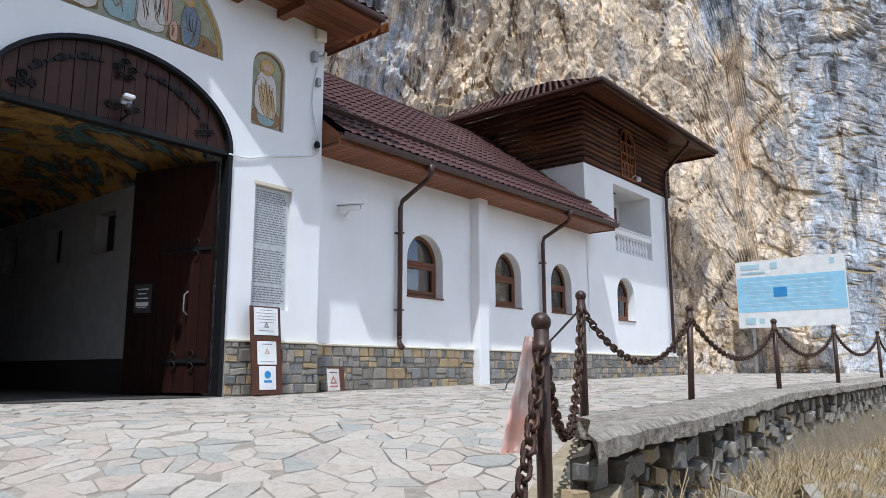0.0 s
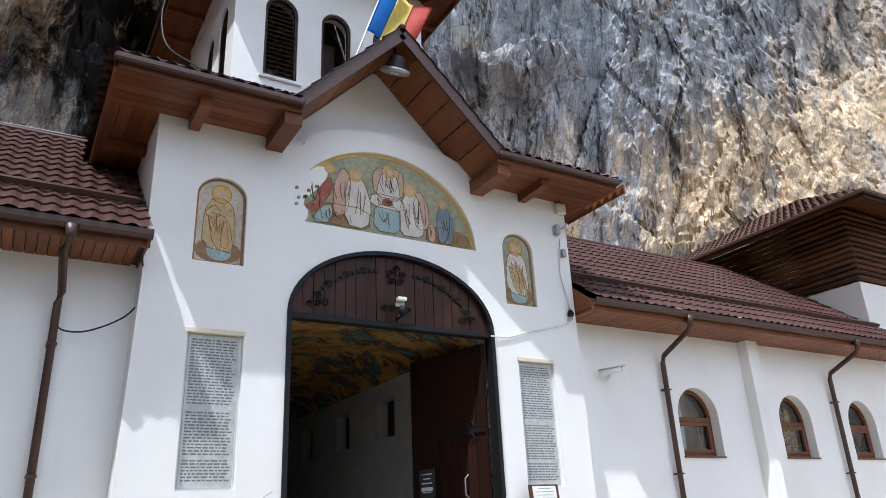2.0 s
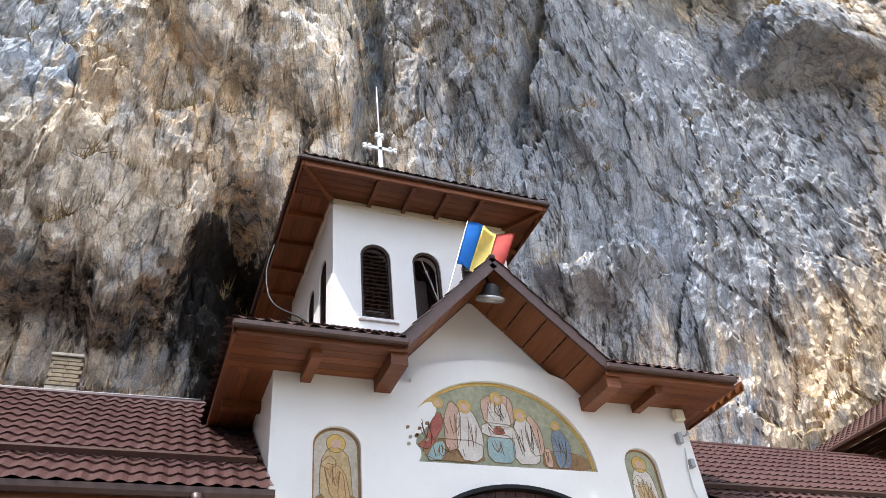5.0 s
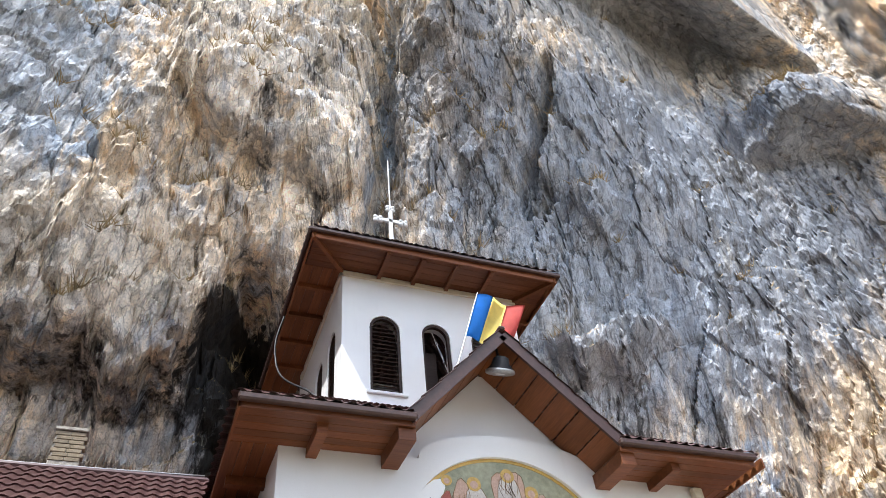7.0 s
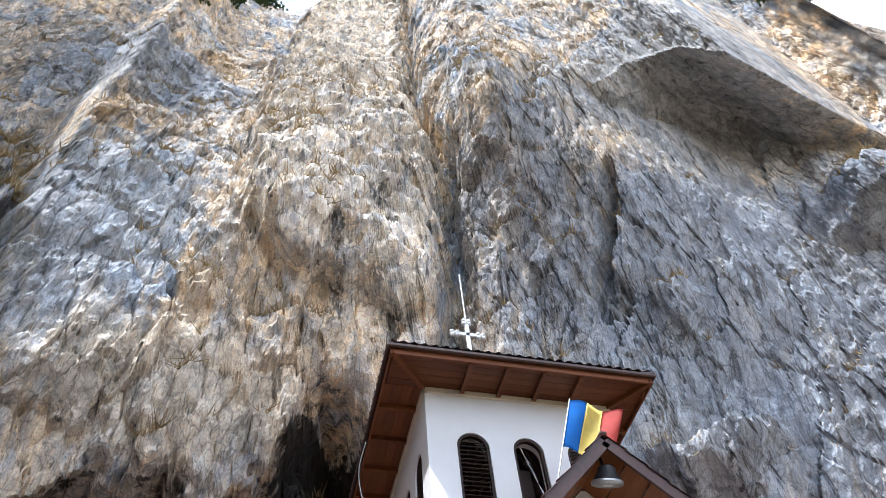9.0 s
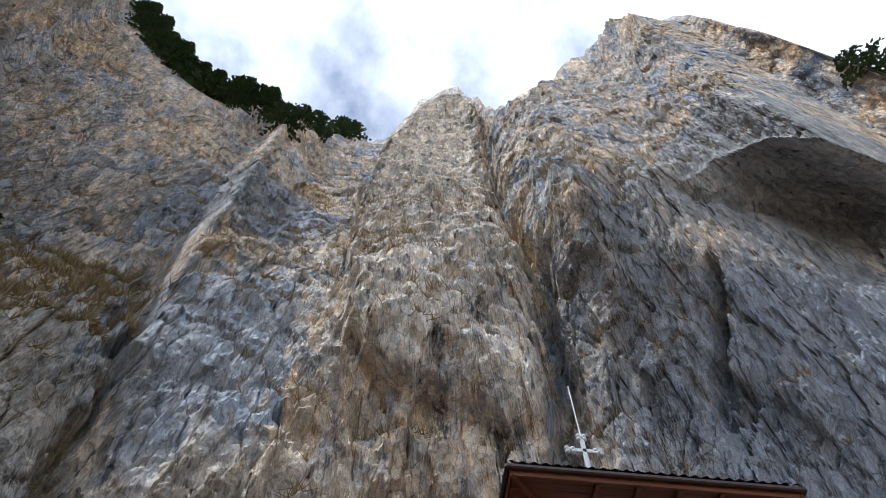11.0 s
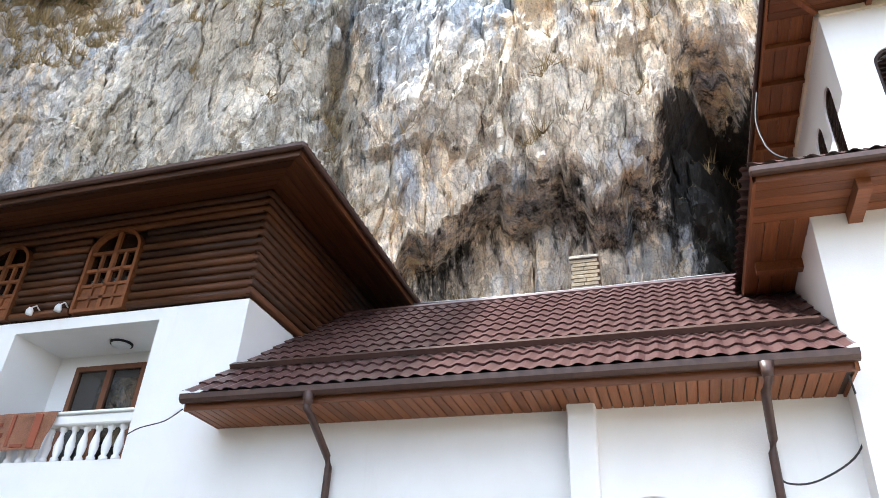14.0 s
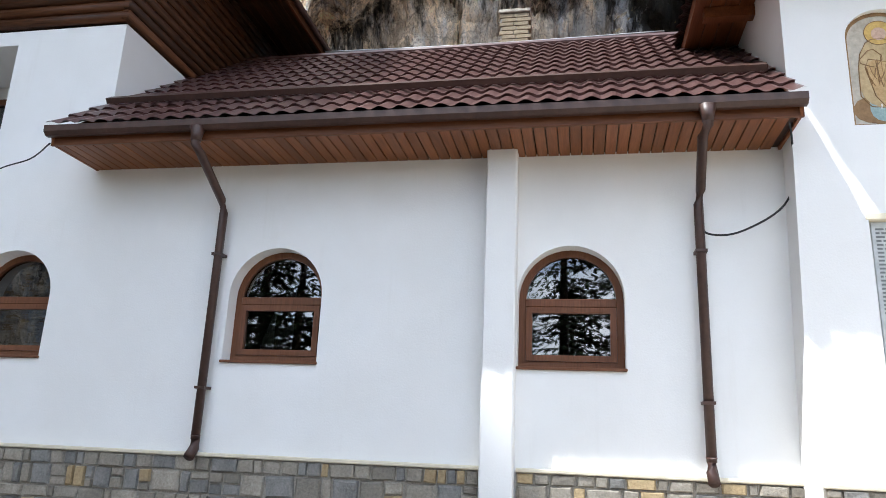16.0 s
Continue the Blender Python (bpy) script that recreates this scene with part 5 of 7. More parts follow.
def plaque(dims, label):
    y0, y1, z0, z1 = dims
    t = thing("stone_plaque", (-0.06, (y0 + y1) / 2, z0), label, "plaque", "engraved plaques")
    part("tablet", boxed(-0.075, -0.05, y0 + 0.03, y1 - 0.03, z0 + 0.02, z1 - 0.03, bevel=0.004), M_MARBLE, t)
    part("top_ledge", boxed(-0.07, 0.012, y0 - 0.02, y1 + 0.02, z1 - 0.025, z1 + 0.03, bevel=0.006), M_CREAM, t)
    rg = random.Random(int(100 * y1))
    rows = 46
    bm = bmesh.new()
    for k in range(rows):
        z = z1 - 0.10 - k * (z1 - z0 - 0.16) / rows
        y = y0 + 0.06
        if k in (22, 23, 38):
            continue
        while y < y1 - 0.10:
            w = rg.uniform(0.02, 0.075)
            w = min(w, y1 - 0.06 - y)
            box(bm, -0.052, -0.0485, y, y + w, z, z + 0.016)
            y += w + 0.014
    p = part("lettering", bm, M_LETTER, t, "rows of small grey engraved lettering")
    p["kind"] = "stuff"
    return t


plaque(PLQ_L, "tall grey stone plaque with rows of engraved lettering")
plaque(PLQ_R, "tall grey stone plaque with engraved lettering beside the gateway")

# ---- gate: iron frame, wooden lunette and open leaf ----
g = thing("arched_gate", (-0.1, 0.27, 0), "dark wooden arched gate in black iron frame, leaf open", "gate")
a_out, a_in = GATE_ARCH[2:], [(0.27 + 1.425 * math.cos(math.pi * k / 28), 3.17 + 0.91 * math.sin(math.pi * k / 28)) for k in range(29)]
bm = bmesh.new()
slab(bm, [(1.75, 0.0)] + a_out + [(-1.21, 0.0), (-1.155, 0.0)] + a_in[::-1] + [(1.695, 0.0)], [], -0.14, 0.03)
part("iron_frame", bm, M_IRON, g, "black iron arch frame")
part("transom_bar", boxed(-0.13, 0.0, -1.15, 1.69, 3.10, 3.175, bevel=0.01), M_IRON, g)
n_b = 20
for k in range(n_b):
    ya, yb = -1.15 + 2.84 * k / n_b, -1.15 + 2.84 * (k + 1) / n_b
    top = lambda y: 3.17 + 0.90 * math.sqrt(max(0.0, 1 - ((y - 0.27) / 1.43) ** 2))  # noqa: E731
    part("lunette_board", slab(bmesh.new(), [(ya + 0.004, 3.15), (yb - 0.004, 3.15), (yb - 0.004, top(yb)), (ya + 0.004, top(ya))], [], -0.10, -0.05 - 0.006 * (k % 2)), M_DOOR, g)


def scroll(bm, y, z, r, x, turns=1.4, s=1):
    tube(bm, [(x, y + s * r * (1 - k / 26) * math.cos(k / 24 * turns * 2 * math.pi), z + r * (1 - k / 26) * math.sin(k / 24 * turns * 2 * math.pi)) for k in range(25)], 0.012, 5)


for s in (-1, 1):
    for k in range(10):
        t0, t1 = k / 10, (k + 0.7) / 10
        f = lambda t: (0.27 + s * (0.25 + 0.8 * t), 3.86 - 0.36 * t * t)  # noqa: E731
        part("band_piece", beam(bmesh.new(), (-0.035, *f(t0)), (-0.035, *f(t1)), 0.02, 0.045, (0, 0, 1)), M_IRON, g)
        if k % 3 == 2:
            sb = bmesh.new()
            scroll(sb, f(t1)[0], f(t1)[1], 0.05, -0.03, s=s)
            part("iron_scroll", sb, M_IRON, g)
    for dy, dz in ((0, 0), (0.09, 0.02), (0.0, 0.1), (-0.09, -0.02)):
        sb = bmesh.new()
        scroll(sb, 0.27 + s * 1.08 + dy, 3.33 + dz, 0.055, -0.03, s=s)
        part("iron_scroll", sb, M_IRON, g)
for dy, dz in ((-0.09, 0), (0.09, 0), (0, 0.08), (-0.06, -0.1), (0.06, -0.1)):
    sb = bmesh.new()
    scroll(sb, 0.27 + dy, 3.84 + dz, 0.06, -0.03)
    part("iron_scroll", sb, M_IRON, g)

# the open leaf, hinged at the far jamb
HY, OPEN = 1.62, math.radians(103)
leaf_axis = Vector((-math.sin(OPEN), -math.cos(OPEN) * -1 * -1, 0)).normalized()
leaf_axis = Vector((-math.cos(math.radians(15)), -math.sin(math.radians(15)), 0))
leaf_n = Vector((-leaf_axis.y, leaf_axis.x, 0))
h0 = Vector((-0.10, HY, 0.03))
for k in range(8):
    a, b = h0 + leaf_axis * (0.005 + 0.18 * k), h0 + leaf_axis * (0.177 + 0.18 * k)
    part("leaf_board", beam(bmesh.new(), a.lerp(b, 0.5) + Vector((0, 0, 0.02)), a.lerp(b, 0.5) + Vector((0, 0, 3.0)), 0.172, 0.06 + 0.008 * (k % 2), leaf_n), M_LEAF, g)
for z in (0.42, 1.85):
    bm = bmesh.new()
    beam(bm, h0 + leaf_n * 0.05 + Vector((0, 0, z)), h0 + leaf_n * 0.05 + leaf_axis * 0.8 + Vector((0, 0, z)), 0.012, 0.05)
    for d, dz in ((0.25, 0.08), (0.25, -0.08), (0.55, 0.06), (0.55, -0.06)):
        q = h0 + leaf_n * 0.055 + leaf_axis * d + Vector((0, 0, z + dz))
        tube(bm, [q + leaf_axis * 0.05 * math.cos(k) + Vector((0, 0, 0.05 * math.sin(k))) for k in np.linspace(0, 5.2, 12)], 0.010, 5)
    part("strap_hinge", bm, M_IRON, g, "black wrought iron strap hinge")
part("handle", tube(bmesh.new(), [h0 + leaf_n * 0.05 + leaf_axis * 0.35 + Vector((0, 0, 1.0)), h0 + leaf_n * 0.11 + leaf_axis * 0.35 + Vector((0, 0, 1.05)), h0 + leaf_n * 0.11 + leaf_axis * 0.35 + Vector((0, 0, 1.25)), h0 + leaf_n * 0.05 + leaf_axis * 0.35 + Vector((0, 0, 1.3))], 0.012, 6), M_STEEL, g)
sg = thing("door_notice", h0 + leaf_n * 0.06 + leaf_axis * 1.22 + Vector((0, 0, 1.25)), "small dark notice with pale lines on the open gate leaf", "sign")
c0 = h0 + leaf_n * 0.06 + leaf_axis * 1.12
part("panel", beam(bmesh.new(), c0 + Vector((0, 0, 1.05)), c0 + Vector((0, 0, 1.43)), 0.30, 0.012, leaf_n), M_INK, sg)
for k, (w, h) in enumerate(((0.2, 0.014), (0.14, 0.014), (0.2, 0.014), (0.22, 0.05), (0.16, 0.014))):
    z = 1.37 - 0.06 * k
    part("print_bar", beam(bmesh.new(), c0 + leaf_n * 0.008 + Vector((0, 0, z - h)), c0 + leaf_n * 0.008 + Vector((0, 0, z)), w, 0.006, leaf_n), M_PAPER, sg)

# ---- passage behind the gate ----
def ceiling_paint():
    m, n, l, b = mat("painted_ceiling", 0.8, 0, 0.2)
    v = coords(n, l, (1, 1, 1), "World")
    a, c = tex_noise(n, l, v, 1.1, 4, 0.6, 2.0), tex_noise(n, l, v, 3.0, 5, 0.6, 2.5)
    col = ramp(n, l, a, [(0.30, (0.05, 0.10, 0.11)), (0.40, (0.10, 0.18, 0.17)), (0.46, (0.07, 0.035, 0.015)), (0.52, (0.38, 0.20, 0.05)), (0.64, (0.55, 0.33, 0.09)), (0.72, (0.12, 0.07, 0.04))])
    col = mixed(n, l, ramp(n, l, c, [(0.5, grey(0)), (0.7, grey(0.6))]), col, (0.38, 0.34, 0.24))
    l.new(col, b.inputs["Base Color"])
    bump(n, l, b, c, 0.1, 0.01)
    return m


M_FRESCO = ceiling_paint()
# whitewash greyed so that the passage's shade sits in its colour
M_PASSAGE = plain("shaded_whitewash", (0.52, 0.52, 0.50), 0.9)
pas = thing("gate_passage", (-5, 0.25, 0), "whitewashed gate passage with a painted vault and small windows", "passage", kind="structure")
win_h = [(-3.55, -2.9), (-5.4, -4.78), (-7.3, -6.7)]


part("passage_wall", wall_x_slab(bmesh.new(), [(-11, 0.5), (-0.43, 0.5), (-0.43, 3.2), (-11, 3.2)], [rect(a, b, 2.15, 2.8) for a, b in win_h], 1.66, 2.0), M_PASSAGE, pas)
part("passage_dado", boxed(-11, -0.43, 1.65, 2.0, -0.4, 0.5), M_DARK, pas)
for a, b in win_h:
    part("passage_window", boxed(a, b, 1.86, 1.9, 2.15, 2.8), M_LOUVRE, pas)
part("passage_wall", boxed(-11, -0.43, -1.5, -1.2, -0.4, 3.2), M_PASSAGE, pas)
bm = bmesh.new()
vs = [[bm.verts.new((x, 0.22 + 1.5 * math.cos(math.pi * k / 14), 2.95 + 0.55 * math.sin(math.pi * k / 14))) for k in range(15)] for x in (-11, -0.43)]
for k in range(14):
    bm.faces.new((vs[0][k], vs[0][k + 1], vs[1][k + 1], vs[1][k]))
part("painted_vault", bm, M_FRESCO, pas, "vault painted in ochre, teal and dark tones", smooth=True)
# near-black roof and end wall stand in for darkness deeper in the passage
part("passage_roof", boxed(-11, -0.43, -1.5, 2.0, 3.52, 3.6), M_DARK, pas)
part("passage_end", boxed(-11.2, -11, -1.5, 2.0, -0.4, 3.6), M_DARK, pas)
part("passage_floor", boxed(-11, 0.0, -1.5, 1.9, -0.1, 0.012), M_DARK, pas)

# ---- bell tower ----
bt = thing("bell_tower", (-3.1, -0.05, 7.0), "white square bell tower with louvred arched windows and wide wooden eaves", "tower")
BX0, BX1, BY0, BY1, BZ0, BZ1 = -4.85, -1.48, -1.74, 1.64, 6.6, 9.96
wins = [(-1.25, -0.70), (-0.29, 0.24), (0.66, 1.20)]


def tower_wall(x0, x1, y0, y1, holes):
    return slab(bmesh.new(), [(y0, BZ0), (y1, BZ0), (y1, BZ1), (y0, BZ1)], holes, x0, x1)


def louvre(parent, y0, y1, xf, open_leaf=False, turn=None):
    """A dark louvred shutter in an arched opening; turn carries it to a side wall."""
    obs = [part("window_frame", slab(bmesh.new(), arch(y0, y1, 7.44, 8.72, 9.01), [shrunk(y0, y1, 7.44, 8.72, 9.01, 0.045)], xf - 0.10, xf - 0.03), M_LOUVRE, parent)]
    if not open_leaf:
        yc, half = (y0 + y1) / 2, (y1 - y0) / 2
        for k in range(17):
            z = 7.50 + k * 0.085
            w = half - 0.05 if z < 8.72 else (half - 0.05) * math.sqrt(max(0.05, 1 - ((z - 8.72) / 0.28) ** 2))
            bm = bmesh.new()
            beam(bm, (xf - 0.07, yc - w, z), (xf - 0.07, yc + w, z), 0.09, 0.014, (0.55, 0, 0.83))
            obs.append(part("slat", bm, M_LOUVRE, parent))
    else:
        obs.append(part("bell_shutter", boxed(xf - 0.5, xf - 0.46, y0, y0 + 0.42, 7.48, 8.7), M_LOUVRE, parent))
    if turn is not None:
        for o in obs:
            for v in o.data.vertices:
                v.co = turn @ v.co


front = [arch(a, b, 7.44, 8.72, 9.01) for a, b in wins]
part("front_wall", tower_wall(BX1 - 0.25, BX1, BY0, BY1, front), M_PLASTER, bt)
for k, (a, b) in enumerate(wins):
    louvre(bt, a, b, BX1, open_leaf=(k == 1))
part("window_ledge", boxed(BX1, BX1 + 0.05, -1.32, -0.62, 7.36, 7.42, bevel=0.01), M_PLASTER, bt)
side_wins = [(-4.4, -3.85), (-3.45, -2.9), (-2.5, -1.95)]
for y in (BY0, BY1 - 0.25):
    part("side_wall", wall_x_slab(bmesh.new(), [(BX0, BZ0), (BX1 - 0.25, BZ0), (BX1 - 0.25, BZ1), (BX0, BZ1)], [arch(a, b, 7.44, 8.72, 9.01) for a, b in side_wins], y, y + 0.25), M_PLASTER, bt)
for a, b in side_wins:
    louvre(bt, a, b, -BY0, turn=Matrix(((0, 1, 0), (-1, 0, 0), (0, 0, 1))))
part("rear_wall", boxed(BX0 - 0.25, BX0, BY0, BY1, BZ0, BZ1), M_PLASTER, bt)
part("tower_floor", boxed(BX0, BX1 - 0.25, BY0 + 0.25, BY1 - 0.25, 7.2, 7.3), M_DARK, bt)
part("cornice", slab(bmesh.new(), rect(BY0 - 0.05, BY1 + 0.05, 9.80, 9.90), [], BX1, BX1 + 0.05), M_CREAM, bt)
part("cornice", boxed(BX0, BX1 + 0.05, BY0 - 0.05, BY0, 9.80, 9.90), M_CREAM, bt)
# tower eaves: hipped soffit, ribs, fascia, tiles
TXF, TXB, TY0, TY1, TEZ = -0.69, -5.6, -2.45, 2.22, 9.92
for k in range(5):
    xa, xb = BX1 + k * 0.155, BX1 + (k + 1) * 0.155
    part("soffit_board", boxed(xa + 0.003, xb - 0.003, TY0 + 0.03, TY1 - 0.03, TEZ - 0.0, TEZ + 0.02, bevel=0.003), M_SOFFIT_Y, bt)
for s, y in ((-1, BY0), (1, BY1)):
    yo = TY0 if s < 0 else TY1
    n_b = 4
    for k in range(n_b):
        ya, yb = y + (yo - y) * k / n_b, y + (yo - y) * (k + 1) / n_b
        part("soffit_board", boxed(TXB, BX1 - 0.002, min(ya, yb) + 0.003, max(ya, yb) - 0.003, TEZ, TEZ + 0.02, bevel=0.003), M_SOFFIT, bt)
    for k in range(4):
        xk = -2.0 - 0.85 * k
        part("rib", beam(bmesh.new(), (xk, y, TEZ - 0.05), (xk, yo - s * -0.0, TEZ - 0.05), 0.07, 0.09), M_SOFFIT, bt)
    part("hip_rib", beam(bmesh.new(), (BX1, y, TEZ - 0.04), (TXF, yo, TEZ - 0.04), 0.07, 0.08), M_SOFFIT, bt)
    part("fascia", boxed(TXB, TXF, min(yo, yo + s * 0.03), max(yo, yo + s * 0.03), TEZ - 0.07, TEZ + 0.10), M_SOFFIT, bt)
    part("gutter", boxed(TXB, TXF + 0.08, min(yo + s * 0.03, yo + s * 0.10), max(yo + s * 0.03, yo + s * 0.10), TEZ + 0.03, TEZ + 0.12, bevel=0.02), M_GUTTER, bt)
for y in (-1.08, -0.42, 0.24, 0.92):
    part("rib", beam(bmesh.new(), (BX1, y, TEZ - 0.05), (TXF - 0.04, y, TEZ - 0.05), 0.075, 0.09), M_SOFFIT_Y, bt)
part("fascia", boxed(TXF - 0.03, TXF, TY0, TY1, TEZ - 0.07, TEZ + 0.10), M_SOFFIT_Y, bt)
part("gutter", boxed(TXF, TXF + 0.08, TY0 - 0.08, TY1 + 0.08, TEZ + 0.03, TEZ + 0.12, bevel=0.02), M_GUTTER, bt)
apex = (-3.12, -0.12, 12.55)
bm = bmesh.new()
cs = [(TXF + 0.05, TY0 - 0.05, TEZ + 0.12), (TXF + 0.05, TY1 + 0.05, TEZ + 0.12), (TXB, TY1 + 0.05, TEZ + 0.12), (TXB, TY0 - 0.05, TEZ + 0.12)]
for k in range(4):
    tiles(bm, cs[k], cs[(k + 1) % 4], apex, apex)
part("roof", bm, M_ROOF, bt, "brown metal tile pyramid roof")
cr = thing("roof_cross", (-3.1, -0.2, 12.6), "white metal cross with lobed ends and a lightning rod", "cross")
bm = bmesh.new()
box(bm, -3.13, -3.07, -0.26, -0.16, 12.6, 13.72, bevel=0.01)
box(bm, -3.13, -3.07, -0.50, 0.08, 13.28, 13.39, bevel=0.01)
for y, z in ((-0.52, 13.335), (0.10, 13.335), (-0.21, 13.76)):
    for dy, dz in ((0, 0), (0.06, 0.05), (-0.06, 0.05), (0.06, -0.05), (-0.06, -0.05)):
        bmesh.ops.create_uvsphere(bm, u_segments=8, v_segments=6, radius=0.06, matrix=Matrix.Translation((-3.1, y + dy, z + dz)))
part("cross_body", bm, M_WHITE_METAL, cr)
part("lightning_rod", tube(bmesh.new(), [(-3.1, -0.21, 13.7), (-3.1, -0.21, 15.6)], 0.018, 6), M_WHITE_METAL, cr)


# ---- corner towers ----
def log_wall_y(parent, y0, y1, z0, z1, x, holes=()):
    """Half-round horizontal boards on a wall facing the terrace."""
    h = 0.135
    n = int((z1 - z0) / h)
    for k in range(n):
        z = z0 + (k + 0.5) * h
        runs = [(y0, y1)]
        for a, b, c, d in holes:
            if c < z < d:
                runs = [r for p, q in runs for r in ((p, min(q, a)), (max(p, b), q)) if r[1] - r[0] > 0.05]
        for p, q in runs:
            bm = bmesh.new()
            tube(bm, [(x - 0.02, p, z), (x - 0.02, q, z)], h * 0.49, 8)
            part("log_board", bm, M_LOG, parent, smooth=True)


def log_wall_x(parent, x0, x1, z0, z1, y):
    h = 0.135
    for k in range(int((z1 - z0) / h)):
        z = z0 + (k + 0.5) * h
        bm = bmesh.new()
        tube(bm, [(x0, y, z), (x1, y, z)], h * 0.49, 8)
        part("log_board", bm, M_LOG_X, parent, smooth=True)


def baluster_mesh():
    bm = bmesh.new()
    lathe(bm, (0, 0, 0), [(0.055, 0), (0.055, 0.05), (0.035, 0.07), (0.05, 0.13), (0.06, 0.20), (0.045, 0.29), (0.028, 0.36), (0.03, 0.40), (0.05, 0.42), (0.05, 0.46)], 12)
    return mesh_of("baluster", bm, M_PLASTER, True)


BALUSTER = baluster_mesh()


def corner_tower(ya, yb, near, win, balc, doors, label):
    """White lower storeys with a loggia, a log-clad top storey and a wide hipped roof. near: the side of the gate."""
    y0, y1 = min(ya, yb), max(ya, yb)
    s = 1 if near == y1 else -1
    t = thing("corner_tower", (WX, (y0 + y1) / 2, 0), label, "building", "log-topped corner towers")
    b0, b1, bz0, bz1 = balc
    part("wall", slab(bmesh.new(), rect(y0, y1, -1.2, 5.37), [arch(win[0], win[1], 1.59, 2.22, 2.70), rect(b0, b1, bz0, bz1)], WX - 0.35, WX), M_PLASTER, t, "white plastered wall")
    for y in (y0, y1 - 0.3):
        part("side_wall", boxed(-5.2, WX - 0.35, y, y + 0.3, -1.2, 5.37), M_PLASTER, t)
    arched_window(t, win[0], win[1], deep=0.2)
    # loggia
    part("loggia_back", boxed(-1.35, -1.25, b0 - 0.4, b1 + 0.4, bz0 - 0.2, bz1 + 0.1), M_PLASTER, t)
    part("loggia_floor", boxed(-1.25, WX - 0.34, b0 - 0.3, b1 + 0.3, bz0 - 0.15, bz0 - 0.01), M_CONCRETE, t)
    part("loggia_ceiling", boxed(-1.25, WX - 0.34, b0 - 0.3, b1 + 0.3, bz1 + 0.0, bz1 + 0.1), M_PLASTER, t)
    for y in (b0 - 0.3, b1 + 0.0):
        part("loggia_side", boxed(-1.25, WX - 0.34, y, y + 0.3, bz0 - 0.1, bz1 + 0.05), M_PLASTER, t)
    yc = (b0 + b1) / 2 - 0.19 * s
    dr = part("balcony_door", slab(bmesh.new(), rect(yc - 0.65, yc + 0.65, bz0, bz1 - 0.20), [rect(yc - 0.57, yc - 0.05, bz0 + 0.1, bz1 - 0.28), rect(yc + 0.05, yc + 0.57, bz0 + 0.1, bz1 - 0.28)], -1.25, -1.19), M_FRAME, t, "brown glazed balcony door")
    for q in (-0.31, 0.31):
        part("pane", boxed(-1.235, -1.225, yc + q - 0.27, yc + q + 0.27, bz0 + 0.1, bz1 - 0.28), M_GLASS, dr)
    lamp = part("ceiling_lamp", lathe(bmesh.new(), (-0.9, yc + 0.35 * s, bz1 - 0.09), [(0.05, 0), (0.13, 0.03), (0.15, 0.07), (0.15, 0.09)], 16), M_WHITE_METAL, t, "round white ceiling lamp", True)
    part("lamp_ring", lathe(bmesh.new(), (-0.9, yc + 0.35 * s, bz1 - 0.03), [(0.165, 0), (0.17, 0.03)], 16), M_IRON, lamp)
    # balustrade
    n = int((b1 - b0) / 0.2)
    for k in range(n):
        piece("baluster", BALUSTER, t, Matrix.Translation((WX - 0.12, b0 + 0.1 + (b1 - b0 - 0.2) * (k + 0.5) / n, bz0 + 0.02)))
    part("handrail", boxed(WX - 0.22, WX - 0.01, b0 + 0.0, b1, bz0 + 0.48, bz0 + 0.62, bevel=0.02), M_PLASTER, t, "moulded white balcony handrail")
    part("handrail_cap", boxed(WX - 0.25, WX + 0.025, b0 + 0.0, b1, bz0 + 0.62, bz0 + 0.66, bevel=0.012), M_PLASTER, t)
    # log storey
    z0, z1 = 5.40, 7.16
    log_wall_y(t, y0 - 0.02, y1 + 0.02, z0, z1, WX + 0.02, [(d0 - 0.06, d1 + 0.06, 5.3, 6.78) for d0, d1 in doors])
    log_wall_x(t, -5.2, WX + 0.05, z0, z1, near)
    log_wall_x(t, -5.2, WX + 0.05, z0, z1, y0 if near == y1 else y1)
    part("log_backing", slab(bmesh.new(), rect(y0 + 0.1, y1 - 0.1, 5.37, 7.16), [arch(d0, d1, 5.42, 6.42, 6.82) for d0, d1 in doors], WX - 0.2, WX - 0.06), M_LOUVRE, t)
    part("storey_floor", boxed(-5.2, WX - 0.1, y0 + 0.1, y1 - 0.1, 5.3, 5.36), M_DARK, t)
    for d0, d1 in doors:
        zs, zt = 6.42, 6.82
        dw = part("arched_window", slab(bmesh.new(), arch(d0, d1, 5.42, zs, zt), [shrunk(d0, d1, 5.42, zs, zt, 0.05)], WX - 0.08, WX + 0.06), M_SOFFIT, t, "varnished arched casement with small panes")
        part("glazing", slab(bmesh.new(), shrunk(d0, d1, 5.84, zs, zt, 0.05, sill=0.0), [], WX - 0.03, WX - 0.024), M_GLASS, dw)
        part("lower_panel", boxed(WX - 0.05, WX + 0.0, d0 + 0.05, d1 - 0.05, 5.47, 5.86), M_SOFFIT, dw)
        for q in range(1, 4):
            y = d0 + 0.05 + (d1 - d0 - 0.1) * q / 4
            part("glazing_bar", boxed(WX - 0.02, WX + 0.03, y - (0.035 if q == 2 else 0.02), y + (0.035 if q == 2 else 0.02), 5.47, 6.44 if q != 2 else 6.78), M_SOFFIT, dw)
        for z in (5.66, 5.86, 6.12, 6.42):
            part("glazing_bar", boxed(WX - 0.02, WX + 0.03, d0 + 0.05, d1 - 0.05, z - 0.025, z + 0.025), M_SOFFIT, dw)
    # roof: sloping soffit out to the eave
    xf, e0, e1, ez = 0.78, y0 - 1.06, y1 + 1.06, 6.84
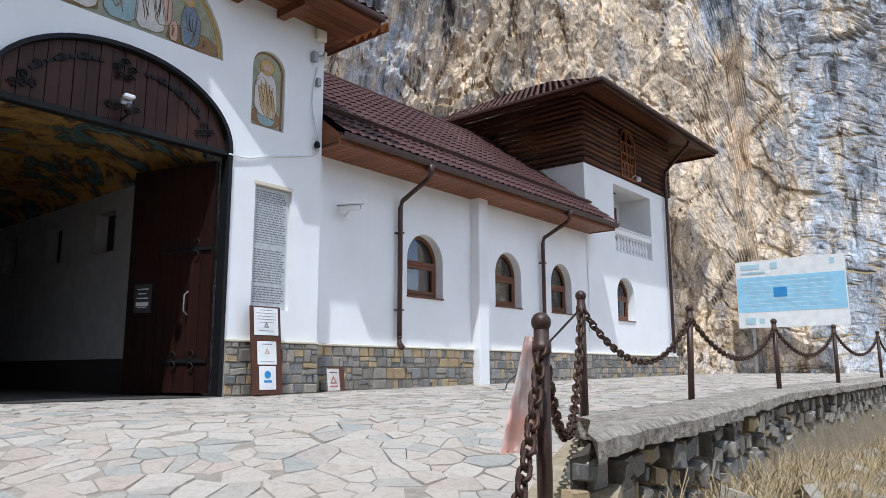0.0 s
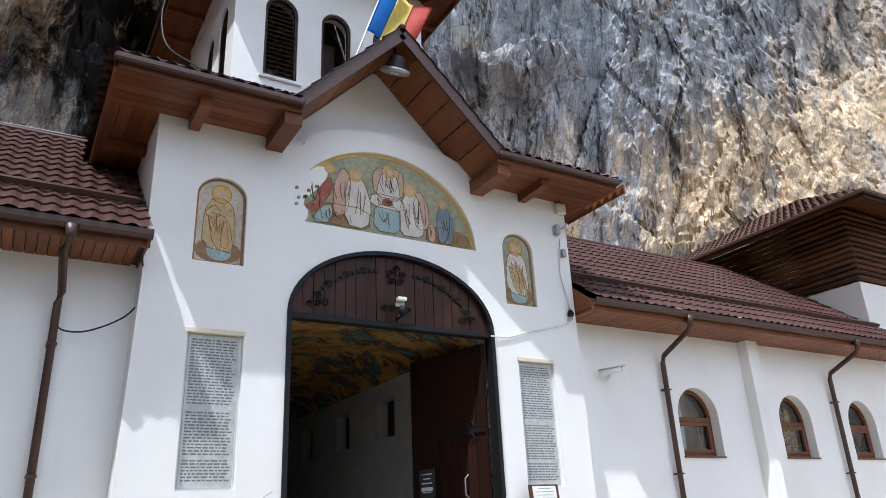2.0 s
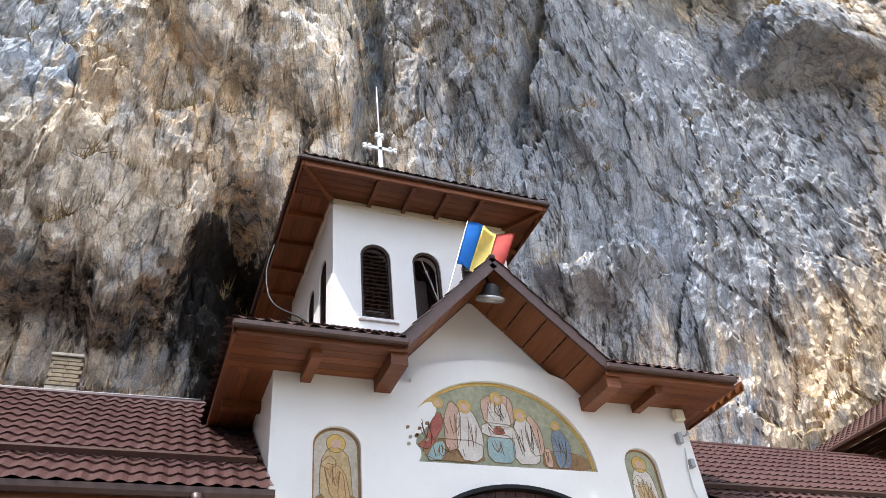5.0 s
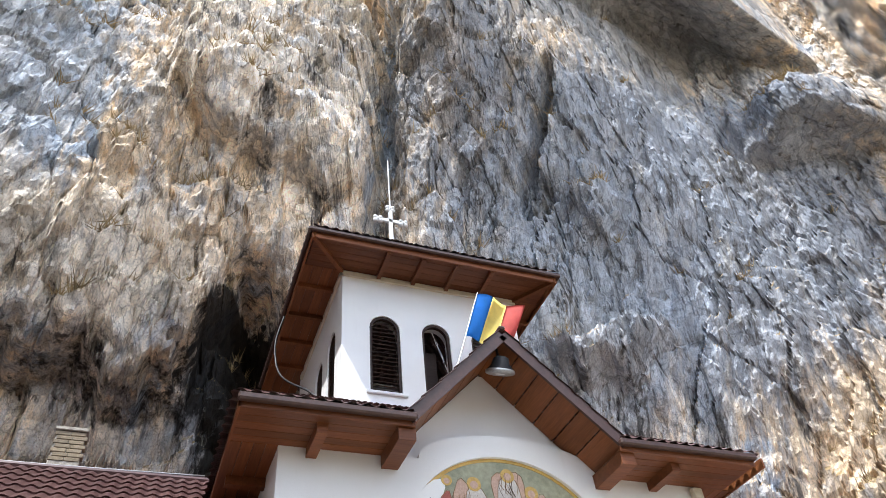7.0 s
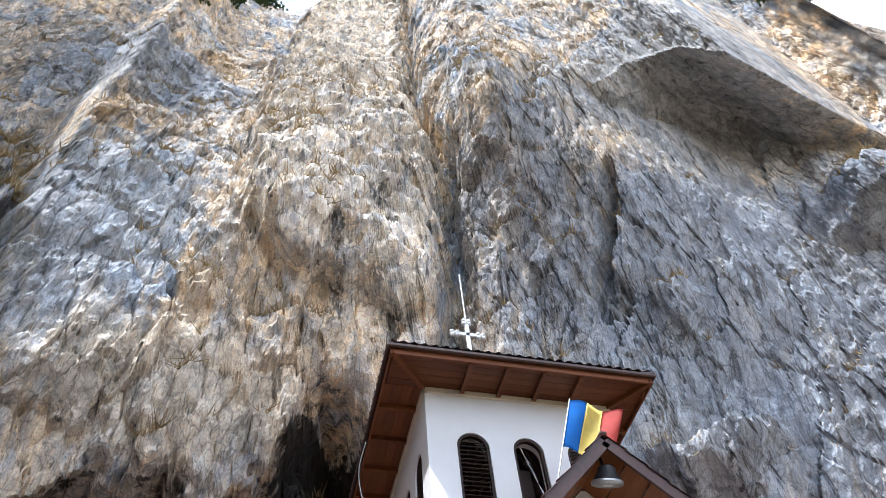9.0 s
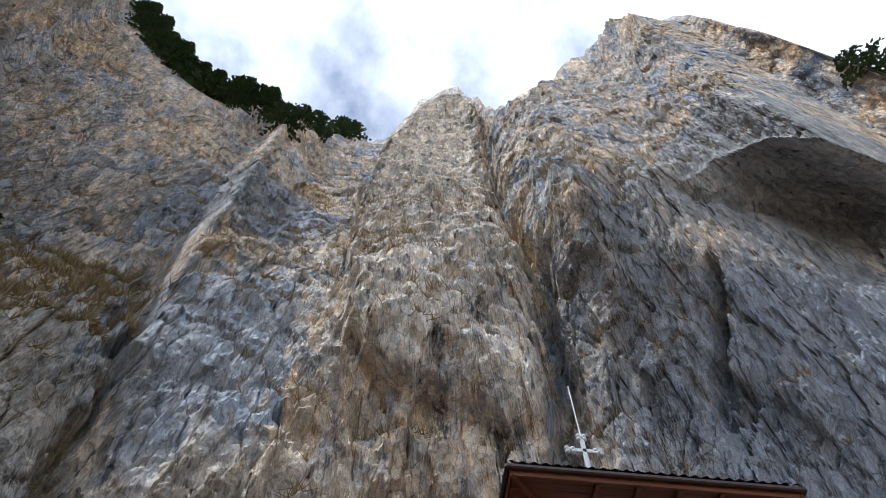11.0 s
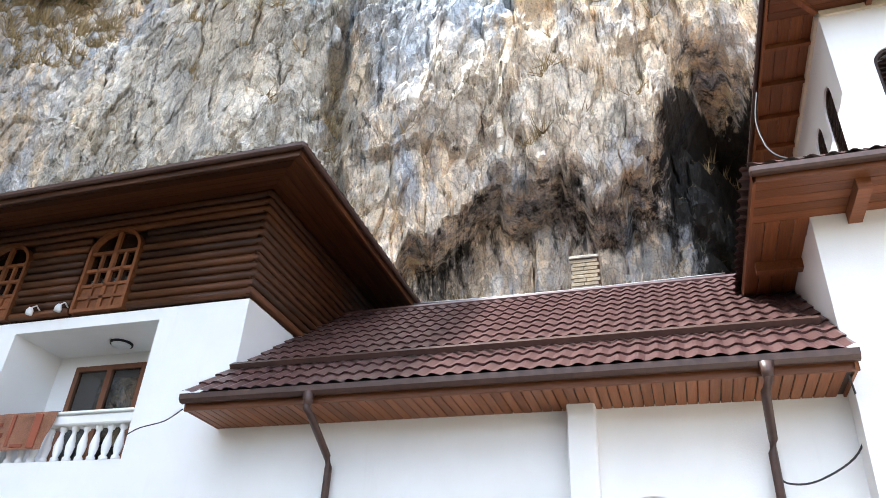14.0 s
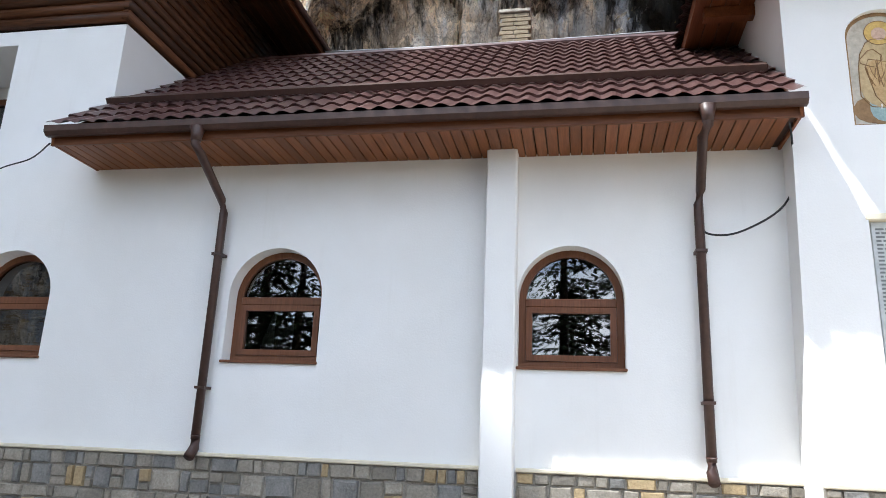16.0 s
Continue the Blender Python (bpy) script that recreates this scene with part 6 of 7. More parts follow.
    xb = -6.0
    n_b = 6
    for k in range(n_b):
        f0, f1 = k / n_b, (k + 1) / n_b
        za, zb = 7.16 + (ez - 0.03 - 7.16) * f0, 7.16 + (ez - 0.03 - 7.16) * f1
        xa, xc = WX + (xf - WX) * f0, WX + (xf - WX) * f1
        ea, eb = -1.06 * f0, -1.06 * f1
        bm = bmesh.new()
        q = [(xa, y0 + ea, za), (xa, y1 - ea, za), (xc - 0.006, y1 - eb, zb), (xc - 0.006, y0 + eb, zb)]
        vs = [bm.verts.new(p) for p in q] + [bm.verts.new((p[0], p[1], p[2] + 0.02)) for p in q]
        for w in ((0, 1, 2, 3), (7, 6, 5, 4), (0, 4, 5, 1), (1, 5, 6, 2), (2, 6, 7, 3), (3, 7, 4, 0)):
            bm.faces.new([vs[i] for i in w])
        part("soffit_board", bm, M_LOG, t)
        for yy, sg in ((y0, -1), (y1, 1)):
            bm = bmesh.new()
            q = [(xb, yy + sg * 1.06 * f0, za), (xa, yy + sg * 1.06 * f0, za), (xc, yy + sg * (1.06 * f1 - 0.006), zb), (xb, yy + sg * (1.06 * f1 - 0.006), zb)]
            vs = [bm.verts.new(p) for p in q] + [bm.verts.new((p[0], p[1], p[2] + 0.02)) for p in q]
            for w in ((0, 1, 2, 3), (7, 6, 5, 4), (0, 4, 5, 1), (1, 5, 6, 2), (2, 6, 7, 3), (3, 7, 4, 0)):
                bm.faces.new([vs[i] for i in w])
            part("soffit_board", bm, M_LOG_X, t)
    part("fascia", boxed(xf, xf + 0.035, e0 - 0.03, e1 + 0.03, ez - 0.10, ez + 0.06), M_LOG, t)
    part("gutter", boxed(xf + 0.035, xf + 0.12, e0 - 0.1, e1 + 0.1, ez - 0.02, ez + 0.07, bevel=0.02), M_GUTTER, t)
    for yy, sg in ((e0, -1), (e1, 1)):
        part("fascia", boxed(xb, xf, min(yy, yy + sg * 0.035), max(yy, yy + sg * 0.035), ez - 0.10, ez + 0.06), M_LOG_X, t)
        part("gutter", boxed(xb, xf + 0.1, min(yy + sg * 0.035, yy + sg * 0.11), max(yy + sg * 0.035, yy + sg * 0.11), ez - 0.02, ez + 0.07, bevel=0.02), M_GUTTER, t)
    ym = (y0 + y1) / 2
    bm = bmesh.new()
    c = [(xf + 0.06, e0 - 0.06, ez + 0.035), (xf + 0.06, e1 + 0.06, ez + 0.035), (xb, e1 + 0.06, ez + 0.035), (xb, e0 - 0.06, ez + 0.035)]
    tiles(bm, c[0], c[1], (-2.6, ym + 0.3, 8.75), (-2.6, ym - 0.3, 8.75))
    tiles(bm, c[1], c[2], (-3.4, ym + 0.3, 8.75), (-2.6, ym + 0.3, 8.75))
    tiles(bm, c[3], c[0], (-2.6, ym - 0.3, 8.75), (-3.4, ym - 0.3, 8.75))
    part("roof", bm, M_ROOF, t, "brown metal tile hipped roof")
    return t


corner_tower(-16.0, -9.72, -9.72, (-11.06, -10.07), (-13.62, -11.10, 3.27, 5.19), [(-12.70, -11.77), (-14.82, -13.88)], "white tower with a loggia and dark log-clad top storey, in shade")
corner_tower(11.88, 17.05, 11.88, (13.42, 14.41), (13.43, 15.7, 3.35, 5.14), [(13.85, 14.75)], "white tower with loggia and brown log top against the cliff")
dp = thing("downpipe", (WX, 16.7, BASE), "long dark downpipe on the corner of the white tower", "downpipe", "brown downpipes")
part("pipe", tube(bmesh.new(), [(0.75, 16.2, 6.85), (0.7, 16.2, 6.65), (WX + 0.12, 16.62, 6.1), (WX + 0.10, 16.66, 5.9), (WX + 0.10, 16.66, 0.8)], 0.05, 10), M_GUTTER, dp, smooth=True)

# ---- stone plinth ----
def stone_templates(n=10):
    out = []
    rg = random.Random(5)
    for _ in range(n):
        bm = bmesh.new()
        j = lambda a: a * rg.uniform(0.86, 1.0)  # noqa: E731
        back = [bm.verts.new((0, y, z)) for y, z in ((-0.5, -0.5), (0.5, -0.5), (0.5, 0.5), (-0.5, 0.5))]
        mid = [bm.verts.new((0.7, y * j(1.0), z * j(1.0))) for y, z in ((-0.5, -0.5), (0.5, -0.5), (0.5, 0.5), (-0.5, 0.5))]
        top = [bm.verts.new((rg.uniform(0.9, 1.1), y * j(0.86), z * j(0.86))) for y, z in ((-0.5, -0.5), (0.5, -0.5), (0.5, 0.5), (-0.5, 0.5))]
        for a, b in ((back, mid), (mid, top)):
            for k in range(4):
                bm.faces.new((a[k], a[(k + 1) % 4], b[(k + 1) % 4], b[k]))
        bm.faces.new(top)
        out.append(bm)
    return out


STONE_BM = stone_templates()
STONE_ME = [[mesh_of("stone", b.copy(), m) for b in STONE_BM] for m in (M_STONE, M_STONE_Y, M_STONE_B)]


def stone_rects(y0, y1, z0, z1, rg):
    """Random ashlar: courses of uneven height, some stones split in two."""
    z = z0
    while z < z1 - 0.03:
        h = min(rg.uniform(0.09, 0.20), z1 - z)
        if z1 - z - h < 0.06:
            h = z1 - z
        y = y0
        while y < y1 - 0.02:
            w = min(rg.choice((0.08, 0.12, 0.16, 0.2, 0.27)) * rg.uniform(0.85, 1.15), y1 - y)
            if y1 - y - w < 0.08:
                w = y1 - y
            if h > 0.15 and rg.random() < 0.4:
                f = rg.uniform(0.35, 0.65)
                yield y, y + w, z, z + h * f
                yield y, y + w, z + h * f, z + h
            else:
                yield y, y + w, z, z + h
            y += w
        z += h


def plinth(name, runs, single, label):
    base = thing(name, (0, (runs[0][0] + runs[-1][1]) / 2, 0), label, "plinth", kind="structure")
    rg = random.Random(len(runs) * 17 + int(abs(runs[0][0]) * 10))
    count = 0
    joined = {0: bmesh.new(), 1: bmesh.new(), 2: bmesh.new()}
    for y0, y1, x, z0 in runs:
        part("mortar", boxed(x - 0.01, x + 0.03, y0, y1, z0, BASE - 0.03), M_MORTAR, base)
        part("ledge", boxed(x - 0.01, x + 0.065, y0, y1, BASE - 0.03, BASE + 0.005, bevel=0.008), M_CREAM, base)
        for a, b, c, d in stone_rects(y0 + 0.006, y1 - 0.006, z0, BASE - 0.035, rg):
            kind = rg.choices((0, 1, 2), (0.55, 0.17, 0.28))[0]
            m = Matrix.Translation((x + 0.02, (a + b) / 2, (c + d) / 2)) @ Matrix.Diagonal((rg.uniform(0.028, 0.05), b - a - 0.012, d - c - 0.012, 1)) @ Matrix.Rotation(rg.uniform(-0.06, 0.06), 4, "X")
            k = rg.randrange(10)
            if single[0] < a < single[1] and count < 300:
                piece("stone", STONE_ME[kind][k], base, m)
                count += 1
            else:
                tmp = STONE_BM[k].copy()
                tmp.transform(m)
                me = bpy.data.meshes.new("tmp")
                tmp.to_mesh(me)
                tmp.free()
                joined[kind].from_mesh(me)
                bpy.data.meshes.remove(me)
    for kind, bm in joined.items():
        if bm.verts:
            r = part("stones", bm, (M_STONE, M_STONE_Y, M_STONE_B)[kind], base)
            r["kind"] = "stuff"
        else:
            bm.free()
    return base


# ---- gate surroundings ----
def notice_stand():
    t = thing("notice_board", (0.14, 2.27, 0.03), "brown wooden notice board with four white printed sheets", "sign")
    lean = Matrix.Translation((0.24, 2.27, 0.02)) @ Matrix.Rotation(radians(-6), 4, "Y")
    defs = [("board", M_SIGN_BROWN, (0, 0.03, -0.235, 0.235, 0, 1.14))]
    for z0, z1, w in ((0.84, 1.12, 0.19), (0.76, 0.845, 0.19), (0.38, 0.68, 0.15), (0.06, 0.36, 0.13)):
        defs.append(("sheet", M_PAPER, (0.031, 0.036, -w, w, z0, z1)))
    for name, m, d in defs:
        bm = boxed(*d, bevel=0.002)
        bm.transform(lean)
        part(name, bm, m, t)
    for z, w in ((1.09, 0.10), (1.05, 0.15), (1.01, 0.13), (0.97, 0.15), (0.93, 0.12), (0.82, 0.12), (0.42, 0.11), (0.645, 0.08)):
        bm = boxed(0.036, 0.039, -w, w, z - 0.005, z, bevel=0)
        bm.transform(lean)
        part("print_bar", bm, M_LETTER, t)
    for z, m in ((0.86, M_LETTER), (0.52, M_MURAL_PINK)):
        bm = slab(bmesh.new(), [(-0.04, z), (0.04, z), (0, z + 0.07)], [[(-0.02, z + 0.012), (0.02, z + 0.012), (0, z + 0.045)]], 0.036, 0.039)
        bm.transform(lean)
        part("warning_triangle", bm, m, t)
    bm = slab(bmesh.new(), disc(0, 0.25, 0.05), [], 0.036, 0.039)
    bm.transform(lean)
    part("round_mark", bm, M_BLUE, t, "blue round mark")
    bm = boxed(0.036, 0.039, -0.06, 0.06, 0.15, 0.18)
    bm.transform(lean)
    part("print_bar", bm, M_BLUE, t)
    s = thing("small_notice", (0.12, 3.54, 0.04), "small white warning sheet leaning on the stone plinth", "sign")
    lean = Matrix.Translation((0.10, 3.54, 0.04)) @ Matrix.Rotation(radians(-8), 4, "Y")
    for name, m, d in (("backing", M_SIGN_BROWN, (0, 0.02, -0.09, 0.20, 0, 0.34)), ("sheet", M_MURAL_PALE, (0.021, 0.025, -0.13, 0.10, 0.0, 0.31)), ("print_bar", M_MURAL_RED, (0.026, 0.028, -0.09, 0.06, 0.05, 0.07)), ("print_bar", M_INK, (0.026, 0.028, -0.09, 0.06, 0.25, 0.26))):
        bm = boxed(*d)
        bm.transform(lean)
        part(name, bm, m, s)
    bm = slab(bmesh.new(), [(-0.08, 0.10), (0.05, 0.10), (-0.015, 0.21)], [[(-0.055, 0.115), (0.025, 0.115), (-0.015, 0.185)]], 0.026, 0.028)
    bm.transform(lean)
    part("warning_triangle", bm, M_MURAL_RED, s)


notice_stand()


def lantern():
    t = thing("gate_lantern", (0.0, 0.27, 3.35), "black iron gate lantern with a small white floodlight", "lamp")
    part("bracket", tube(bmesh.new(), [(-0.05, 0.27, 3.22), (0.12, 0.27, 3.24), (0.14, 0.27, 3.34)], 0.014, 6), M_IRON, t)
    for dy in (-0.16, -0.08, 0.08, 0.16):
        bm = bmesh.new()
        scroll(bm, 0.27 + dy, 3.36, 0.05, -0.02, s=1 if dy > 0 else -1)
        part("scroll", bm, M_IRON, t)
    part("globe", lathe(bmesh.new(), (0.14, 0.27, 3.24), [(0.03, 0), (0.055, 0.03), (0.06, 0.07), (0.04, 0.12)], 12), M_IRON, t, smooth=True)
    part("floodlight", boxed(0.06, 0.14, 0.21, 0.34, 3.44, 3.49, bevel=0.012), M_WHITE_METAL, t, "small white floodlight head")
    part("floodlight_back", boxed(0.02, 0.05, 0.21, 0.35, 3.38, 3.45, bevel=0.01), M_STEEL, t)


lantern()


def gable_lamp():
    t = thing("gable_floodlight", (0.55, 0.0, 6.6), "round metal floodlight hanging under the gable peak", "lamp")
    tilt = Matrix.Translation((0.60, 0.0, 6.56)) @ Matrix.Rotation(radians(28), 4, "Y")
    for name, m, prof in (("housing", M_IRON, [(0.06, 0.22), (0.11, 0.19), (0.13, 0.10), (0.19, 0.03), (0.195, 0.0)]), ("rim", M_STEEL, [(0.19, -0.03), (0.205, -0.02), (0.205, 0.02), (0.19, 0.03)]), ("lens", M_WHITE_METAL, [(0.02, -0.035), (0.17, -0.02), (0.17, 0.0)])):
        bm = lathe(bmesh.new(), (0, 0, 0), prof, 20)
        bm.transform(tilt)
        part(name, bm, m, t, smooth=True)
    part("hanger", tube(bmesh.new(), [(0.62, 0.0, 6.72), (0.60, 0.0, 6.95)], 0.02, 6), M_IRON, t)


gable_lamp()


def cctv():
    t = thing("security_camera", (-0.2, 3.9, 2.8), "white bullet security camera on the wing wall", "camera")
    part("arm", tube(bmesh.new(), [(WX, 4.05, 2.72), (WX + 0.12, 4.02, 2.78)], 0.018, 6), M_WHITE_METAL, t)
    part("body", tube(bmesh.new(), [(-0.20, 3.80, 2.78), (0.02, 4.06, 2.82)], 0.05, 12), M_WHITE_METAL, t, smooth=True)
    part("hood", beam(bmesh.new(), (-0.21, 3.79, 2.836), (0.06, 4.10, 2.878), 0.11, 0.012), M_WHITE_METAL, t)
    part("lens", tube(bmesh.new(), [(0.02, 4.06, 2.83), (0.026, 4.067, 2.831)], 0.034, 12), M_INK, t)


cctv()


def wires():
    def wire(name, pts, r, m, label):
        # a smooth run through the points
        fine = []
        P = [Vector(p) for p in pts]
        for k in range(len(P) - 1):
            a, b, c, d = P[max(k - 1, 0)], P[k], P[k + 1], P[min(k + 2, len(P) - 1)]
            for q in range(6):
                u = q / 6
                fine.append(0.5 * ((2 * b) + (c - a) * u + (2 * a - 5 * b + 4 * c - d) * u * u + (3 * b - a - 3 * c + d) * u ** 3))
        fine.append(P[-1])
        return solo(name, tube(bmesh.new(), fine, r, 5), m, label, "cable", smooth=True)

    wire("wall_cable", [(0.3, -2.95, 3.65), (-0.1, -2.83, 3.45), (-0.2, -2.80, 3.25), (-0.2, -2.95, 2.98), (-0.2, -3.30, 2.78), (-0.2, -3.55, 2.77), (-0.28, -3.62, 2.9)], 0.010, M_CABLE, "dark cable hanging slack from the eave to the downpipe")
    wire("wall_cable", [(0.03, 1.69, 3.12), (0.02, 2.0, 3.14), (0.02, 2.3, 3.23), (0.02, 2.87, 3.37), (0.02, 3.12, 3.45), (0.03, 3.2, 3.6), (0.03, 3.05, 4.2), (0.03, 3.12, 4.8)], 0.012, M_WHITE_METAL, "white cable clipped along the gate wall")
    wire("tower_cable", [(-3.0, -2.5, 9.9), (-3.0, -2.62, 9.2), (-2.8, -2.5, 8.4), (-2.6, -2.0, 8.0), (-2.4, -1.8, 7.6), (-2.2, -1.77, 7.3)], 0.02, M_CABLE, "dark cable looping down the bell tower side")
    wire("loggia_cable", [(0.40, -9.80, 3.60), (0.05, -10.3, 3.60), (-0.2, -10.85, 3.62), (-0.27, -11.09, 3.56)], 0.008, M_CABLE, "thin cable from the eave to the loggia")
    wire("barrier_rope", [(5.40, 1.23, 0.80), (4.2, 2.4, 0.44), (3.0, 3.7, 0.18), (2.0, 5.0, 0.05), (0.6, 6.2, 0.04), (0.1, 7.2, 0.05)], 0.010, M_CABLE, "slack dark cord from the chain post to the wing")
    wire("barrier_rope", [(2.2, -5.2, 0.50), (1.5, -3.6, 0.55), (0.9, -2.2, 0.74), (0.1, -1.35, 1.12)], 0.008, M_ROPE, "thin white rope tied across to the gate jamb")
    wire("roof_wire", [(-3.0, -8.4, 6.50), (-3.0, -6.0, 6.47), (-3.0, -3.5, 6.50)], 0.014, M_STEEL, "bare earthing wire along the roof ridge")
    t = thing("junction_box", (0.03, 3.1, 4.5), "grey wire insulators and bracket on the gatehouse corner", "electrical box")
    part("bracket", boxed(0, 0.09, 3.02, 3.10, 4.86, 5.02, bevel=0.006), M_STEEL, t)
    part("bracket", boxed(0, 0.09, 3.10, 3.17, 4.50, 4.62, bevel=0.006), M_STEEL, t)
    part("rod", tube(bmesh.new(), [(0.06, 3.06, 4.94), (0.06, 3.25, 5.02)], 0.014, 6), M_STEEL, t)
    part("insulator", lathe(bmesh.new(), (0.07, 3.24, 4.98), [(0.02, 0), (0.035, 0.02), (0.02, 0.04), (0.035, 0.06), (0.015, 0.09)], 10), M_WHITE_METAL, t, smooth=True)
    part("sensor", lathe(bmesh.new(), (0.06, 3.14, 3.55), [(0.04, 0), (0.05, 0.04), (0.03, 0.09)], 10), M_IRON, t, smooth=True)
    part("alarm_box", boxed(0.0, 0.10, 3.08, 3.26, 5.22, 5.40, bevel=0.02), M_CREAM, t)


wires()

# pink plastic bag tied to the rope, paper on the post
M_BAG = speckled("pink_plastic", (0.72, 0.42, 0.36), (0.85, 0.66, 0.60), 6, 0.4, 0, 0.3)


def banner(name, at, w, h, label, slant=0.0, m=M_BAG):
    bm = bmesh.new()
    rg = random.Random(3)
    rows = []
    for j in range(9):
        v = j / 8
        rows.append([bm.verts.new((at[0] + 0.03 * math.sin(5 * u + 3 * v) + 0.02 * rg.random(), at[1] + (u - 0.5) * w * (0.25 + 0.75 * v) + slant * v, at[2] - h * v)) for u in (k / 6 for k in range(7))])
    for a, b in zip(rows, rows[1:]):
        for k in range(6):
            bm.faces.new((a[k], a[k + 1], b[k + 1], b[k]))
    bmesh.ops.solidify(bm, geom=bm.faces[:], thickness=0.004)
    return solo(name, bm, m, label, "plastic sheet", smooth=True)


banner("plastic_bag", (1.2, -2.75, 0.66), 0.20, 0.26, "pink and white plastic bag tied to the rope", 0.08)
SHEET = banner("plastic_sheet", (0, 0, 0), 0.15, 0.47, "faded pink and orange plastic sheet tied to the chain post", -0.05, speckled("faded_plastic", (0.70, 0.36, 0.26), (0.74, 0.68, 0.66), 7, 0.35, 0, 0.2, depth=0.1))
SHEET.matrix_basis = Matrix.Translation((6.36, -1.01, 0.46)) @ Matrix.Rotation(radians(-58), 4, "Z")


# ---- posts and chains ----
POSTS = [(6.40, -0.98, -0.41, 0.97, 0.032), (5.37, 1.23, -0.06, 0.97, 0.031), (5.26, 3.56, 0.0, 0.97, 0.031), (5.28, 6.54, 0.02, 0.97, 0.031), (5.37, 9.5, 0.08, 0.97, 0.031), (5.37, 13.4, 0.14, 0.97, 0.031), (5.3, 17.0, 0.18, 0.97, 0.031)]


def chain_post(x, y, z, h, r, lean):
    t = thing("chain_post", (x, y, z), "dark brown iron post with a ball top at the terrace edge", "post", "chain posts")
    top = Vector((x + lean, y + lean * 0.5, z + h - 0.07))
    part("shaft", tube(bmesh.new(), [(x, y, z - 0.12), top], r, 12), M_POST, t, smooth=True)
    bm = bmesh.new()
    bmesh.ops.create_uvsphere(bm, u_segments=16, v_segments=12, radius=r * 1.32, matrix=Matrix.Translation(top + Vector((0, 0, r * 0.9))))
    part("ball", bm, M_POST, t, smooth=True)
    part("collar", tube(bmesh.new(), [top - Vector((0, 0, 0.10)), top - Vector((0, 0, 0.05))], r * 1.25, 12), M_POST, t, smooth=True)
    return top


TOPS = [chain_post(*p, lean) for p, lean in zip(POSTS, (0.0, 0.0, 0.03, -0.01, 0.0, 0.0, 0.0))]


def link_mesh(ln, w, r):
    pts = []
    for k in range(16):
        a = 2 * math.pi * k / 16
        pts.append((math.copysign(max(0, ln / 2 - w / 2), math.cos(a)) + w / 2 * math.cos(a), w / 2 * math.sin(a), 0))
    return mesh_of("chain_link", tube(bmesh.new(), pts, r, 6, closed=True), M_CHAIN, True)


LINK = link_mesh(0.080, 0.046, 0.0095)


def chain(a, b, sag):
    a, b = a - Vector((0, 0, 0.06)), b - Vector((0, 0, 0.06))
    t = thing("barrier_chain", a.lerp(b, 0.5) - Vector((0, 0, sag)), "rusty iron chain sagging between two posts", "chain", "barrier chains")
    f = lambda u: a.lerp(b, u) - Vector((0, 0, sag * 4 * u * (1 - u)))  # noqa: E731
    us = np.linspace(0, 1, 400)
    ps = [f(u) for u in us]
    acc = np.concatenate([[0], np.cumsum([(q - p).length for p, q in zip(ps, ps[1:])])])
    n = int(acc[-1] / 0.064)
    for k in range(n):
        u = float(np.interp((k + 0.5) / n * acc[-1], acc, us))
        p, d = f(u), (f(min(1, u + 0.004)) - f(max(0, u - 0.004))).normalized()
        q = d.to_track_quat("X", "Z").to_matrix().to_4x4()
        piece("chain_link", LINK, t, Matrix.Translation(p) @ q @ Matrix.Rotation(radians(90 * (k % 2) + 20), 4, "X"))


for (a, b), sag in zip(zip(TOPS, TOPS[1:]), (0.62, 0.42, 0.40, 0.36, 0.36, 0.36)):
    chain(a, b, sag)
chain(TOPS[0], TOPS[0] + Vector((0.85, -1.9, -0.35)), 0.5)


# ---- retaining wall ----
M_DARK_EARTH = speckled("dark_earth", (0.055, 0.045, 0.035), (0.12, 0.10, 0.075), 5, 0.95, 0, 0.8, distance=0.03)


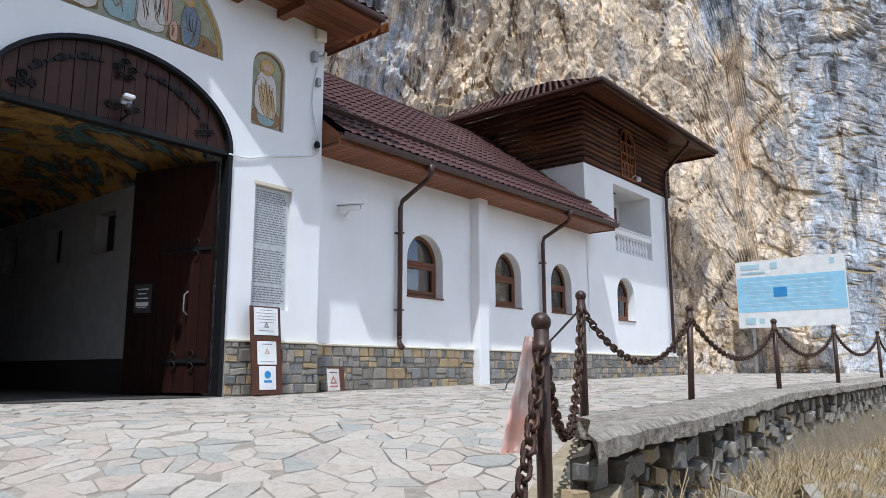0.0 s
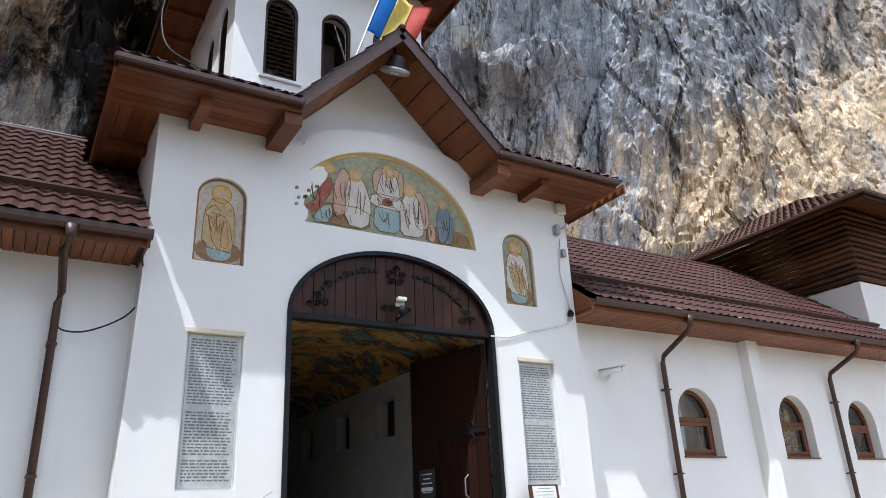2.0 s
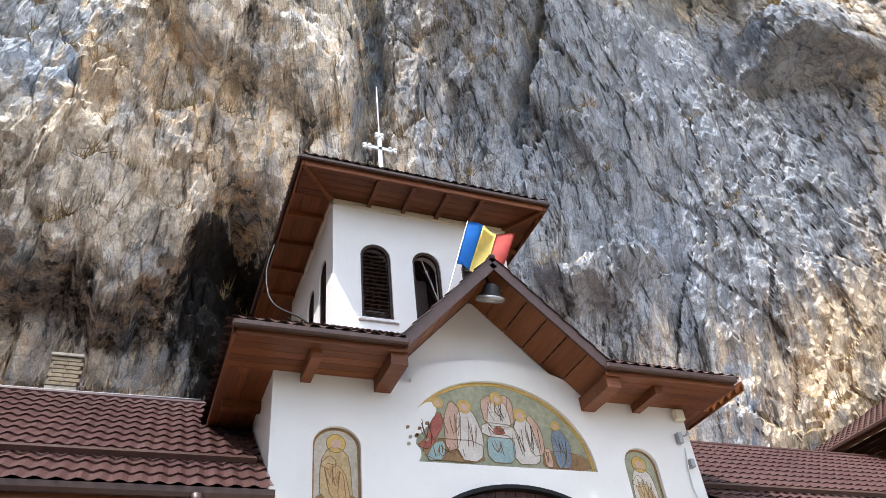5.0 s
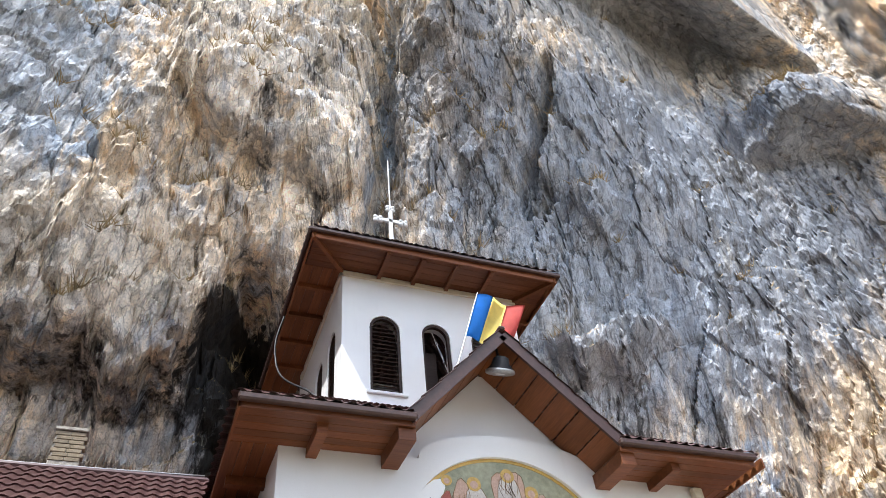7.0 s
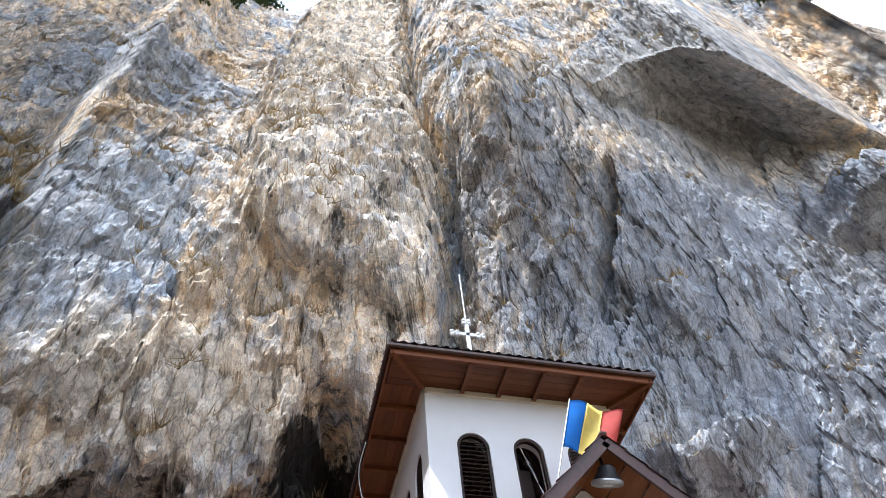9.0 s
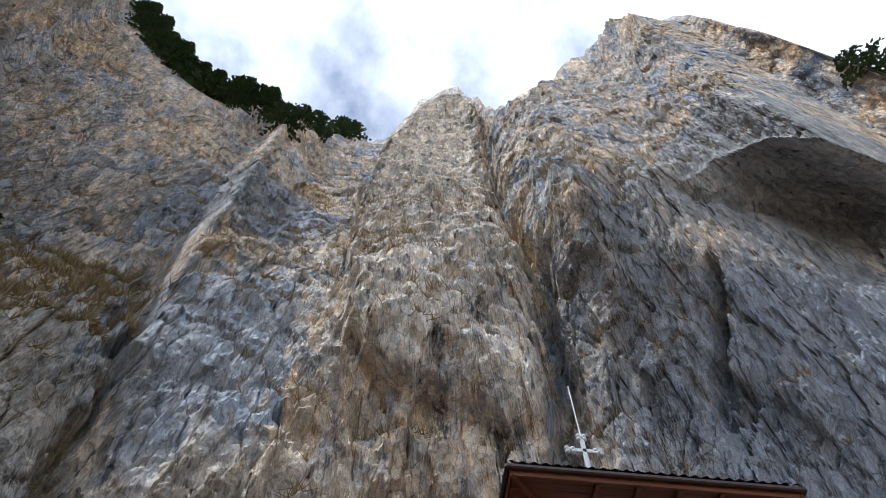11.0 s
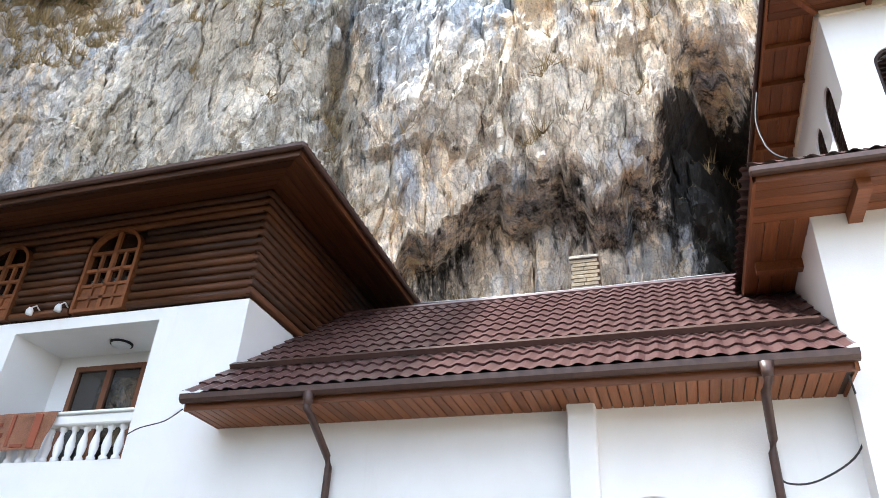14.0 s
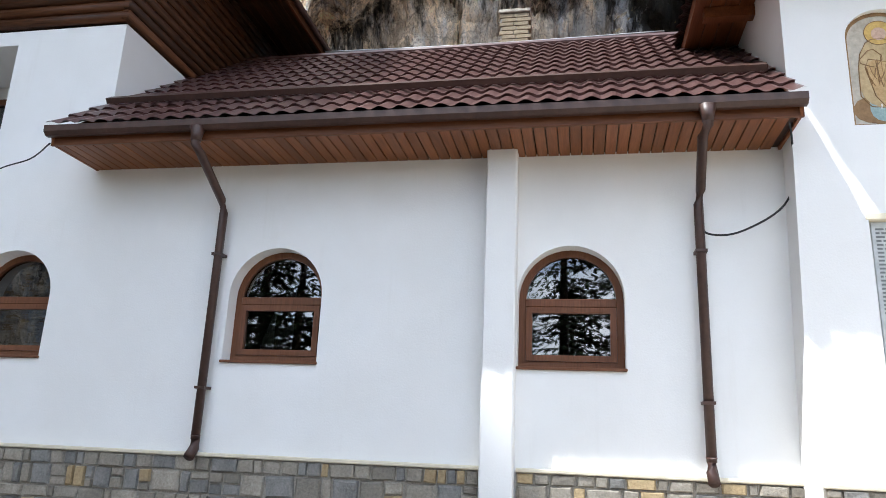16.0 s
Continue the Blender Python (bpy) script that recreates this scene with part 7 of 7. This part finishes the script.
def retaining_wall():
    w = thing("retaining_wall", (6.1, 4, -0.5), "rubble retaining wall with a cracked weathered concrete coping", "wall", kind="structure")
    rg = random.Random(21)
    bm = bmesh.new()
    ys = [-0.4 + 0.4 * k for k in range(46)]
    prof = lambda y: [(wall_x(y) - 0.55, height(5.2, y) - 1.6), (wall_x(y) - 0.17, height(5.2, y) - 1.6), (wall_x(y) - 0.17, max(height(5.2, y), 0) - 0.10), (wall_x(y) - 0.55, max(height(5.2, y), 0) - 0.10)]  # noqa: E731
    rows = [[bm.verts.new((x, max(y, 0.55) if k in (0, 3) else y, z)) for k, (x, z) in enumerate(prof(y))] for y in ys]
    for a, b in zip(rows, rows[1:]):
        for k in range(4):
            bm.faces.new((a[k], a[(k + 1) % 4], b[(k + 1) % 4], b[k]))
    bm.faces.new(rows[0])
    part("core", bm, M_DARK_EARTH, w, "dark earth between the rubble")
    # coping in lengths, rough on its outer edge
    y = -0.45
    while y < 17.5:
        ln = rg.uniform(0.9, 2.2)
        bm = bmesh.new()
        cols = []
        n = max(6, int(ln / 0.04))
        for k in range(n + 1):
            yy = y + 0.012 + (ln - 0.024) * k / n
            zt = max(height(5.4, yy), 0.0) + 0.03
            e = wall_x(yy) + 0.03 * noise.noise((yy * 4, 0.3, 0)) + 0.025 * noise.noise((yy * 13, 1.3, 0)) + 0.012 * noise.noise((yy * 31, 7.3, 0))
            lo = zt - 0.125 + 0.03 * noise.noise((yy * 5, 5.3, 0))
            cols.append([bm.verts.new(p) for p in ((wall_x(yy) - 0.56, max(yy, 0.55), zt), (e - 0.05, yy, zt + 0.006 * noise.noise((yy * 9, 2, 1))), (e, yy, zt - 0.035), (e + 0.02 * noise.noise((yy * 11, 8, 0)), yy, lo), (wall_x(yy) - 0.56, max(yy, 0.55), lo))])
        for a, b in zip(cols, cols[1:]):
            for k in range(5):
                bm.faces.new((a[k], a[(k + 1) % 5], b[(k + 1) % 5], b[k]))
        bm.faces.new(cols[0])
        bm.faces.new(cols[-1][::-1])
        part("coping_block", bm, M_COPING, w)
        y += ln
    # rubble face
    bms = [b.copy() for b in STONE_BM]
    mes = [mesh_of("rubble_stone", b, m) for b, m in zip(bms, (M_CONCRETE, M_STONE, M_STONE_Y, M_STONE_B, M_STONE, M_STONE, M_STONE_B, M_STONE, M_CONCRETE, M_STONE))]
    for yb in np.arange(-0.4, 6.6, 0.175):
        z = max(height(5.4, yb), 0.0) - 0.13
        for r in range(7):
            h = rg.uniform(0.08, 0.20)
            m = Matrix.Translation((wall_x(yb) - 0.19, yb + 0.09 + rg.uniform(-0.06, 0.06), z - h / 2)) @ Matrix.Rotation(rg.uniform(-0.3, 0.3), 4, "X") @ Matrix.Rotation(rg.uniform(-0.2, 0.2), 4, "Z") @ Matrix.Diagonal((rg.uniform(0.05, 0.16), rg.uniform(0.10, 0.20), h * rg.uniform(0.7, 1.0), 1))
            piece("rubble_stone", mes[rg.randrange(10)], w, m)
            z -= h + 0.01
    # the wall's farther stretch, too small to tell apart
    bm = bmesh.new()
    for yb in np.arange(6.6, 15, 0.19):
        z = max(height(5.4, yb), 0.0) - 0.13
        for r in range(5):
            h = rg.uniform(0.09, 0.2)
            tmp = STONE_BM[rg.randrange(10)].copy()
            tmp.transform(Matrix.Translation((wall_x(yb) - 0.19, yb + rg.uniform(-0.05, 0.05), z - h / 2)) @ Matrix.Rotation(rg.uniform(-0.3, 0.3), 4, "X") @ Matrix.Diagonal((rg.uniform(0.06, 0.15), rg.uniform(0.12, 0.2), h, 1)))
            me = bpy.data.meshes.new("tmp")
            tmp.to_mesh(me)
            tmp.free()
            bm.from_mesh(me)
            bpy.data.meshes.remove(me)
            z -= h + 0.01
    rest = part("rubble_stones", bm, M_STONE, w)
    rest["kind"] = "stuff"
    # kerb strip running down from the wall's end
    bm = bmesh.new()
    line = [(5.72, 0.85), (5.92, 0.2), (6.12, -0.35), (6.36, -0.95), (6.72, -1.8), (7.2, -2.8)]
    cols = []
    for k, (x, yy) in enumerate(line):
        z = height(x, yy)
        cols.append([bm.verts.new(p) for p in ((x - 0.2, yy - 0.07, z - 0.2), (x - 0.2, yy - 0.07, z + 0.04), (x + 0.22, yy + 0.10, z + 0.045), (x + 0.26, yy + 0.12, z - 0.8))])
    for a, b in zip(cols, cols[1:]):
        for k in range(4):
            bm.faces.new((a[k], a[(k + 1) % 4], b[(k + 1) % 4], b[k]))
    part("kerb", bm, M_KERB, w, "ochre lichen-stained concrete kerb")


M_KERB = speckled("lichen_concrete", (0.26, 0.19, 0.09), (0.46, 0.40, 0.30), 2.5, 0.9, 0, 0.5, distance=0.02)
retaining_wall()


def bank_grass():
    rg = random.Random(8)
    vs, fs = [], []
    for _ in range(1700):
        y = rg.uniform(-0.3, 12)
        x = wall_x(y) + rg.uniform(-0.05, 2.2)
        z = land(x, y)
        for _ in range(rg.randrange(7, 15)):
            a, ln, tilt = rg.uniform(0, 6.28), rg.uniform(0.16, 0.46), rg.uniform(0.75, 1.5)
            bx, by = x + rg.uniform(-0.1, 0.1), y + rg.uniform(-0.1, 0.1)
            dx, dy = math.cos(a) * math.sin(tilt) * ln, math.sin(a) * math.sin(tilt) * ln
            h = math.cos(tilt) * ln
            wx, wy = -math.sin(a) * 0.003, math.cos(a) * 0.003
            k = len(vs)
            vs += [(bx - wx, by - wy, z - 0.02), (bx + wx, by + wy, z - 0.02), (bx + dx * 0.6 + wx, by + dy * 0.6 + wy, z + h * 0.8), (bx + dx * 0.6 - wx, by + dy * 0.6 - wy, z + h * 0.8), (bx + dx, by + dy, z + h * 0.75)]
            fs += [(k, k + 1, k + 2, k + 3), (k + 3, k + 2, k + 4)]
    me = bpy.data.meshes.new("dry_grass")
    me.from_pydata(vs, [], fs)
    me.materials.append(M_STRAW)
    tagged(new("dry_grass", me), "straw-coloured dry grass on the bank below the wall", "grass", kind="stuff")
    mes = [mesh_of("bank_stone", b.copy(), M_CONCRETE) for b in STONE_BM[:4]]
    for _ in range(110):
        y = rg.uniform(0.2, 10)
        x = wall_x(y) + rg.uniform(0.15, 1.6)
        s = rg.uniform(0.06, 0.26)
        ob = new("rock", mes[rg.randrange(4)])
        ob.matrix_basis = Matrix.Translation((x, y, land(x, y) - 0.03)) @ Euler((rg.uniform(0, 6), rg.uniform(-0.5, 0.5), rg.uniform(0, 6))).to_matrix().to_4x4() @ Matrix.Diagonal((s, s * rg.uniform(0.8, 1.5), s, 1))
        tagged(ob, "grey limestone lump lying in the dry grass", "stone", "bank stones")


bank_grass()


M_PRINT = plain("pale_teal_print", (0.42, 0.60, 0.66), 0.5)


# ---- information board by the cliff ----
def info_board():
    t = thing("information_board", (2.4, 19.0, 1.5), "large white and sky-blue information board against the rock", "sign")
    part("panel", boxed(0.90, 3.88, 19.0, 19.04, 1.55, 3.55, bevel=0.004), M_PAPER, t)
    part("blue_field", boxed(0.92, 3.86, 18.994, 18.998, 2.02, 3.06), M_SIGN_BLUE, t)
    rg = random.Random(2)
    for k in range(14):
        z = 2.98 - 0.065 * k
        part("print_bar", boxed(1.1, 3.7 - rg.uniform(0, 0.4), 18.989, 18.993, z - 0.010, z), M_PAPER if k % 2 else M_PRINT, t)
    part("print_block", boxed(1.95, 2.32, 18.984, 18.988, 2.44, 2.72), M_BLUE, t)
    for x0, x1, z0, z1 in ((1.05, 1.6, 3.30, 3.44), (1.05, 1.75, 3.16, 3.22), (1.9, 2.1, 3.28, 3.46), (3.5, 3.62, 3.3, 3.46), (1.1, 1.4, 1.66, 1.85), (1.5, 1.65, 1.68, 1.82)):
        part("print_block", boxed(x0, x1, 18.989, 18.995, z0, z1), M_PRINT, t)
    for x in (1.3, 3.4):
        part("post", boxed(x - 0.04, x + 0.04, 19.045, 19.12, -0.1, 3.4), M_STEEL, t)


info_board()


# ---- flag, chimney, carpet, wall lamps ----
def flag():
    t = thing("flag", (-0.35, -0.72, 6.9), "blue, yellow and red tricolour flag on a thin pole", "flag")
    p0, p1 = Vector((-0.30, -0.45, 6.55)), Vector((-0.30, 0.315, 8.85))
    part("pole", tube(bmesh.new(), [p0, p1], 0.012, 6), M_STEEL, t)
    mats = (plain("flag_blue", (0.03, 0.27, 0.78), 0.7), plain("flag_yellow", (0.82, 0.68, 0.20), 0.7), plain("flag_red", (0.66, 0.12, 0.10), 0.7))
    d = (p1 - p0).normalized()
    for s in range(3):
        bm = bmesh.new()
        rows = []
        for j in range(13):
            v = j / 12
            base = p1 - d * (0.03 + 1.02 * v)
            row = []
            for k in range(9):
                u = (s + k / 8) / 3
                fall = 0.10 * u + 0.06 * u * u
                row.append(bm.verts.new((base.x + 0.07 * math.sin(7.5 * u + 2 * v) * (0.3 + u), base.y + 0.84 * u * (1 - 0.12 * v), base.z - fall + 0.02 * math.sin(9 * u))))
            rows.append(row)
        for a, b in zip(rows, rows[1:]):
            for k in range(8):
                bm.faces.new((a[k], a[k + 1], b[k + 1], b[k]))
        bmesh.ops.solidify(bm, geom=bm.faces[:], thickness=0.003)
        part("stripe", bm, mats[s], t, ("blue", "yellow", "red")[s] + " cloth stripe", smooth=True)


flag()


def chimney():
    t = thing("chimney", (-4.0, -5.66, 6.3), "small yellow brick chimney with grey foot behind the roof ridge", "chimney")
    part("foot", boxed(-4.3, -4.0, -5.9, -5.43, 6.2, 7.06), M_CONCRETE, t)
    tm = mesh_of("brick", boxed(-0.145, 0.0, -0.112, 0.112, -0.032, 0.032, bevel=0.005), M_BRICK)
    part("core", boxed(-4.29, -4.02, -5.89, -5.44, 7.06, 7.60), M_MORTAR, t)
    for r in range(7):
        z = 7.10 + r * 0.076
        for k in range(2):
            y = -5.78 + k * 0.235 + (0.03 if r % 2 else -0.01)
            piece("brick", tm, t, Matrix.Translation((-3.99, y, z)))
    part("cap", boxed(-4.33, -3.97, -5.92, -5.41, 7.61, 7.67, bevel=0.01), M_CONCRETE, t)


chimney()


def carpet():
    m = speckled("woven_carpet", (0.36, 0.16, 0.09), (0.55, 0.30, 0.19), 9, 0.95, 0, 0.5)
    bm = bmesh.new()
    rows = []
    for j in range(12):
        v = j / 11
        x, z = (WX - 0.25 + 0.3 * v / 0.25, 3.95 + 0.0) if v < 0.25 else (WX + 0.045 + 0.012 * math.sin(v * 9), 3.945 - 0.52 * (v - 0.25) / 0.75)
        rows.append([bm.verts.new((x + 0.012 * math.sin(3 * k + 4 * v), -13.62 + 1.25 * k / 12 + 0.12 * (1 - v), z)) for k in range(13)])
    for a, b in zip(rows, rows[1:]):
        for k in range(12):
            bm.faces.new((a[k], a[k + 1], b[k + 1], b[k]))
    bmesh.ops.solidify(bm, geom=bm.faces[:], thickness=0.012)
    t = thing("carpet", (WX, -13.0, 3.9), "orange-brown woven carpet hung over the balcony rail", "carpet")
    part("rug", bm, m, t, smooth=True)
    dark = plain("carpet_pattern", (0.30, 0.09, 0.05), 0.95)
    for y0, y1, z0, z1 in ((-13.0, -12.95, 3.48, 3.9), (-13.55, -13.5, 3.48, 3.9), (-12.62, -12.5, 3.45, 3.9), (-12.9, -12.7, 3.46, 3.50), (-13.4, -13.1, 3.6, 3.66), (-13.35, -13.15, 3.75, 3.8)):
        part("woven_band", boxed(WX + 0.052, WX + 0.068, y0, y1, z0, z1), dark, t)


carpet()
for y in (-12.78, -13.3):
    t = thing("wall_lamp", (WX + 0.1, y, 5.5), "small white spotlight on the log wall", "lamp", "log wall spotlights")
    part("stem", tube(bmesh.new(), [(WX, y, 5.52), (WX + 0.10, y, 5.58), (WX + 0.18, y, 5.50)], 0.012, 6), M_WHITE_METAL, t)
    part("head", lathe(bmesh.new(), (WX + 0.18, y, 5.40), [(0.05, 0), (0.05, 0.06), (0.025, 0.11)], 12), M_WHITE_METAL, t, smooth=True)
t = thing("wall_lamp", (WX + 0.1, 14.6, 5.5), "small white spotlight on the log wall", "lamp", "log wall spotlights")
part("stem", tube(bmesh.new(), [(WX, 14.6, 5.52), (WX + 0.10, 14.6, 5.58), (WX + 0.2, 14.6, 5.5)], 0.012, 6), M_WHITE_METAL, t)
part("head", lathe(bmesh.new(), (WX + 0.2, 14.6, 5.40), [(0.06, 0), (0.06, 0.07), (0.03, 0.12)], 12), M_WHITE_METAL, t, smooth=True)


# ---- trees ----
def conifer_mesh(h, spread, seed, dense=1.0):
    """Crown of a spruce: drooping boughs with many small needle sprays."""
    rg = random.Random(seed)
    vs, fs = [], []
    z = h * 0.10
    while z < h * 0.985:
        f = 1 - z / h
        for _ in range(max(4, int((7 + 8 * f) * dense))):
            a = rg.uniform(0, 6.283)
            ln = spread * (f ** 0.8) * rg.uniform(0.65, 1.12) + 0.08
            steps = max(2, int(ln / 0.22))
            for s in range(1, steps + 1):
                u = s / steps
                r = ln * u
                px, py, pz = r * math.cos(a), r * math.sin(a), z - 0.32 * ln * u * u + 0.10 * ln * u
                for _ in range(3):
                    b = a + rg.uniform(-1.1, 1.1)
                    sl = rg.uniform(0.16, 0.34) * (0.7 + 0.3 * h / 10)
                    w = 0.045 + 0.03 * rg.random()
                    dx, dy, dz = math.cos(b) * sl, math.sin(b) * sl, -rg.uniform(0.02, 0.16)
                    k = len(vs)
                    vs += [(px, py, pz), (px + dx * 0.5 - math.sin(b) * w, py + dy * 0.5 + math.cos(b) * w, pz + dz * 0.4), (px + dx, py + dy, pz + dz), (px + dx * 0.5 + math.sin(b) * w, py + dy * 0.5 - math.cos(b) * w, pz + dz * 0.4 - 0.03)]
                    fs.append((k, k + 1, k + 2, k + 3))
        z += 0.26 * rg.uniform(0.7, 1.3) * (0.6 + 0.4 * h / 10)
    me = bpy.data.meshes.new("crown")
    me.from_pydata(vs, [], fs)
    me.materials.append(M_NEEDLE)
    return me


def conifer(h, spread, seed, label, group, dense=1.0):
    t = thing("spruce_tree", (0, 0, -200), label, "tree", group)
    crown = new("crown", conifer_mesh(h, spread, seed, dense))
    crown.parent = t
    bm = tube(bmesh.new(), [(0, 0, -0.6), (0, 0, h * 0.4), (0.03, 0.02, h * 0.97)], [0.02 * h, 0.013 * h, 0.004 * h], 8)
    trunk = new("trunk", mesh_of("trunk", bm, M_BARK, True))
    trunk.parent = t
    return t


rg = random.Random(31)
TALL = [conifer(13, 2.6, 1, "tall dark green spruce across the terrace", "valley spruces"), conifer(11, 2.2, 2, "dark green spruce across the terrace", "valley spruces")]
for k, (x, y) in enumerate([(12.6, -3.5), (12.2, -12.6), (16, -5.2), (13.8, -14.4), (15.5, -11.5), (12.8, 0.5), (17, -16), (20, -10.5), (16.5, -7.5), (22, -5), (19, -1.5), (17.5, 2.5), (24, 5), (20, 9), (27, -9), (30, 0), (26, -15), (15, -21), (23, -20), (32, 8), (25, 14), (34, -14)]):
    m = Matrix.Translation((x, y, land(x, y))) @ Matrix.Rotation(rg.uniform(0, 6), 4, "Z")
    if k < 2:
        TALL[k].matrix_basis = m
    else:
        copy_thing(TALL[k % 2], m)


def on_cliff(th, tan_el):
    """The first rock met in a direction from the terrace, as a place for a plant."""
    d = Vector((-math.cos(radians(th)), math.sin(radians(th)), tan_el)).normalized()
    ok, place, nrm, _ = CLIFF.ray_cast(Vector((CX, CY, 1.0)), d)
    return place if ok else None


RIM = [conifer(8.0, 1.9, 5, "dark spruce growing on a cliff ledge", "cliff spruces", 1.4), conifer(3.6, 1.3, 6, "low dark spruce on the cliff rim", "cliff spruces", 0.95)]
spots = [(-58, 0.86, 0), (-54, 0.97, 0), (-61.5, 0.84, 0), (-51, 1.07, 1), (-56, 0.90, 1), (-65, 0.82, 0)]
spots = [(on_cliff(th, te), kind) for th, te, kind in spots]
for th, kind in ((-64, 0), (-61, 0), (-58, 0), (-55, 0), (-52.5, 1), (-50, 0), (-47, 0), (-44.5, 1), (-42, 0), (-39, 1), (-36.5, 0), (-34, 1), (-31, 1), (-28, 1), (-25, 1), (-22, 1), (-19, 1), (-16, 1), (76.4, 1)):
    spots.append((Vector([float(np.interp(th, RIM_TH, RIM_AT[:, q])) for q in range(3)]), kind))
used = [0, 0]
for place, kind in spots:
    if place is None:
        continue
    k = rg.uniform(0.9, 1.75) if kind else rg.uniform(0.85, 1.1)
    m = Matrix.Translation(place + Vector((0, 0, -0.2))) @ Matrix.Rotation(rg.uniform(0, 6), 4, "Z")
    RIM[kind].scale = (k, k, k)
    if not used[kind]:
        RIM[kind].matrix_basis = m @ Matrix.Diagonal((k, k, k, 1))
        used[kind] = 1
    else:
        copy_thing(RIM[kind], m)


# ---- tufts of dry grass on the rock ----
def ledge_tufts():
    rg = random.Random(77)
    vs, fs = [], []
    me = CLIFF.data
    n = len(me.polygons)
    nor = np.empty(n * 3, dtype=np.float32)
    cen = np.empty(n * 3, dtype=np.float32)
    me.polygons.foreach_get("normal", nor)
    me.polygons.foreach_get("center", cen)
    nor, cen = nor.reshape(-1, 3), cen.reshape(-1, 3)
    pick = np.where((nor[:, 2] > 0.55) & (cen[:, 2] > 4) & (cen[:, 2] < 45) & (cen[:, 1] > -40) & (cen[:, 1] < 24))[0]
    th = np.degrees(np.arctan2(cen[:, 1] - CY, CX - cen[:, 0]))
    edge = np.where((th < -31) & (th > -68) & (np.abs((cen[:, 2] - 1) / np.hypot(cen[:, 0] - CX, cen[:, 1] - CY) - np.interp(th, [-75, -56, -52, -50, -39, -33], [0.75, 0.86, 0.98, 1.10, 1.27, 1.32])) < 0.12) & (nor[:, 2] > 0.25))[0]
    edge = set(rg.sample(list(edge), min(3500, len(edge))))
    for i in list(edge) + rg.sample(list(pick), min(5000, len(pick))):
        x, y, z = (float(c) for c in cen[i])
        if i not in edge and noise.noise((x * 0.35, y * 0.35, z * 0.35)) < 0.02:
            continue
        for _ in range(12):
            a, ln, tilt = rg.uniform(0, 6.28), rg.uniform(0.2, 0.6), rg.uniform(0.3, 1.5)
            dx, dy, h = math.cos(a) * math.sin(tilt) * ln, math.sin(a) * math.sin(tilt) * ln, math.cos(tilt) * ln
            wx, wy = -math.sin(a) * 0.018, math.cos(a) * 0.018
            bx, by = x + rg.uniform(-0.1, 0.1), y + rg.uniform(-0.1, 0.1)
            k = len(vs)
            vs += [(bx - wx, by - wy, z - 0.03), (bx + wx, by + wy, z - 0.03), (bx + dx, by + dy, z + h)]
            fs.append((k, k + 1, k + 2))
    g = bpy.data.meshes.new("ledge_grass")
    g.from_pydata(vs, [], fs)
    g.materials.append(M_STRAW)
    tagged(new("ledge_grass", g), "dry grass tufts on the cliff ledges", "grass", kind="stuff")


ledge_tufts()


paving()
plinth("stone_plinth", [(1.76, 3.28, 0.0, -0.1), (3.28, 7.30, WX, -0.1), (7.60, 11.9, WX, -0.1), (11.9, 17.05, WX, -0.1)], (1.7, 8.6), "grey, slate and ochre stone plinth under the wing and gatehouse")
plinth("stone_plinth", [(-16.0, -5.52, WX, -0.9), (-5.21, -2.87, WX, -0.5), (-2.86, -1.22, 0.0, -0.3)], (-8.6, -1.2), "grey and ochre stone plinth stepping down with the ground")
